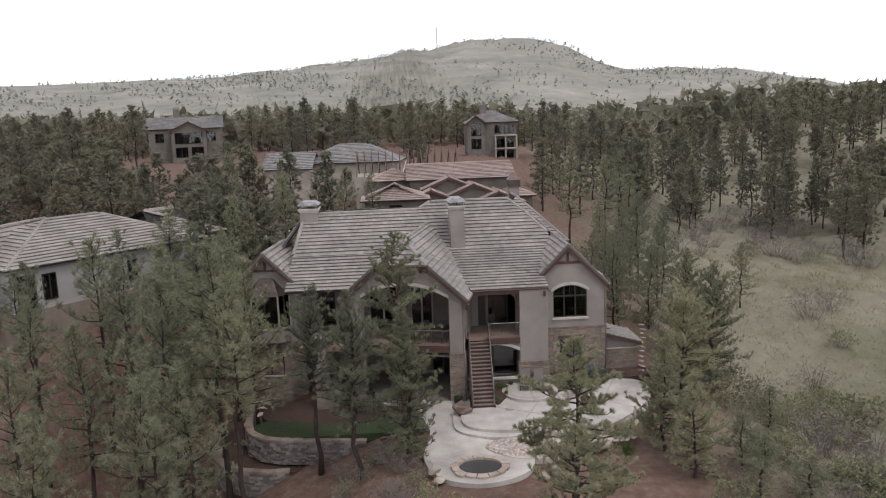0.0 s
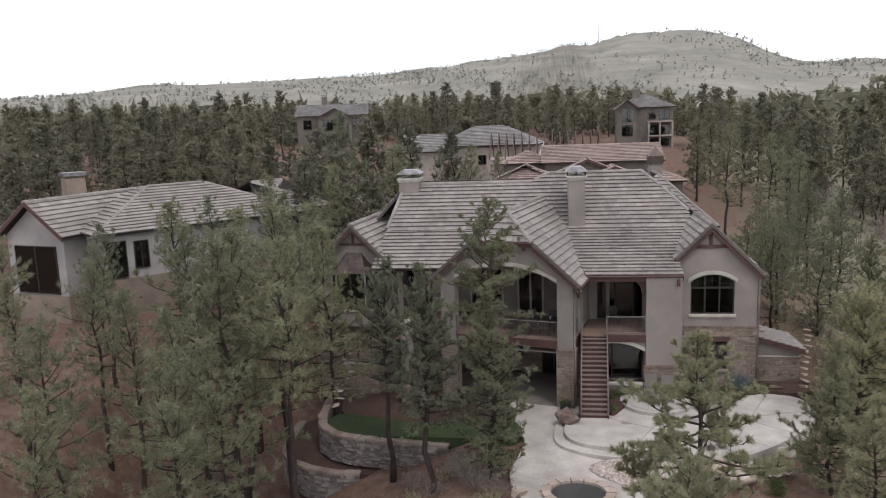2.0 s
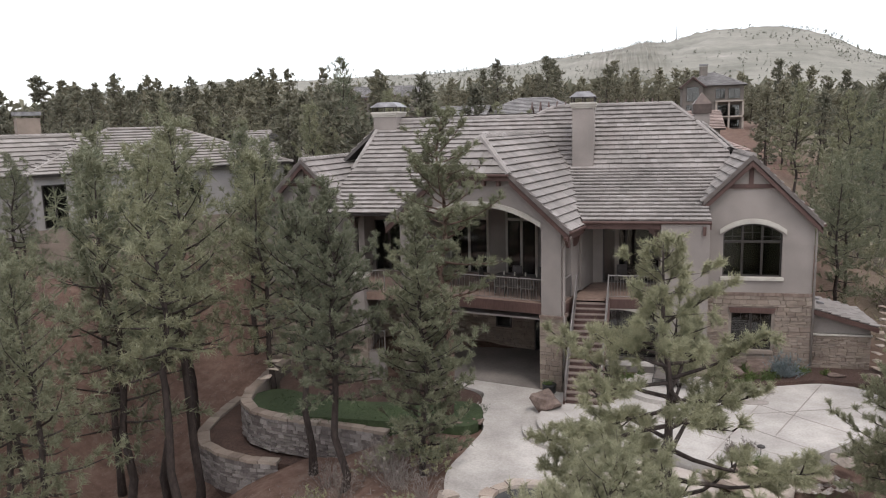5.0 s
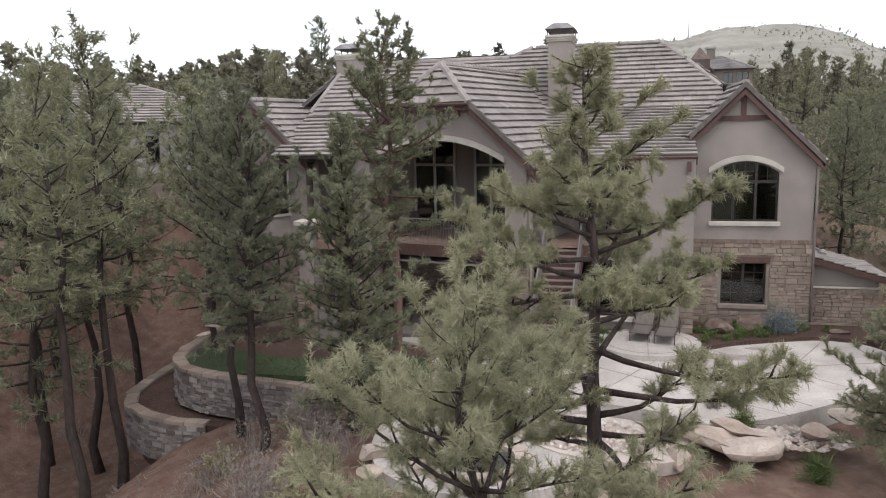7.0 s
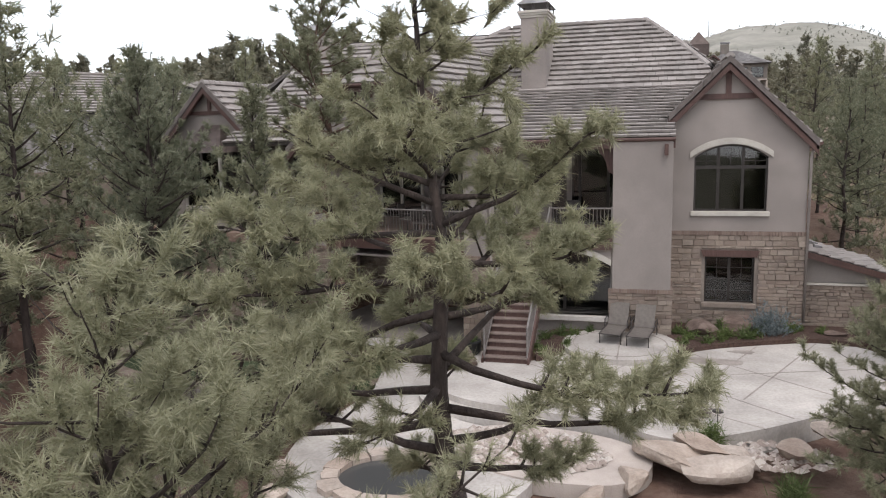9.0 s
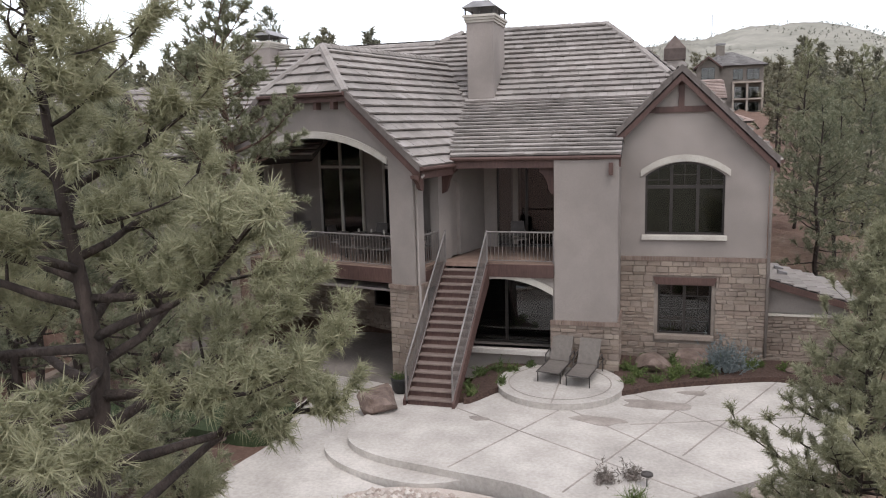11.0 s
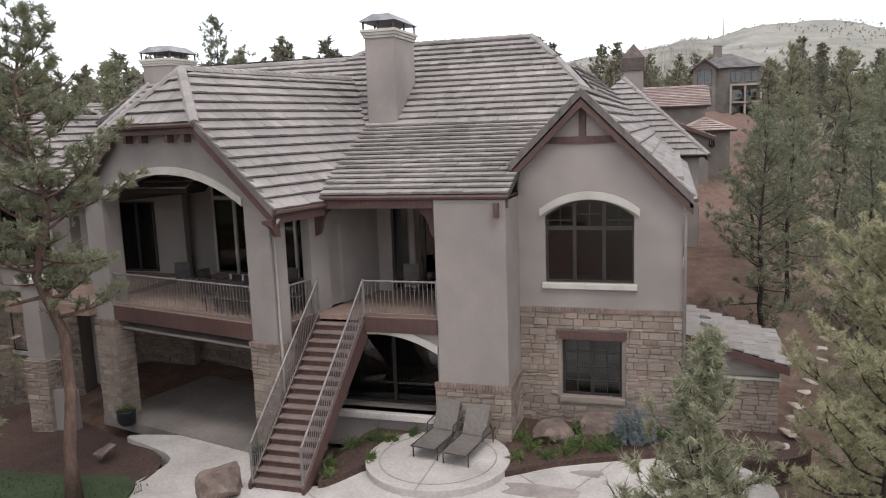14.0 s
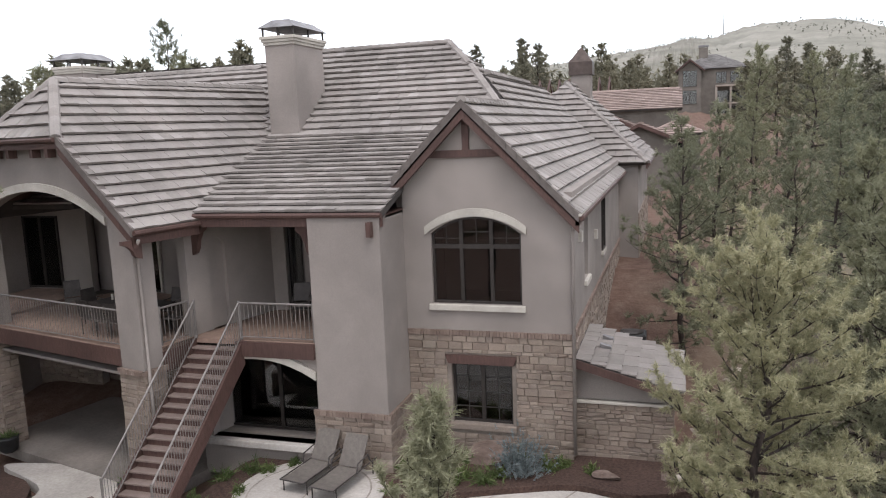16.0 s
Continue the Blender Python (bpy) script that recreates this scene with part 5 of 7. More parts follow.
def dry_wall(pts, top, depth, name, label):
    """A curved retaining wall of irregular grey stones with a coping."""
    w = thing(name, label, "retaining wall")
    P = [Vector((*p, 0)) for p in pts]
    seg = [(P[i], P[i + 1]) for i in range(len(P) - 1)]
    L = [0]
    for a, b in seg:
        L.append(L[-1] + (b - a).length)

    def at(s, off, z):
        s = min(max(s, 0), L[-1] - 1e-4)
        i = next(k for k in range(len(seg)) if L[k + 1] >= s)
        a, b = seg[i]
        d = (b - a).normalized()
        n = Vector((d.y, -d.x, 0))
        q = a + d * (s - L[i]) + n * off
        return (q.x, q.y, z)
    core, st, cap = Mesh(), Mesh(), Mesh()
    k = int(L[-1] / 0.3)
    for i in range(k):
        s0, s1 = L[-1] * i / k, L[-1] * (i + 1) / k
        core.add([at(s0, 0, top - depth), at(s1, 0, top - depth), at(s1, 0, top - 0.02), at(s0, 0, top - 0.02), at(s0, -0.4, top - depth), at(s1, -0.4, top - depth), at(s1, -0.4, top - 0.02), at(s0, -0.4, top - 0.02)],
                 [(0, 1, 2, 3), (7, 6, 5, 4), (3, 2, 6, 7)])
    core.part("wall_core", MORTAR, w)
    for v, f in stone_field([(0, L[-1], top - depth, top - 0.1)], lambda u, v, z: at(u, -v * 1.6, z)):
        st.add(v, f)
    st.part("wall_stones", GREYSTONE, w, "irregular grey stones", kind="stuff")
    s = 0
    while s < L[-1] - 0.1:
        l = RNG.uniform(0.3, 0.6)
        e = min(s + l, L[-1]) - 0.02
        o, h = RNG.uniform(0.06, 0.14), RNG.uniform(0.0, 0.03)
        cap.add([at(s, o, top - 0.1), at(e, o, top - 0.1), at(e, -0.38, top - 0.1), at(s, -0.38, top - 0.1), at(s, o - 0.02, top + h), at(e, o - 0.02, top + h), at(e, -0.36, top + h), at(s, -0.36, top + h)],
                [(0, 1, 5, 4), (1, 2, 6, 5), (2, 3, 7, 6), (3, 0, 4, 7), (4, 5, 6, 7)])
        s += l
    cap.part("coping", STONE, w, "flat coping stones")


dry_wall([(-13.9, 47.5), (-13.8, 45.2), (-13.6, 43.3), (-13.2, 41.9), (-12.3, 40.9), (-11.0, 40.35), (-9.5, 40.1), (-7.8, 39.9), (-6.0, 39.6)], -0.78, 1.5, "stone_wall", "curved grey dry-stone wall holding the lawn")
dry_wall([(-15.7, 46.0), (-15.6, 43.6), (-15.3, 41.9), (-14.5, 40.6), (-13.1, 39.8), (-11.7, 39.45), (-10.5, 39.5)], -2.3, 1.6, "stone_wall", "curved grey dry-stone wall on the wooded slope")
tagged(Mesh().prism([(x, y, -2.4) for x, y in curve([(-15.5, 45.5), (-15.0, 42.2), (-13.4, 40.2), (-11.0, 39.65), (-6.0, 39.2), (-9.5, 40.2), (-12.0, 40.9), (-13.4, 43.0), (-13.7, 47.0)], 4)], (0, 0, -2.0)).part("terrace_soil", MULCH), "reddish litter on the terrace between stone walls", "soil", kind="structure")
# stepping stones up both sides of the house
for i in range(14):
    x, y = -12.6 - i * 0.06, 43.2 + i * 0.62
    rock(x + RNG.uniform(-0.1, 0.1), y, -0.2 + i * 0.17, 0.42, 0.2, 0.08, 200 + i, "stepping_stone", "flat pale stepping stone on the bank", ROCK, "stepping stones")
for i in range(12):
    x, y = 12.2 + i * 0.22, 45.6 + i * 0.62
    rock(x + RNG.uniform(-0.1, 0.1), y, 0.0 + i * 0.14, 0.34, 0.2, 0.08, 240 + i, "stepping_stone", "flat pale stepping stone beside the lean-to", ROCK, "stepping stones")


# ---- trees ----
def unit(a):
    return a / np.maximum(np.linalg.norm(a, axis=-1, keepdims=True), 1e-9)


def tufts(centres, dirs, k, length, width, rs, spread=0.75):
    """Long needles that burst from twig ends: one thin triangle each."""
    c, d = np.repeat(centres, k, 0), np.repeat(dirs, k, 0)
    n = len(c)
    v = unit(d * 0.75 + unit(rs.normal(size=(n, 3))) * spread)
    base = c - v * 0.02 + d * rs.uniform(-0.2, 0.05, (n, 1)) * (length / 0.2) ** 0.5
    ln = length * rs.uniform(0.65, 1.15, (n, 1))
    sd = unit(np.cross(v, rs.normal(size=(n, 3)))) * width * 0.5
    droop = np.zeros((n, 3))
    droop[:, 2] = -0.12 * length
    return np.stack([base - sd, base + sd, base + v * ln + droop], 1).reshape(-1, 3)


def pine_meshes(seed, h, cb, rad, nb, k, length, width, twig=0.3, lean=0.02, flat=1.0, bark=None, needle=None, sub=True, r0=None, sides=8, open_=0.0, bushy=0.0, fill=2, start=0.22, dome=0.4, curl=0.18, segs=5, bare=0.0, lift=0.10, zpow=0.9):
    """Trunk-with-limbs and crown meshes of one pine. h: height, cb: bare height, rad: crown radius, nb: limbs."""
    rs = np.random.RandomState(seed)
    r0 = r0 or h * 0.012 + 0.02
    wob = rs.uniform(-1, 1, (9, 2)) * lean * h
    wob[0] = 0
    zs = np.linspace(-0.4, h, 9)

    def axis(z):
        return np.array([np.interp(z, zs, wob[:, 0]), np.interp(z, zs, wob[:, 1]), z])
    m = Mesh()
    m.tube([tuple(axis(z)) for z in zs], [max(0.012, r0 * (1 - max(z, 0) / h) ** 0.75) * (1.35 if z < 0.05 else 1) for z in zs], sides)
    cs, ds = [], []
    for i in range(nb):
        f = (i + rs.uniform(0, 0.9)) / nb
        z = cb + (h - cb) * f ** zpow
        az = i * 2.4 + rs.uniform(-0.5, 0.5)
        cone = (0.62 + 0.5 * math.sin(min(1.0, f * 1.25 + 0.12) * math.pi)) * (1 - f) ** 0.45
        ball = math.sqrt(max(0.0, 1 - (1.75 * f - 0.72) ** 2 * 0.92)) * (0.95 if f < 0.75 else 0.95 - 1.1 * (f - 0.75))
        prof = cone * (1 - dome) + ball * dome
        prof = max(prof, 0.16) * (1 + bushy * (1 - f) * (1 - dome))
        L = rad * prof * rs.uniform(0.6, 1.12)
        if rs.random_sample() < open_:
            L *= 0.45
        rise = math.radians((-12 + 62 * f) * flat + rs.uniform(-14, 14))
        p = axis(z)
        d = np.array([math.cos(az) * math.cos(rise), math.sin(az) * math.cos(rise), math.sin(rise)])
        pts, n = [p], segs
        for s in range(n):
            d = unit(d + np.array([rs.uniform(-curl, curl), rs.uniform(-curl, curl), lift + rs.uniform(-0.12, 0.14)]))
            pts.append(pts[-1] + d * L / n)
        rb = max(0.012, r0 * 0.34 * (1 - f) ** 0.6 * min(1, L / 1.2))
        m.tube([tuple(q) for q in pts], [rb * (1 - 0.85 * s / n) for s in range(n + 1)], 5 if sides > 6 else 3)
        tw = np.linspace(min(0.8, start + bare * max(0.0, 1 - f / 0.55)), 1.0, max(2, int(L * 0.85 / twig)))
        for t in tw:
            q = pts[int(min(t * n, n - 1e-3))] + (pts[int(min(t * n, n - 1e-3)) + 1] - pts[int(min(t * n, n - 1e-3))]) * (t * n % 1 if t < 1 else 1)
            for sgn in ((-1, 1) if t < 0.98 else (0,)):
                side = np.cross(d, [0, 0, 1.0]) * sgn
                td = unit(d * 0.55 + side * rs.uniform(0.5, 1.1) + np.array([0, 0, rs.uniform(0.0, 0.75)]) + rs.normal(size=3) * 0.22)
                tl = twig * rs.uniform(0.7, 2.0) * (1 - 0.45 * t) * min(1.3, 0.5 + L / 2.5)
                e = q + td * tl
                if sub:
                    m.tube([tuple(q), tuple(e)], [rb * 0.32 + 0.004, 0.005], 3)
                cs.append(e), ds.append(td)
                if tl > twig * 0.6:
                    for _ in range(fill):
                        td2 = unit(td + rs.normal(size=3) * 0.55 + np.array([0, 0, 0.25]))
                        cs.append(q + td * tl * rs.uniform(0.45, 0.85) + td2 * twig * 0.6), ds.append(td2)
    cs.append(axis(h)), ds.append(np.array([0, 0, 1.0]))
    crown = tri_mesh("crown", tufts(np.array(cs), np.array(ds), k, length, width, rs), needle or NEEDLE)
    return m.data("trunk", bark or BARK, smooth=True), crown


def plant(trunk, crown, at, label, name="pine_tree", category="tree", group="pine trees"):
    t = thing(name, label, category, group, at)
    for nm, me in (("trunk", trunk), ("crown", crown)):
        ob = new(nm, me)
        ob.parent = t
    return t


def gz1(x, y):
    return float(ground_z(x, y))


def near_pine(x, y, zb, top, label, **kw):
    kw["k"], kw["width"], kw["length"] = int(kw["k"] * kw.pop("thick", 0.85)), kw["width"] * 1.4, kw["length"] * 0.85
    tr, cr = pine_meshes(h=top - zb, **kw)
    return plant(tr, cr, pose(x, y, zb), label)


# the pines that the camera passes
near_pine(3.3, 26.95, -1.6, 8.5, "open-crowned pine with crooked dark limbs before the patio", seed=11, thick=1.0, lift=0.02, zpow=0.78, cb=4.7, rad=2.6, nb=56, start=0.3, bare=0.32, fill=12, dome=0.05, flat=0.42, needle=MID_NEEDLE, k=42, length=0.165, width=0.0068, twig=0.24, r0=0.17, open_=0.12, lean=0.01, curl=0.28)
near_pine(2.5, 23.5, -2.4, 6.2, "bushy pine with pale green needle tufts", seed=12, thick=1.0, cb=5.0, rad=2.05, nb=54, fill=6, start=0.3, dome=0.2, k=50, length=0.16, width=0.0052, twig=0.22, flat=0.8, needle=PALE_NEEDLE, bushy=0.3)
near_pine(10.1, 35.6, -0.8, 5.6, "dense young pine beside the boulders", seed=14, needle=MID_NEEDLE, cb=0.7, rad=1.55, nb=96, fill=7, dome=0.1, k=32, length=0.17, width=0.0095, twig=0.21, bushy=0.4)
near_pine(10.4, 32.0, -1.0, 4.8, "young pine with pale green tips before the garden bed", seed=13, needle=PALE_NEEDLE, cb=0.8, rad=1.6, nb=70, fill=6, dome=0.4, k=34, length=0.16, width=0.0075, twig=0.22, bushy=0.3)
near_pine(13.9, 42.6, -1.2, 6.3, "dense bushy pine at the edge of the patio", seed=15, needle=PALE_NEEDLE, thick=0.7, cb=0.4, rad=2.5, fill=5, dome=0.8, nb=104, k=34, length=0.17, width=0.011, twig=0.21, bushy=0.45)
near_pine(17.0, 45.6, -1.4, 7.2, "dense bushy pine at the edge of the patio", seed=16, needle=MID_NEEDLE, cb=0.4, rad=2.3, fill=6, dome=0.8, nb=96, k=24, length=0.18, width=0.012, twig=0.23, bushy=0.45)
near_pine(17.2, 50.5, -1.4, 7.4, "dense pine beside the lean-to", seed=17, cb=0.8, rad=2.3, nb=96, fill=5, k=20, length=0.19, width=0.0145, twig=0.25, bushy=0.4)
near_pine(-3.9, 40.7, -0.3, 11.0, "tall red-barked pine on the lawn before the porch", seed=18, cb=4.4, rad=2.5, nb=74, fill=8, start=0.3, dome=0.6, flat=0.6, k=22, length=0.19, width=0.0155, twig=0.26, bark=REDBARK, r0=0.17, open_=0.25)
near_pine(-3.55, 36.1, -1.0, 7.9, "dense dark green pine on the slope", seed=19, cb=0.9, rad=1.9, nb=104, fill=7, dome=0.4, k=19, length=0.18, width=0.0155, twig=0.25, bushy=0.2)
near_pine(-6.3, 35.6, -1.6, 8.8, "dense dark green pine on the slope", seed=20, cb=3.6, rad=2.1, nb=84, open_=0.2, fill=7, dome=0.6, k=19, length=0.18, width=0.0155, twig=0.25)
near_pine(-8.6, 38.6, -1.9, 8.4, "forked pine by the stone walls", seed=21, cb=4.6, rad=2.1, nb=72, open_=0.2, fill=7, dome=0.7, k=18, length=0.18, width=0.0155, twig=0.26)
mids = [pine_meshes(40 + i, h, cb, r, nb, 12, 0.25, 0.033, twig=0.38, fill=4, dome=0.5, start=0.28, sub=False, segs=4, sides=6, open_=0.25) for i, (h, cb, r, nb) in enumerate(((12.5, 5.6, 2.6, 46), (11.0, 4.6, 2.4, 46), (13.5, 6.4, 2.7, 44), (9.5, 3.0, 2.2, 48), (11.5, 5.4, 2.5, 42), (10.0, 1.0, 2.6, 62), (10.0, 1.8, 2.9, 58)))]
RT = random.Random(21)
MID = [(-14.1, 39.4, 10.9), (-18.8, 46.9, 9.6), (-13.2, 44.6, 9.0), (-16.3, 38.2, 9.2), (-12.3, 35.4, 9.6), (-14.8, 29.5, 6.6), (-13.7, 31.0, 6.8), (-20.0, 42.5, 9.2), (-23.0, 47.0, 10.5), (-22.0, 33.0, 7.0),
       (-19.0, 28.0, 5.6), (-15.6, 50.5, 9.5), (-18.5, 53.5, 10.2), (-23.5, 53.0, 10.0), (-26.5, 45.0, 9.4), (-30.5, 42.0, 9.2), (-26.5, 37.0, 8.0), (-34.0, 38.0, 9.0), (-38.0, 44.0, 9.5), (-16.5, 58.5, 11.5), (-13.5, 66.0, 12.8), (-19.5, 73.0, 15.4), (-22.0, 60.0, 11.0),
       (12.6, 53.5, 8.2), (13.8, 56.5, 8.6), (12.9, 60.5, 7.4), (14.8, 63.5, 7.6), (17.5, 67.5, 8.0), (20.5, 64.5, 8.6), (20.5, 72.0, 9.0), (-12.5, 86.0, 11.5), (-9.3, 85.0, 12.0), (-6.3, 86.5, 11.4), (18.3, 91.5, 13.0), (22.0, 79.0, 10.5), (21.5, 87.0, 12.0), (25.0, 93.0, 12.0),
       (13.0, 32.5, 2.4), (16.5, 36.5, 2.2), (29.5, 68.0, 4.4), (-24.5, 40.5, 8.0), (-28.5, 47.5, 8.6), (-20.6, 37.0, 7.2), (-17.4, 42.5, 9.4), (-25.5, 31.0, 6.4), (-16.8, 33.8, 7.0), (-29.5, 36.5, 7.6),
       (12.6, 29.5, 2.6), (17.0, 25.5, 0.2), (15.2, 30.0, 1.2), (16.0, 55.0, 7.4), (18.0, 59.0, 7.8), (16.2, 70.0, 8.8)]
for i, (x, y, top) in enumerate(MID):
    z = gz1(x, y) - 0.3
    k = RT.randrange(5) if x < 12 or y > 80 else 5 + RT.randrange(2)
    hh = (12.5, 11.0, 13.5, 9.5, 11.5, 10.0, 10.0)[k]
    s = (top - z) / hh
    w = max(s, 0.62) * 0.92
    t = plant(*mids[k], pose(x, y, z, 0, 0, RT.uniform(0, 360)) @ Matrix.Diagonal((w, w, s, 1)), "pine with a dark trunk and open green crown on the slope")

# woods behind and around
backs = [pine_meshes(60 + i, 12, cb, r, nb, 6, 0.55, 0.18, twig=0.56, sub=False, fill=3, sides=5, segs=3, open_=0.2, dome=0.5, needle=NEEDLE_FAR) for i, (cb, r, nb) in enumerate(((2.4, 2.5, 36), (3.6, 2.6, 32), (1.4, 2.4, 38), (2.8, 2.2, 34)))]


def clear_of_houses(x, y):
    if -12 < x < 14 and 40 < y < 74:
        return False
    if -44 < x < -22 and 46 < y < 78:
        return False
    if -26 < x < 16 and 92 < y < 134:
        return False
    if 8 < x < 28 and 140 < y < 174:
        return False
    if 20 < x < 60 and 84 <= y < 108 and (x * 7 + y * 3) % 5 > 1.0:
        return False
    if 6 < x < 30 and 74 < y < 112:
        return False
    if 15 < x < 46 and 30 < y < 84:
        return False
    if 24 < x < 70 and 62 < y < 100 and x - 20 > (y - 62) * -0.5 and x < 24 + (y - 40):
        return False
    if -5 < x < 8 and 74 < y < 92:
        return False
    if -63 < x - 0.24 * (188 - y) < -37 and 110 < y < 206:
        return False
    return not (-72 < x < -44 and 176 < y < 206)


def mesh_tris(me):
    """Corner places of a mesh as loose triangles."""
    me.calc_loop_triangles()
    co = np.zeros(len(me.vertices) * 3, np.float32)
    me.vertices.foreach_get("co", co)
    ix = np.zeros(len(me.loop_triangles) * 3, np.int32)
    me.loop_triangles.foreach_get("vertices", ix)
    return co.reshape(-1, 3)[ix]


def sparse(tr):
    """Every third triangle, larger."""
    tr = tr.reshape(-1, 3, 3)[::3]
    mid_ = tr.mean(1, keepdims=True)
    return (mid_ + (tr - mid_) * 1.6).reshape(-1, 3)


back_tris = [(mesh_tris(a), sparse(mesh_tris(b))) for a, b in backs]
rest_trunk, rest_crown, found = [], [], []
count = 0
tries = 0
while count < 420 and tries < 7000:
    tries += 1
    y = 58 + 190 * RT.random() ** 1.25
    x = RT.uniform(-0.72, 0.62) * (y + 10)
    if not clear_of_houses(x, y) or (y < 85 and -14 < x < 24):
        continue
    found.append((y, x, RT.uniform(0.7, 1.12) if y > 75 else RT.uniform(0.65, 0.9), RT.randrange(4), RT.uniform(0, 360)))
    count += 1
found.sort()
for n_, (y, x, s, k, turn) in enumerate(found):
    m4 = pose(x, y, gz1(x, y) - 0.3, 0, 0, turn) @ Matrix.Diagonal((s * 1.1, s * 1.1, s, 1))
    if n_ < 225:
        plant(*backs[k], m4, "tall dark pine in the woods behind the houses", group="pine woods")
    else:
        M3, T3 = np.array(m4.to_3x3()), np.array(m4.translation)
        rest_trunk.append(back_tris[k][0] @ M3.T + T3)
        rest_crown.append(back_tris[k][1] @ M3.T + T3)
tagged(new("pine_wood_trunks", tri_mesh("pine_wood_trunks", np.concatenate(rest_trunk), BARK)), "trunks of the further pine woods", "woods", kind="stuff")
tagged(new("pine_wood", tri_mesh("pine_wood", np.concatenate(rest_crown), NEEDLE_FAR)), "crowns of the further pine woods", "woods", kind="stuff")

# far woods and scrub dots, nobody could count
def woods(name, n, y0, y1, power, xa, xb, hlo, hhi, mat, seed, label, k=24, thin=None, blob=0.13):
    rs = np.random.RandomState(seed)
    yy = y0 + (y1 - y0) * rs.random_sample(n) ** power
    xx = rs.uniform(xa, xb, n) * yy
    az = np.degrees(np.arctan2(xx + 2.5, yy))
    patch = np.sin(xx * 0.011 + 1) * np.cos(yy * 0.008) + 0.6 * np.sin(xx * 0.031 + yy * 0.023)
    keep = rs.random_sample(n) < (thin(az, yy, patch) if thin else np.ones(n))
    xx, yy = xx[keep], yy[keep]
    zz, n = ground_z(xx, yy), len(xx)
    hh = rs.uniform(hlo, hhi, n)
    f = rs.random_sample((n, k)) ** 0.8
    ang = rs.uniform(0, 6.283, (n, k))
    rad = (1 - f) ** 0.6 * hh[:, None] * 0.25 * rs.uniform(0.5, 1.15, (n, k))
    cz = zz[:, None] - 1 + hh[:, None] * (0.2 + 0.8 * f)
    c = np.stack([xx[:, None] + rad * np.cos(ang), yy[:, None] + rad * np.sin(ang), cz], -1).reshape(-1, 3)
    sz = np.repeat(hh * blob, k)[:, None]
    co = np.stack([c + rs.normal(size=c.shape) * sz, c + rs.normal(size=c.shape) * sz, c + rs.normal(size=c.shape) * sz], 1).reshape(-1, 3)
    tagged(new(name, tri_mesh(name, co, mat)), label, "woods", kind="stuff")


woods("far_woods", 2600, 225, 560, 1.1, -0.85, 0.75, 8, 13, NEEDLE_FAR, 9, "dense dark pine woods across the valley floor", thin=lambda a, y, p: np.where((a > 17) & (y > 260), 0.3, 0.95))
woods("hillside_scrub", 15000, 560, 1480, 0.9, -0.85, 0.75, 3.5, 7.5, HAZE_NEEDLE, 10, "scattered pines and scrub with haze in their colour, dotted over pale hills", k=10, thin=lambda a, y, p: np.clip(np.where((a > -2) & (a < 19), 0.2, 0.36) + 0.4 * p, 0.02, 0.85))


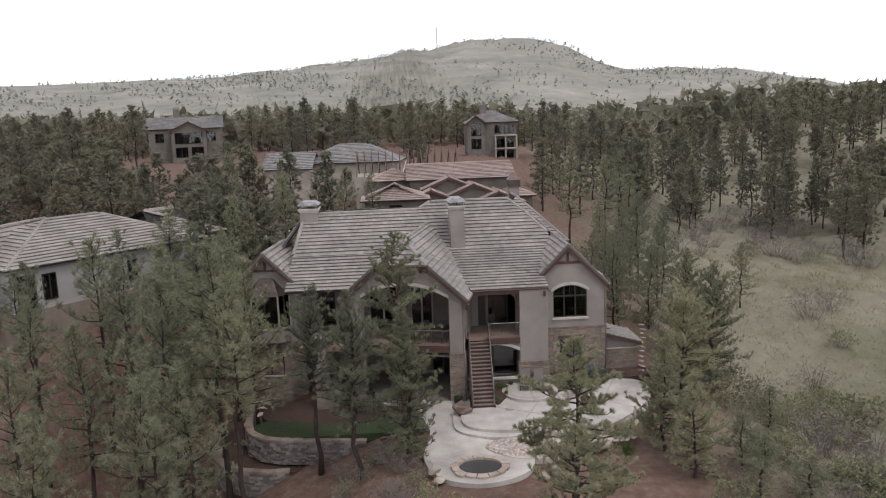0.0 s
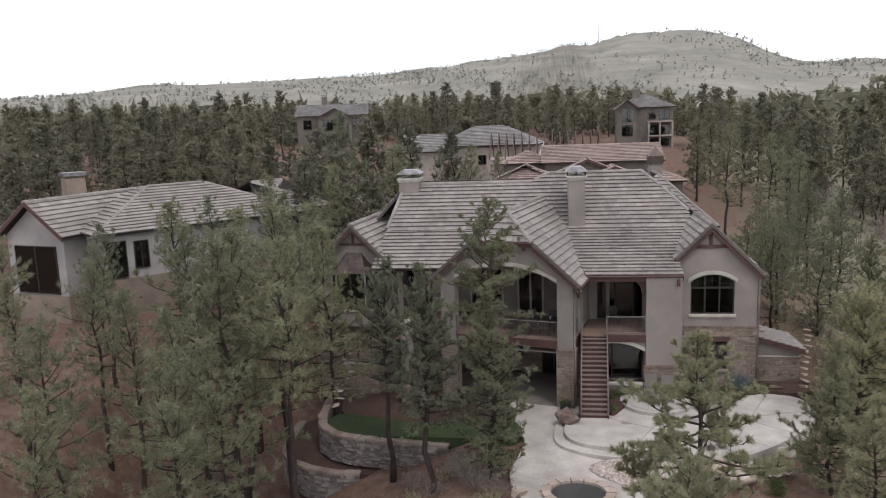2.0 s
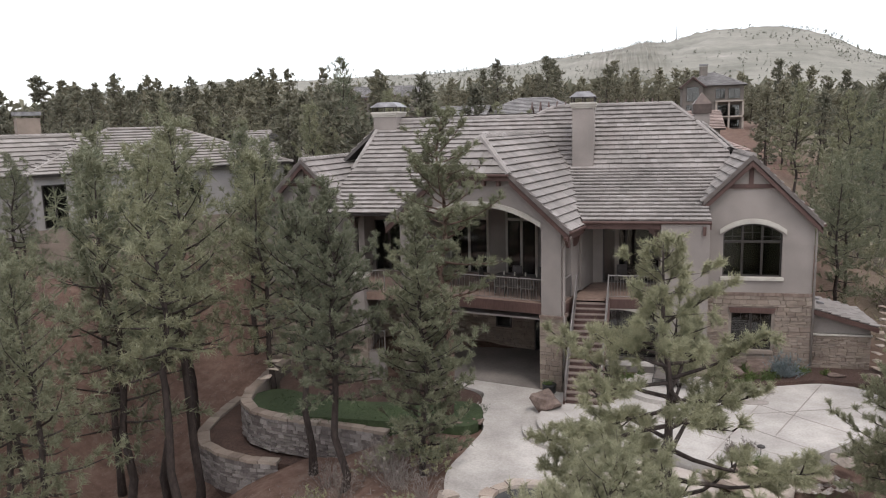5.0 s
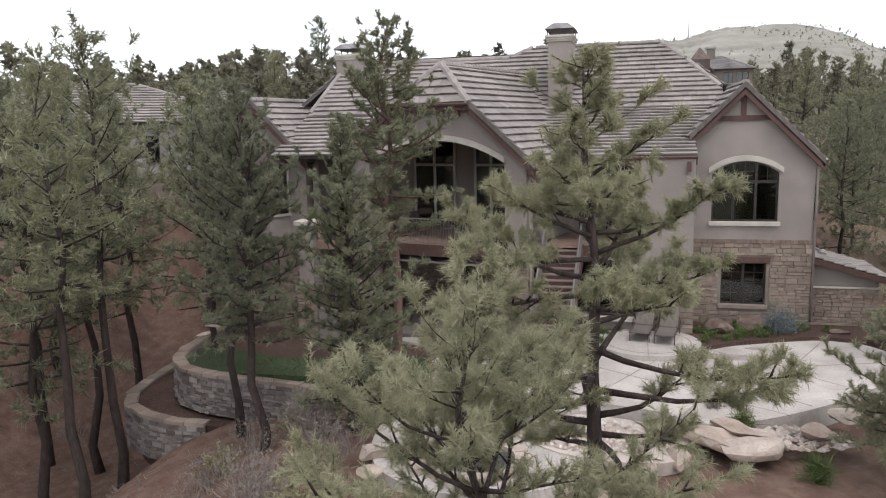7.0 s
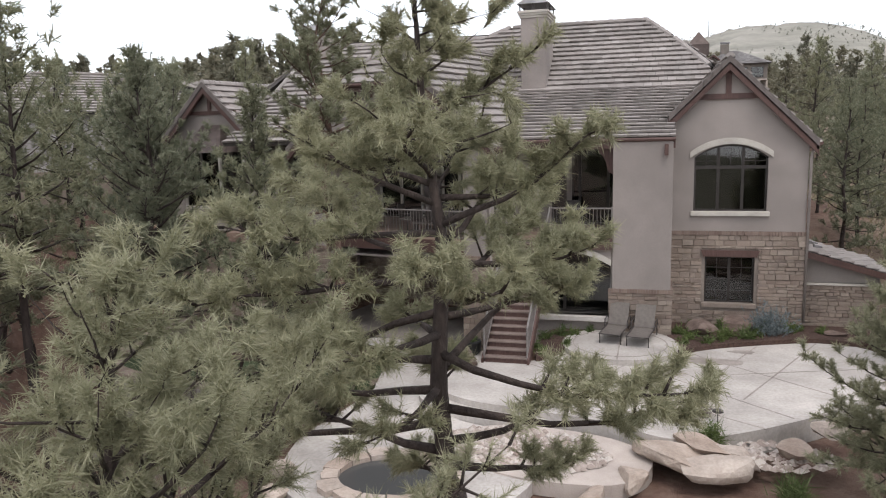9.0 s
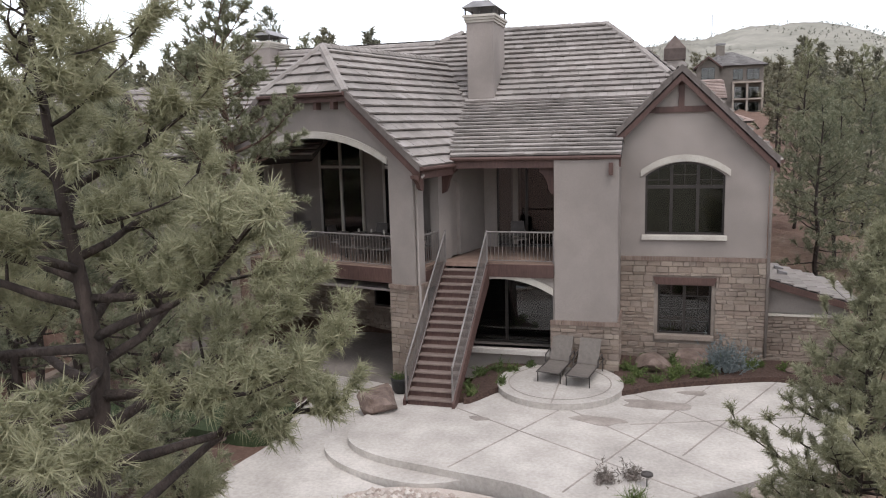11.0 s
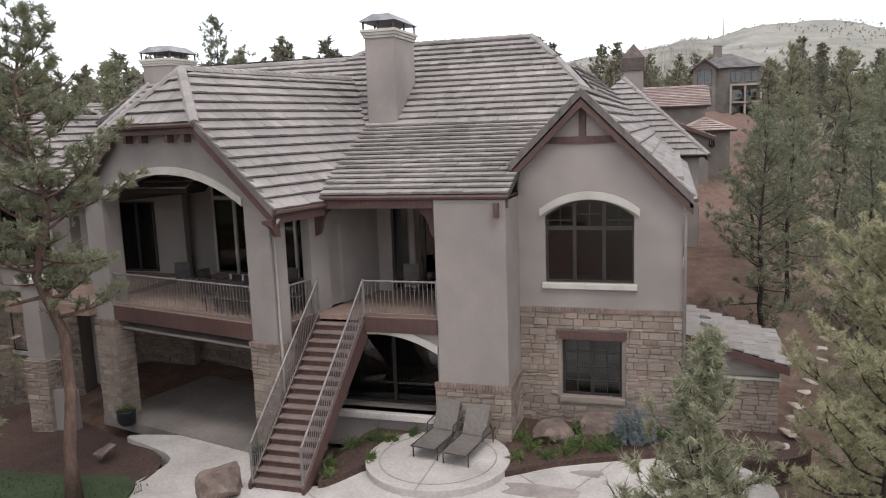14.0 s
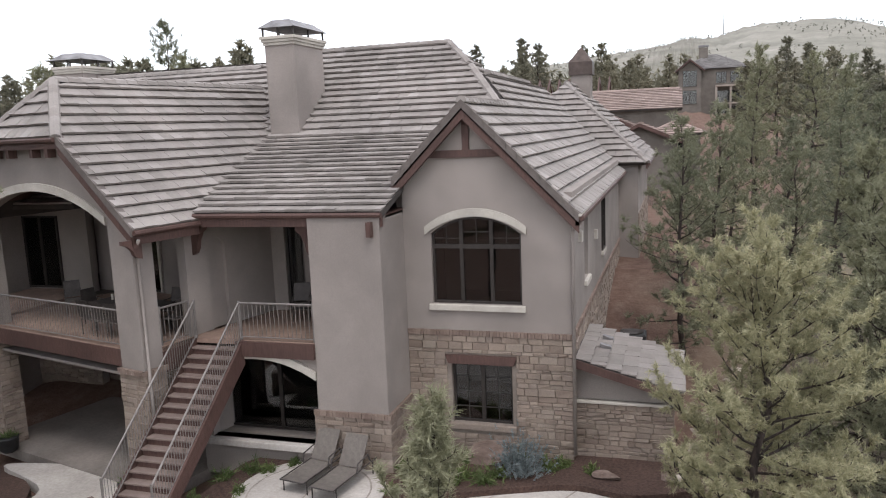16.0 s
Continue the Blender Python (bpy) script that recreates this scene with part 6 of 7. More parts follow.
# ---- other houses ----
def block_house(name, label, x, y, zg, ang, w, d, eave, pitch, tile, wall, hip=True, ridge_x=True, wins=(), over=0.5, parent=None, chim=None, stone=None):
    """A house block: walls, roof slopes, windows on its front. x, y: middle of its front; d: depth; eave: height over zg."""
    ca, sa = math.cos(radians(ang)), math.sin(radians(ang))

    def pl(u, v, z):
        return (x + u * ca - v * sa, y + u * sa + v * ca, zg + z)
    h = parent or thing(name, label, "house")
    hw = w / 2
    Mesh(pl).box(-hw, hw, 0, d, -2.5, eave).part("wall", wall, h)
    if stone:
        Mesh(pl).box(-hw - 0.04, hw + 0.04, -0.05, d, -2.5, stone).part("stone_base", STONE, h)
    o = over
    a, b, f, r = -hw - o, hw + o, -o, d + o
    if ridge_x:
        run = (d + 2 * o) / 2
        top = eave + run * pitch
        m = d / 2
        i = run if hip else 0
        quads_ = [[(a, f, eave), (b, f, eave), (b - i, m, top), (a + i, m, top)], [(b, r, eave), (a, r, eave), (a + i, m, top), (b - i, m, top)]]
        ends = [[(b, f, eave), (b, r, eave), (b - i, m, top)], [(a, r, eave), (a, f, eave), (a + i, m, top)]]
        caps = [((a + i, m, top), (b - i, m, top))] + ([((a, f, eave), (a + i, m, top)), ((b, f, eave), (b - i, m, top))] if hip else [])
    else:
        run = hw + o
        top = eave + run * pitch
        i = run if hip else 0
        quads_ = [[(b, f, eave), (b, r, eave), (0, r - i, top), (0, f + i, top)], [(a, r, eave), (a, f, eave), (0, f + i, top), (0, r - i, top)]]
        ends = [[(a, f, eave), (b, f, eave), (0, f + i, top)], [(b, r, eave), (a, r, eave), (0, r - i, top)]]
        caps = [((0, f + i, top), (0, r - i, top))] + ([((a, f, eave), (0, f + i, top)), ((b, f, eave), (0, f + i, top))] if hip else [])
    for q in quads_ + (ends if hip else []):
        roof_plane([pl(*p) for p in q], h, course=0.45, width=0.6, mat=tile, mat_one=tile)
    if not hip:
        if ridge_x:
            for e in (-hw, hw):
                Mesh(pl).prism([(e, 0, eave), (e, d, eave), (e, d / 2, top - 0.35)], (0.1 if e < 0 else -0.1, 0, 0)).part("gable", wall, h)
        else:
            for e in (0, d):
                Mesh(pl).prism([(-hw, e, eave), (hw, e, eave), (0, e, top - 0.35)], (0, 0.1 if e == 0 else -0.1, 0)).part("gable", wall, h)
            for s in (a, b):
                Mesh(pl).prism([(s, f - 0.03, eave - 0.3), (s, f - 0.03, eave), (0, f - 0.03, top), (0, f - 0.03, top - 0.3)], (0, 0.08, 0)).part("barge_board", FASCIA, h)
    for p, q in caps:
        ridge_caps(pl(*p), pl(*q), h, mat=tile, r=0.18)
    for u0, u1, z0, z1 in wins:
        window(lambda u, v, z: pl(u, v, z), u0, u1, z0, z1, h, cols=2 if u1 - u0 > 0.9 else 1, sill=False, deep=-0.06)
    if chim:
        u, v, zt = chim
        Mesh(pl).block(u - 0.7, u + 0.7, v - 0.6, v + 0.6, eave - 1, zt, 0.02).part("chimney", STONE if stone else wall, h)
        Mesh(pl).box(u - 0.8, u + 0.8, v - 0.7, v + 0.7, zt + 0.15, zt + 0.4).part("chimney_hood", CAPMETAL, h)
    return h


PALE_STUCCO = varied("pale_grey_stucco", (0.3, 0.28, 0.265), (0.36, 0.335, 0.32), 0.8, 0.3, 0.92)
TAN_STUCCO = varied("tan_stucco", (0.3, 0.255, 0.215), (0.37, 0.32, 0.275), 0.8, 0.3, 0.92)
DARK_STUCCO = varied("brown_grey_stucco", (0.13, 0.112, 0.097), (0.18, 0.158, 0.138), 0.8, 0.3, 0.92)
SLATE = varied("grey_shingle_roof", (0.17, 0.16, 0.155), (0.24, 0.225, 0.215), 1, 0.2, 0.9, pick='island', picks=[(0, (0.15, 0.14, 0.135)), (1, (0.26, 0.245, 0.235))])

# neighbour beyond the slope: angled block, its long side to the camera
nb = block_house("neighbour_house", "grey stucco neighbour house with stone base and tiled hip roof", -25.4, 56.8, 3.3, 50, 15.5, 11, 5.0, 0.42, NB_TILE, PALE_STUCCO, hip=True, wins=((-7.4, -6.1, 1.9, 4.4), (-5.6, -4.6, 2.4, 4.3), (1.0, 1.8, 2.6, 4.2)), stone=1.8, chim=(-6.5, 8.5, 8.4))
block_house("neighbour_house", "", -35.6, 51.6, 3.2, -14, 5.2, 11, 5.0, 0.75, NB_TILE, PALE_STUCCO, hip=False, ridge_x=False, wins=((-1.9, 1.9, 1.0, 4.3),), stone=0.9, parent=nb)
block_house("neighbour_house", "", -21.6, 64.6, 3.4, 50, 6, 9, 4.9, 0.42, NB_TILE, PALE_STUCCO, hip=True, parent=nb)
# clay-tiled house under construction
ct = block_house("clay_roof_house", "low tan house with pinkish clay tile roofs, partly built", 5.5, 101, 5.2, 0, 14, 9, 4.2, 0.38, ORANGE_TILE, DARK_STUCCO, hip=False)
for x, y, w, d, e, hp in ((3.6, 98.2, 6.5, 4, 3.3, False), (6.6, 96.0, 6.5, 5, 2.5, False), (9.6, 94.0, 6.0, 5, 1.7, False), (-3.6, 90.5, 7.5, 6, 2.9, True), (-3.8, 103, 6.0, 6, 4.3, True), (12.4, 96.5, 4.0, 6, 2.2, True), (1.0, 95.0, 5.5, 5, 2.2, False)):
    block_house("clay_roof_house", "", x, y, 5.0, 0, w, d, e, 0.42, ORANGE_TILE, DARK_STUCCO, hip=hp, ridge_x=False, parent=ct, wins=((-0.8, 0.8, 0.8, e - 0.6),) if e > 2 else ())
frame_t = thing("roof_frame", "bare timber roof frame of a house being built", "roof frame")
for i in range(15):
    x = -9 + i * 1.05
    m = Mesh()
    for s in (-1, 1):
        m.prism([(x, 112 + s * 4.2, 9.6), (x, 112 + s * 4.2, 9.9), (x, 112, 13.1), (x, 112, 12.7)], (0.14, 0, 0))
    m.part("rafter", FASCIA, frame_t)
Mesh().box(-9.2, 6.0, 108, 116, 5.0, 9.6).part("wall", TAN_STUCCO, frame_t)
Mesh().prism([(-2.4, 108.2, 10.0), (-2.25, 108.2, 10.0), (-1.55, 110.5, 11.8), (-1.7, 110.5, 11.8)], (0, -0.1, 0)).part("sheeting", TRIM, frame_t, "white sheeting")
gh = block_house("grey_roof_house", "tan house with broad grey shingle roofs among pines", -10.5, 119, 7.2, -6, 15, 10, 4.0, 0.5, SLATE, TAN_STUCCO, hip=True, wins=((-1.0, 0.2, 1.2, 2.6),))
block_house("grey_roof_house", "", -20.0, 117, 7.2, -6, 7, 7, 3.4, 0.6, SLATE, TAN_STUCCO, hip=False, ridge_x=True, parent=gh, wins=((-1.5, -0.5, 1.2, 2.4),))
dh = block_house("tall_house", "tall three-storey house with grey hip roof and balconies", 18.3, 164, 8.6, 0, 10.5, 9, 7.8, 0.5, SLATE, DARK_STUCCO, hip=True, wins=((-4.8, -2.6, 5.2, 7.4), (-4.8, -2.6, 2.4, 4.4), (-4.8, -2.6, 0.2, 1.6), (0.4, 2.0, 5.4, 7.2), (2.6, 4.6, 5.4, 7.2), (0.4, 4.6, 2.2, 4.2), (0.4, 4.6, 0.1, 1.6)), chim=(-1.5, 4, 11.5))
block_house("tall_house", "", 14.6, 163, 8.6, 0, 3.6, 3, 7.6, 0.8, SLATE, DARK_STUCCO, hip=False, ridge_x=False, parent=dh, wins=((-1.1, 1.1, 5.0, 7.6), (-1.1, 1.1, 2.2, 4.4)))
for z in (2.0, 4.8):
    Mesh().box(18.6, 23.3, 162.2, 164, 8.6 + z, 8.6 + z + 0.25).part("balcony", TAN_STUCCO, dh, "pale balcony slab")
    for u in (18.2, 20.4, 22.8):
        Mesh().box(u + 0.35, u + 0.65, 162.3, 162.6, 8.6 + z - 2.5 if z > 3 else 7.8, 8.6 + z).part("balcony_post", TAN_STUCCO, dh)
fh = block_house("hillside_house", "large brown gabled house on a wooded rise", -53.5, 188, 10.0, 12, 17, 11, 7.4, 0.45, SLATE, DARK_STUCCO, hip=False, wins=((-7, -5, 4.2, 6.4), (5, 7, 4.2, 6.4)), chim=(-2, 6, 12.2))
block_house("hillside_house", "", -52, 185, 10.0, 12, 8, 4, 6.8, 0.5, SLATE, DARK_STUCCO, hip=False, ridge_x=False, parent=fh, wins=((-3.2, 3.2, 3.8, 6.4), (-3.2, -0.4, 0.6, 3.0), (0.4, 3.2, 0.6, 3.0)))
# pale drives beyond the slope
slab("driveway", curve([(-31, 92), (-27, 104), (-25, 118), (-28, 121), (-33, 108), (-36, 95)], 4), 2.0, 4.9, CONCRETE, "pale concrete driveway between pines", "driveway")
slab("driveway", curve([(-22, 96), (-9, 97), (-5, 92), (-14, 88), (-24, 90)], 4), 2.0, 4.1, CONCRETE, "pale bare building plot beside the clay-tiled house", "driveway")
mast = thing("radio_mast", "thin radio mast on the flat-topped hill", "mast")
mz = gz1(92, 1500)
Mesh().tube([(92, 1500, mz - 10), (92, 1500, mz + 46)], [1.1, 0.6], 5).part("mast_pole", CAPMETAL, mast)


# ---- scrub, shrubs and garden plants ----
def bush_meshes(seed, r, h, n, leaf, kleaf, width, mat, twigs=True):
    """A loose bush: thin stems that fan out, with small leaves toward their ends."""
    rs = np.random.RandomState(seed)
    m, cs, ds = Mesh(), [], []
    for i in range(n):
        a, s = rs.uniform(0, 6.283), math.sqrt(rs.random_sample())
        e = np.array([r * s * math.cos(a), r * s * math.sin(a), h * rs.uniform(0.55, 1.05) * (1 - 0.45 * s * s)])
        b = e * np.array([0.25, 0.25, 0]) + rs.normal(size=3) * np.array([0.08, 0.08, 0]) * r
        md = (b + e) / 2 + rs.normal(size=3) * 0.06 * r
        m.tube([tuple(b - np.array([0, 0, 0.1])), tuple(md), tuple(e)], [0.014, 0.01, 0.004], 3)
        d = unit(e - md)
        for t in (0.55, 0.8, 1.0):
            cs.append(md + (e - md) * t + rs.normal(size=3) * 0.07 * r), ds.append(unit(d + rs.normal(size=3) * 0.5))
    crown = tri_mesh("foliage", tufts(np.array(cs), np.array(ds), kleaf, leaf, width, rs, 1.1), mat)
    return m.data("branch", TWIG), crown


def bush(meshes, at, label, name="shrub", group="shrubs"):
    t = thing(name, label, "shrub", group, at)
    for nm, me in (("branch", meshes[0]), ("foliage", meshes[1])):
        new(nm, me).parent = t
    return t


olive = [bush_meshes(80 + i, 1.5, 1.9, 40, 0.2, 7, 0.09, LEAF) for i in range(3)]
bare = [bush_meshes(90 + i, 1.8, 2.6, 52, 0.2, 3, 0.045, TWIG) for i in range(2)]
fresh = [bush_meshes(95, 1.3, 2.2, 110, 0.16, 7, 0.07, GREENLEAF)]
RS = random.Random(5)
spots = []
for _ in range(92):
    y = RS.uniform(28, 66)
    x = RS.uniform(15.5, 19 + (y - 20) * 0.42)
    if 52 < y and x > 24 and RS.random() < 0.8:
        continue
    spots.append((x, y, 'o' if RS.random() < 0.78 else 'b', RS.uniform(0.7, 1.25)))
for _ in range(58):
    y = RS.uniform(92, 130)
    x = 22 + (y - 78) * 0.55 + RS.uniform(-10, 30)
    spots.append((x, y, 'b' if RS.random() < 0.75 else 'o', RS.uniform(0.9, 1.9)))
for _ in range(60):
    spots.append((RS.uniform(10.0, 24.0), RS.uniform(14, 34), 'o' if RS.random() < 0.85 else 'b', RS.uniform(0.5, 1.0)))
for _ in range(32):
    x, y = RS.uniform(-40, -14), RS.uniform(24, 80)
    spots.append((x, y, 'b' if RS.random() < 0.5 else 'o', RS.uniform(0.35, 0.8)))
for _ in range(30):
    x, y = RS.uniform(-70, 20), RS.uniform(76, 125)
    spots.append((x, y, 'b' if RS.random() < 0.6 else 'o', RS.uniform(0.5, 1.1)))
for _ in range(22):
    spots.append((RS.uniform(-7.5, -3.0), RS.uniform(30.5, 37.0), 'b' if RS.random() < 0.55 else 'o', RS.uniform(0.35, 0.65)))
spots += [(-1.6, 29.6, 'o', 0.8), (-2.8, 30.6, 'o', 0.7), (-0.2, 29.4, 'b', 0.7), (-4.2, 31.2, 'b', 0.6), (5.6, 31.5, 'o', 0.6), (34, 63, 'b', 1.4), (37.5, 66, 'b', 1.2), (-20, 84, 'f', 1.6), (-23, 87, 'f', 1.2), (23, 92, 'o', 1.4), (12.5, 30.5, 'b', 0.7), (14.2, 33.2, 'o', 0.7)]
for x, y, k, s in spots:
    if not clear_of_houses(x, y) and k != 'b' and k != 'o':
        continue
    if (-12 < x < 14 and 38 < y < 74) or (-40 < x < -20 and 50 < y < 76) or (-26 < x < 16 and 90 < y < 126):
        continue
    src = {'o': olive[RS.randrange(3)], 'b': bare[RS.randrange(2)], 'f': fresh[0]}[k]
    lab = {'o': "loose olive-green scrub bush on the slope", 'b': "bare grey-brown thicket bush on the slope", 'f': "fresh green leafy bush beside the drive"}[k]
    bush(src, pose(x, y, gz1(x, y) - 0.05, 0, 0, RS.uniform(0, 360)) @ Matrix.Diagonal((s, s, s * RS.uniform(0.8, 1.1), 1)), lab)


def tuft_plant(x, y, z, r, n, length, width, mat, label, name="garden_plant", seed=0, up=0.6):
    rs = np.random.RandomState(seed)
    c = np.zeros((n, 3))
    c[:, :2] = rs.normal(size=(n, 2)) * r * 0.4
    c[:, 2] = np.abs(rs.normal(size=n)) * r * 0.5
    d = unit(c + np.array([0, 0, up * r]) + 1e-4)
    ob = new(name, tri_mesh(name, tufts(c, d, 9, length, width, rs, 0.8), mat))
    ob.matrix_world = pose(x, y, z)
    return tagged(ob, label, "plant", "garden plants")


for k, (x, y, r) in enumerate(((1.98, 43.9, 0.3), (2.45, 44.4, 0.32), (1.95, 42.8, 0.22), (2.75, 43.3, 0.24), (2.9, 44.5, 0.26), (2.1, 42.2, 0.2), (3.3, 45.0, 0.22), (6.25, 44.1, 0.22), (6.5, 44.75, 0.28), (7.0, 44.35, 0.26), (7.45, 44.75, 0.36), (7.7, 45.3, 0.3),
                            (8.15, 45.1, 0.36), (8.5, 45.4, 0.3), (7.5, 46.1, 0.26), (6.2, 45.3, 0.3), (9.6, 46.0, 0.28), (9.9, 46.3, 0.24), (6.6, 46.3, 0.22), (8.9, 46.4, 0.24), (10.6, 46.1, 0.2))):
    tuft_plant(x, y, 0.15, r * 0.9, 34, r * 0.75, 0.03, GREENLEAF, "small green perennial in the mulch bed", seed=300 + k, up=0.9)
tuft_plant(8.95, 45.75, 0.25, 0.72, 520, 0.11, 0.022, SPRUCE, "low blue-grey spruce in the mulch bed", "dwarf_spruce", 401, 0.9)
tuft_plant(6.02, 38.15, 0.0, 0.3, 90, 0.12, 0.02, TWIG, "rounded purplish shrub at the patio edge", "round_shrub", 402, 0.9)
tuft_plant(6.55, 38.45, 0.0, 0.28, 90, 0.12, 0.02, TWIG, "rounded purplish shrub at the patio edge", "round_shrub", 403, 0.9)
tuft_plant(6.65, 37.2, -0.05, 0.25, 60, 0.42, 0.02, GREENLEAF, "clump of green ornamental grass", "grass_clump", 404, 2.0)
tuft_plant(8.1, 35.3, -0.4, 0.35, 60, 0.5, 0.02, GREENLEAF, "clump of green ornamental grass", "grass_clump", 405, 2.0)
# blades over the lawn and litter clumps on the slope
rs = np.random.RandomState(77)
n = 9000
gxx, gyy = rs.uniform(-12.0, -2.4, n), rs.uniform(38.6, 45.6, n)
inside = (gyy > 39.9 + np.clip((-9 - gxx) * 0.4, 0, 3)) & (gyy < 41.6 + np.clip((-7 - gxx) * 0.4, 0, 2))
c = np.stack([gxx, gyy, -0.26 + (gxx + 3) * 0.07], -1)[inside]
d = np.tile(np.array([[0, 0, 1.0]]), (len(c), 1))
tagged(new("grass_blades", tri_mesh("grass_blades", tufts(c, d, 3, 0.09, 0.02, rs, 0.5), LAWN_BLADE)), "short green lawn blades behind the stone wall", "grass", kind="stuff")
n = 22000
gxx, gyy = rs.uniform(14, 60, n), rs.uniform(24, 100, n)
zc = ground_z(gxx, gyy)
c = np.stack([gxx, gyy, zc], -1)
d = np.tile(np.array([[0, 0, 1.0]]), (n, 1))
tagged(new("meadow_grass", tri_mesh("meadow_grass", tufts(c, d, 4, 0.4, 0.05, rs, 0.6), DRYGRASS)), "pale dry grass tufts across the meadow", "grass", kind="stuff")
n = 18000
gxx, gyy = rs.uniform(-40, 1, n), rs.uniform(14, 80, n)
c = np.stack([gxx, gyy, ground_z(gxx, gyy)], -1)
c = c[~((gxx > -15.8) & (gyy > 37.5) & (gyy < 62)) & ~((gxx > -3.2) & (gyy > 31))]
d = np.tile(np.array([[0, 0, 1.0]]), (len(c), 1))
tagged(new("litter_grass", tri_mesh("litter_grass", tufts(c, d, 3, 0.3, 0.03, rs, 0.9), TWIG)), "dry grass and twigs on the wooded slope", "grass", kind="stuff")


# ---- furniture and fittings ----
def lounger(at, label):
    t = thing("sun_lounger", label, "lounger", "sun loungers", at)
    L, W = 1.95, 0.66
    fr = Mesh()
    for x in (-W / 2, W / 2):
        fr.tube([(x, 0, 0.33), (x, 1.2, 0.33), (x, 1.95, 0.33)], 0.018, 6)
    fr.tube([(-W / 2, 0, 0.33), (W / 2, 0, 0.33)], 0.018, 6)
    fr.weld().part("frame", IRON, t)
    for x in (-W / 2, W / 2):
        for y in (0.12, 1.7):
            Mesh().tube([(x, y, 0.0), (x, y, 0.33)], 0.017, 6).part("leg", IRON, t)
        Mesh().tube([(x * 1.1, 0.95, 0.33), (x * 1.1, 1.0, 0.55), (x * 1.1, 1.45, 0.6), (x * 1.1, 1.55, 0.4)], 0.02, 6).part("armrest", IRON, t, "curved dark armrest")
    s = Mesh()
    ys = [0.02, 0.4, 0.8, 1.18]
    s.add([(sx, y, 0.335 - 0.02 * math.sin(i)) for i, y in enumerate(ys) for sx in (-W / 2 + 0.02, W / 2 - 0.02)] + [(sx, y, 0.32 - 0.02 * math.sin(i)) for i, y in enumerate(ys) for sx in (-W / 2 + 0.02, W / 2 - 0.02)],
          [(2 * i, 2 * i + 1, 2 * i + 3, 2 * i + 2) for i in range(3)] + [(8 + 2 * i + 2, 8 + 2 * i + 3, 8 + 2 * i + 1, 8 + 2 * i) for i in range(3)] + [(0, 8, 9, 1)])
    s.part("seat", SLING, t, "taupe woven sling")
    Mesh().prism([(-W / 2 + 0.02, 1.2, 0.34), (W / 2 - 0.02, 1.2, 0.34), (W / 2 - 0.02, 1.62, 1.0), (-W / 2 + 0.02, 1.62, 1.0)], (0, 0.018, -0.01)).part("backrest", SLING, t, "taupe woven sling back")
    return t


lg = lounger(pose(4.05, 43.5, 0.17, 0, 0, -9), "taupe sling sun lounger on the round pad")
copy_thing(lg, pose(4.88, 43.3, 0.17, 0, 0, -9))


def chair(at, label):
    t = thing("dining_chair", label, "chair", "porch chairs", at)
    Mesh().block(-0.24, 0.24, -0.24, 0.24, 0.42, 0.47, 0.02).part("seat", SLING, t)
    Mesh().prism([(-0.24, 0.23, 0.5), (0.24, 0.23, 0.5), (0.22, 0.32, 0.98), (-0.22, 0.32, 0.98)], (0, 0.03, 0)).part("backrest", IRON, t)
    for x in (-0.22, 0.22):
        for y in (-0.22, 0.22):
            Mesh().tube([(x, y, 0), (x, y, 0.43)], 0.016, 5).part("leg", IRON, t)
        Mesh().tube([(x, -0.2, 0.43), (x, -0.18, 0.66), (x, 0.26, 0.68)], 0.014, 5).part("armrest", IRON, t)
    return t


tx, ty, _ = mid(-2.7, 1.75, 0)
table = thing("dining_table", "long dark dining table on the porch deck", "table", "", pose(tx, ty, DECK, 0, 0, -14))
Mesh().block(-1.2, 1.2, -0.5, 0.5, 0.70, 0.75, 0.015).part("tabletop", IRON, table)
for x in (-1.05, 1.05):
    for y in (-0.4, 0.4):
        Mesh().block(x - 0.04, x + 0.04, y - 0.04, y + 0.04, 0, 0.7, 0.005).part("leg", IRON, table)
for i in range(4):
    cd = Mesh().tube([(0, 0, 0), (0, 0, 0.16)], 0.035, 8).part("candle", TRIM)
    cx, cy, cz = mid(-3.5 + i * 0.5, 1.75, DECK + 0.75)
    cd.matrix_world = pose(cx, cy, cz)
    tagged(cd, "short white candle on the porch table", "candle", "table candles")
first = None
for u, v, r in ((-3.3, 1.0, 180), (-2.7, 1.0, 180), (-2.1, 1.0, 180), (-3.3, 2.5, 0), (-2.1, 2.5, 0), (-4.3, 1.75, 90), (-1.15, 1.9, -90), (-6.0, 2.2, 60)):
    x, y, _ = mid(u, v, 0)
    m4 = pose(x, y, DECK, 0, 0, r - 14)
    first = chair(m4, "dark iron armchair with a taupe seat") if first is None else (copy_thing(first, m4) and first)
copy_thing(first, pose(2.6, 47.3, DECK, 0, 0, 20))


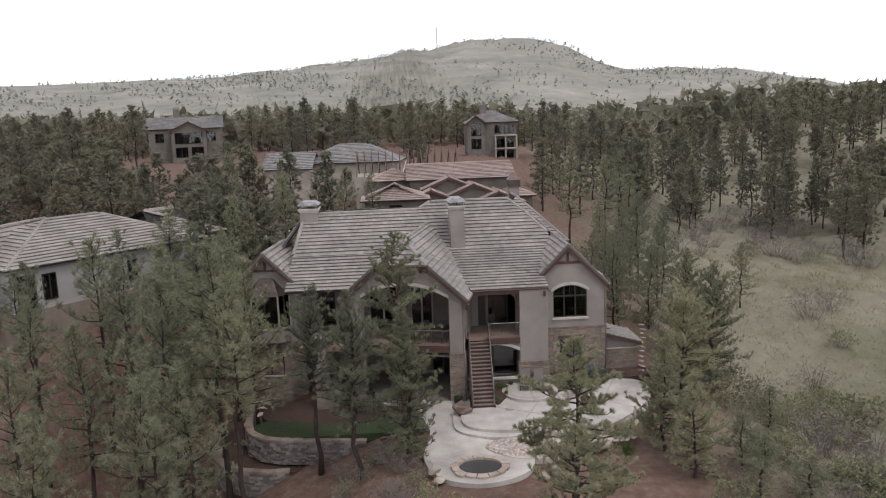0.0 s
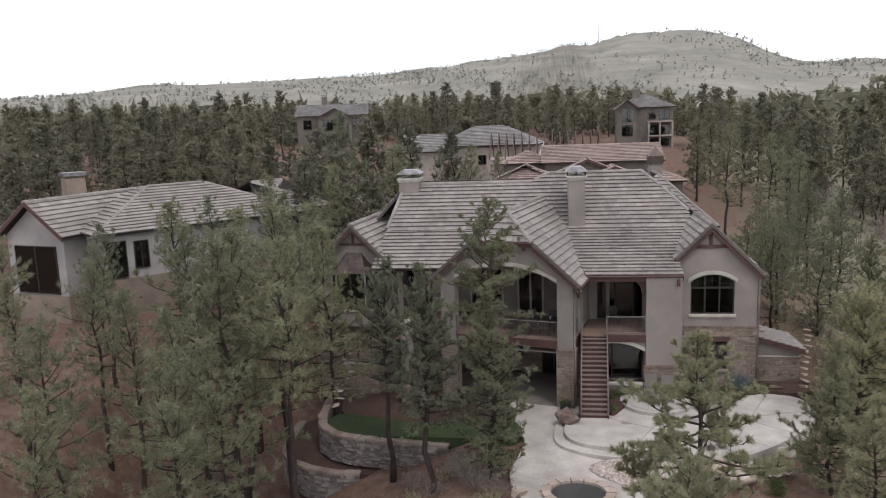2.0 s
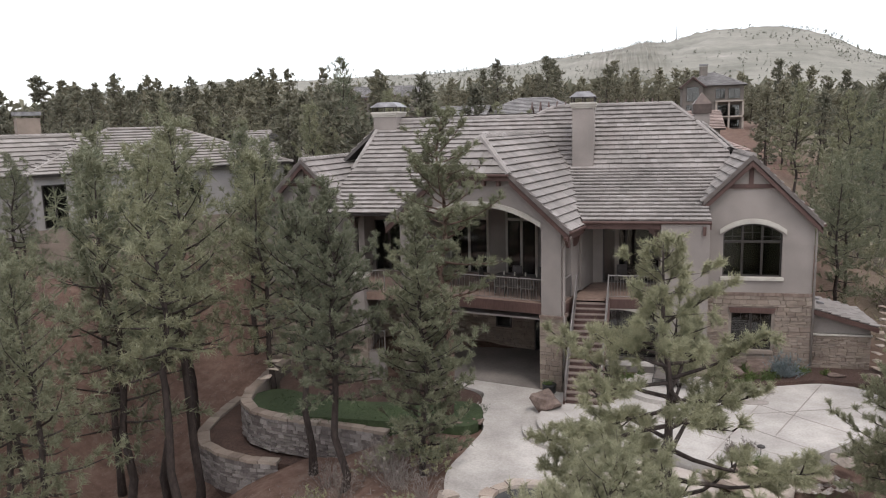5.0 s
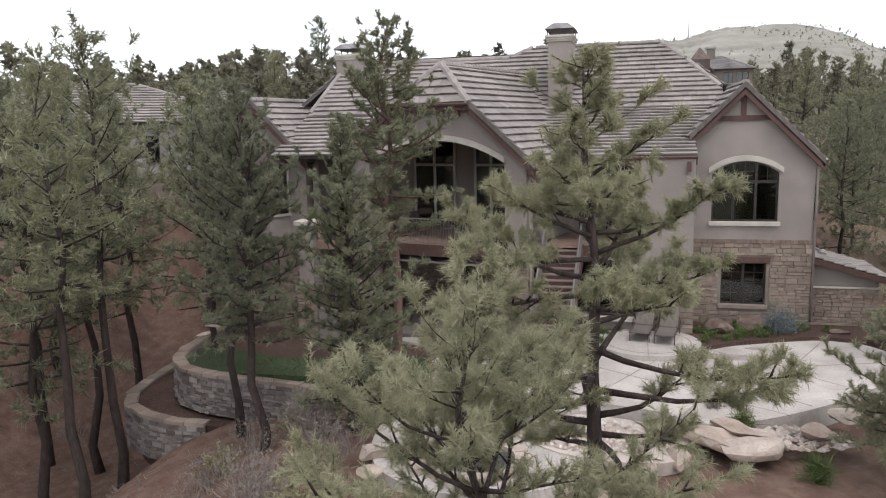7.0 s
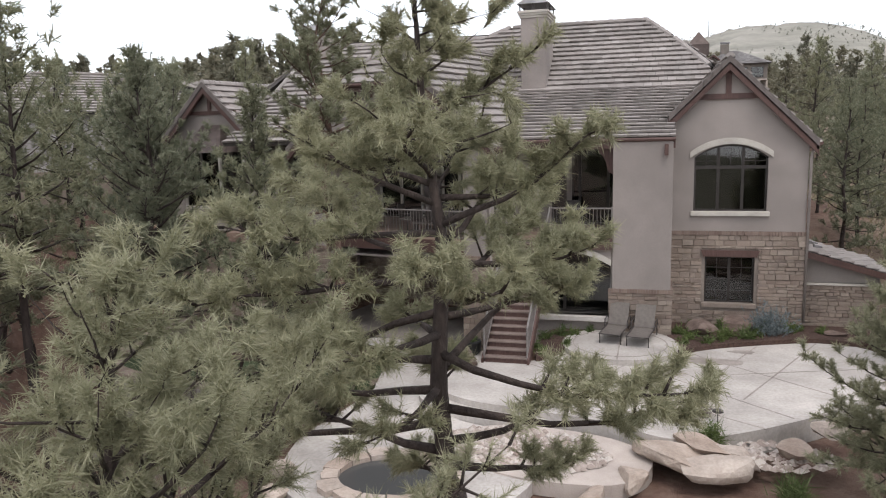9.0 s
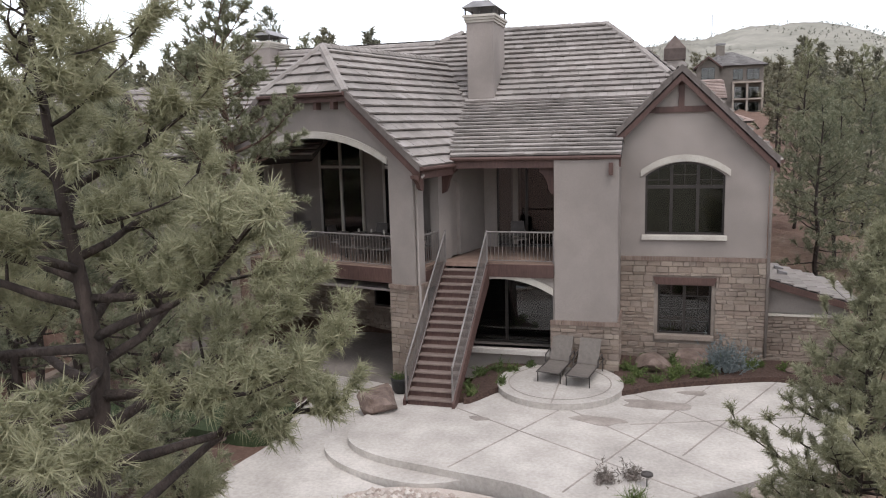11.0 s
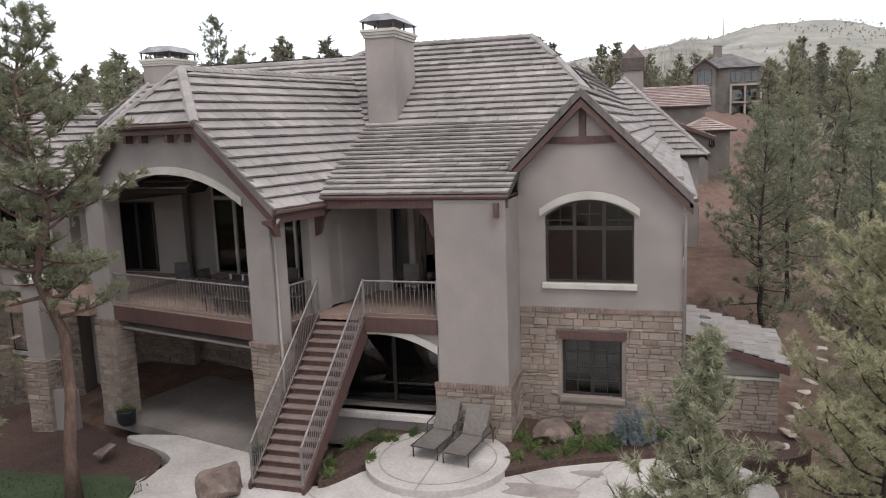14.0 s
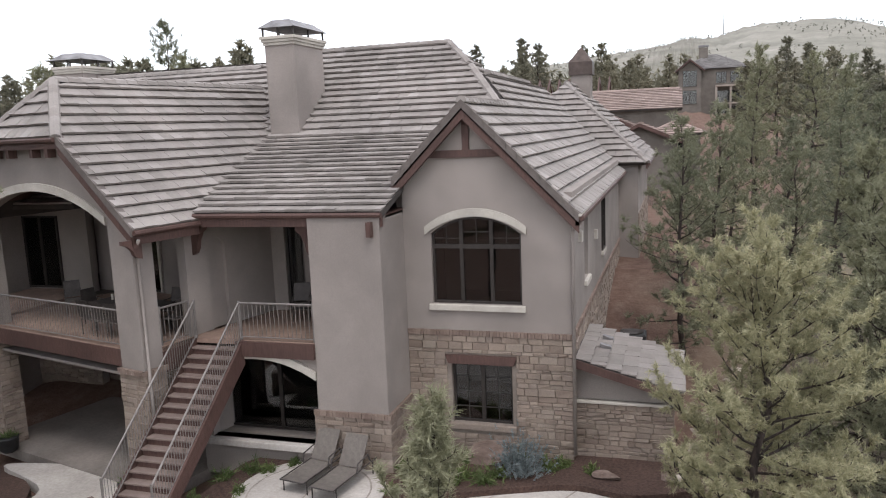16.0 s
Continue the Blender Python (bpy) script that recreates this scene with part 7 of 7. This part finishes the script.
def pot(x, y, z, label):
    t = thing("plant_pot", label, "plant pot", "porch pots", pose(x, y, z))
    prof = [(0.17, 0), (0.26, 0.1), (0.28, 0.4), (0.3, 0.44), (0.26, 0.46), (0.24, 0.42)]
    m = Mesh()
    n = 14
    m.add([(r * math.cos(6.2832 * i / n), r * math.sin(6.2832 * i / n), zz) for r, zz in prof for i in range(n)],
          [(j * n + i, j * n + (i + 1) % n, (j + 1) * n + (i + 1) % n, (j + 1) * n + i) for j in range(len(prof) - 1) for i in range(n)] + [tuple(range((len(prof) - 1) * n, len(prof) * n))])
    m.part("pot", PLASTIC, t, "glazed black pot", smooth=True)
    rs_ = np.random.RandomState(int(abs(x) * 10))
    cc = np.zeros((30, 3))
    cc[:, :2] = rs_.normal(size=(30, 2)) * 0.1
    cc[:, 2] = 0.46
    new("foliage", tri_mesh("foliage", tufts(cc, unit(cc + np.array([0, 0, 0.2])), 8, 0.22, 0.03, rs_, 0.8), GREENLEAF)).parent = t


pot(*mid(-6.55, 0.05, -0.315), "black glazed pot with a green plant by the stone post")
pot(*mid(-0.75, -0.25, -0.315), "black glazed pot with a green plant by the stone post")
ac = thing("air_conditioner", "dark grey air conditioner beside the house wall", "air conditioner", "", pose(11.15, 53.6, gz1(11.15, 53.6)))
Mesh().block(-0.42, 0.42, -0.42, 0.42, 0, 0.95, 0.04).part("casing", PLASTIC, ac)
Mesh().tube([(0, 0, 0.95), (0, 0, 0.98)], 0.34, 16).part("fan_guard", IRON, ac)
lamp = thing("path_light", "small dark mushroom path light at the patio edge", "path light", "", pose(6.85, 38.1, -0.1))
Mesh().tube([(0, 0, 0), (0, 0, 0.38)], 0.012, 6).part("stem", IRON, lamp)
Mesh().tube([(0, 0, 0.36), (0, 0, 0.4), (0, 0, 0.44)], [0.13, 0.12, 0.03], 12).part("shade", IRON, lamp)
for place_, u, z in ((plane_x(10.07), 48.4, 5.5), (plane_x(10.07), 52.3, 5.0)):
    Mesh(place_).block(u - 0.12, u + 0.12, -0.1, 0.02, z - 0.14, z + 0.14, 0.02).part("wall_vent", TRIM, house, "small wall vent")
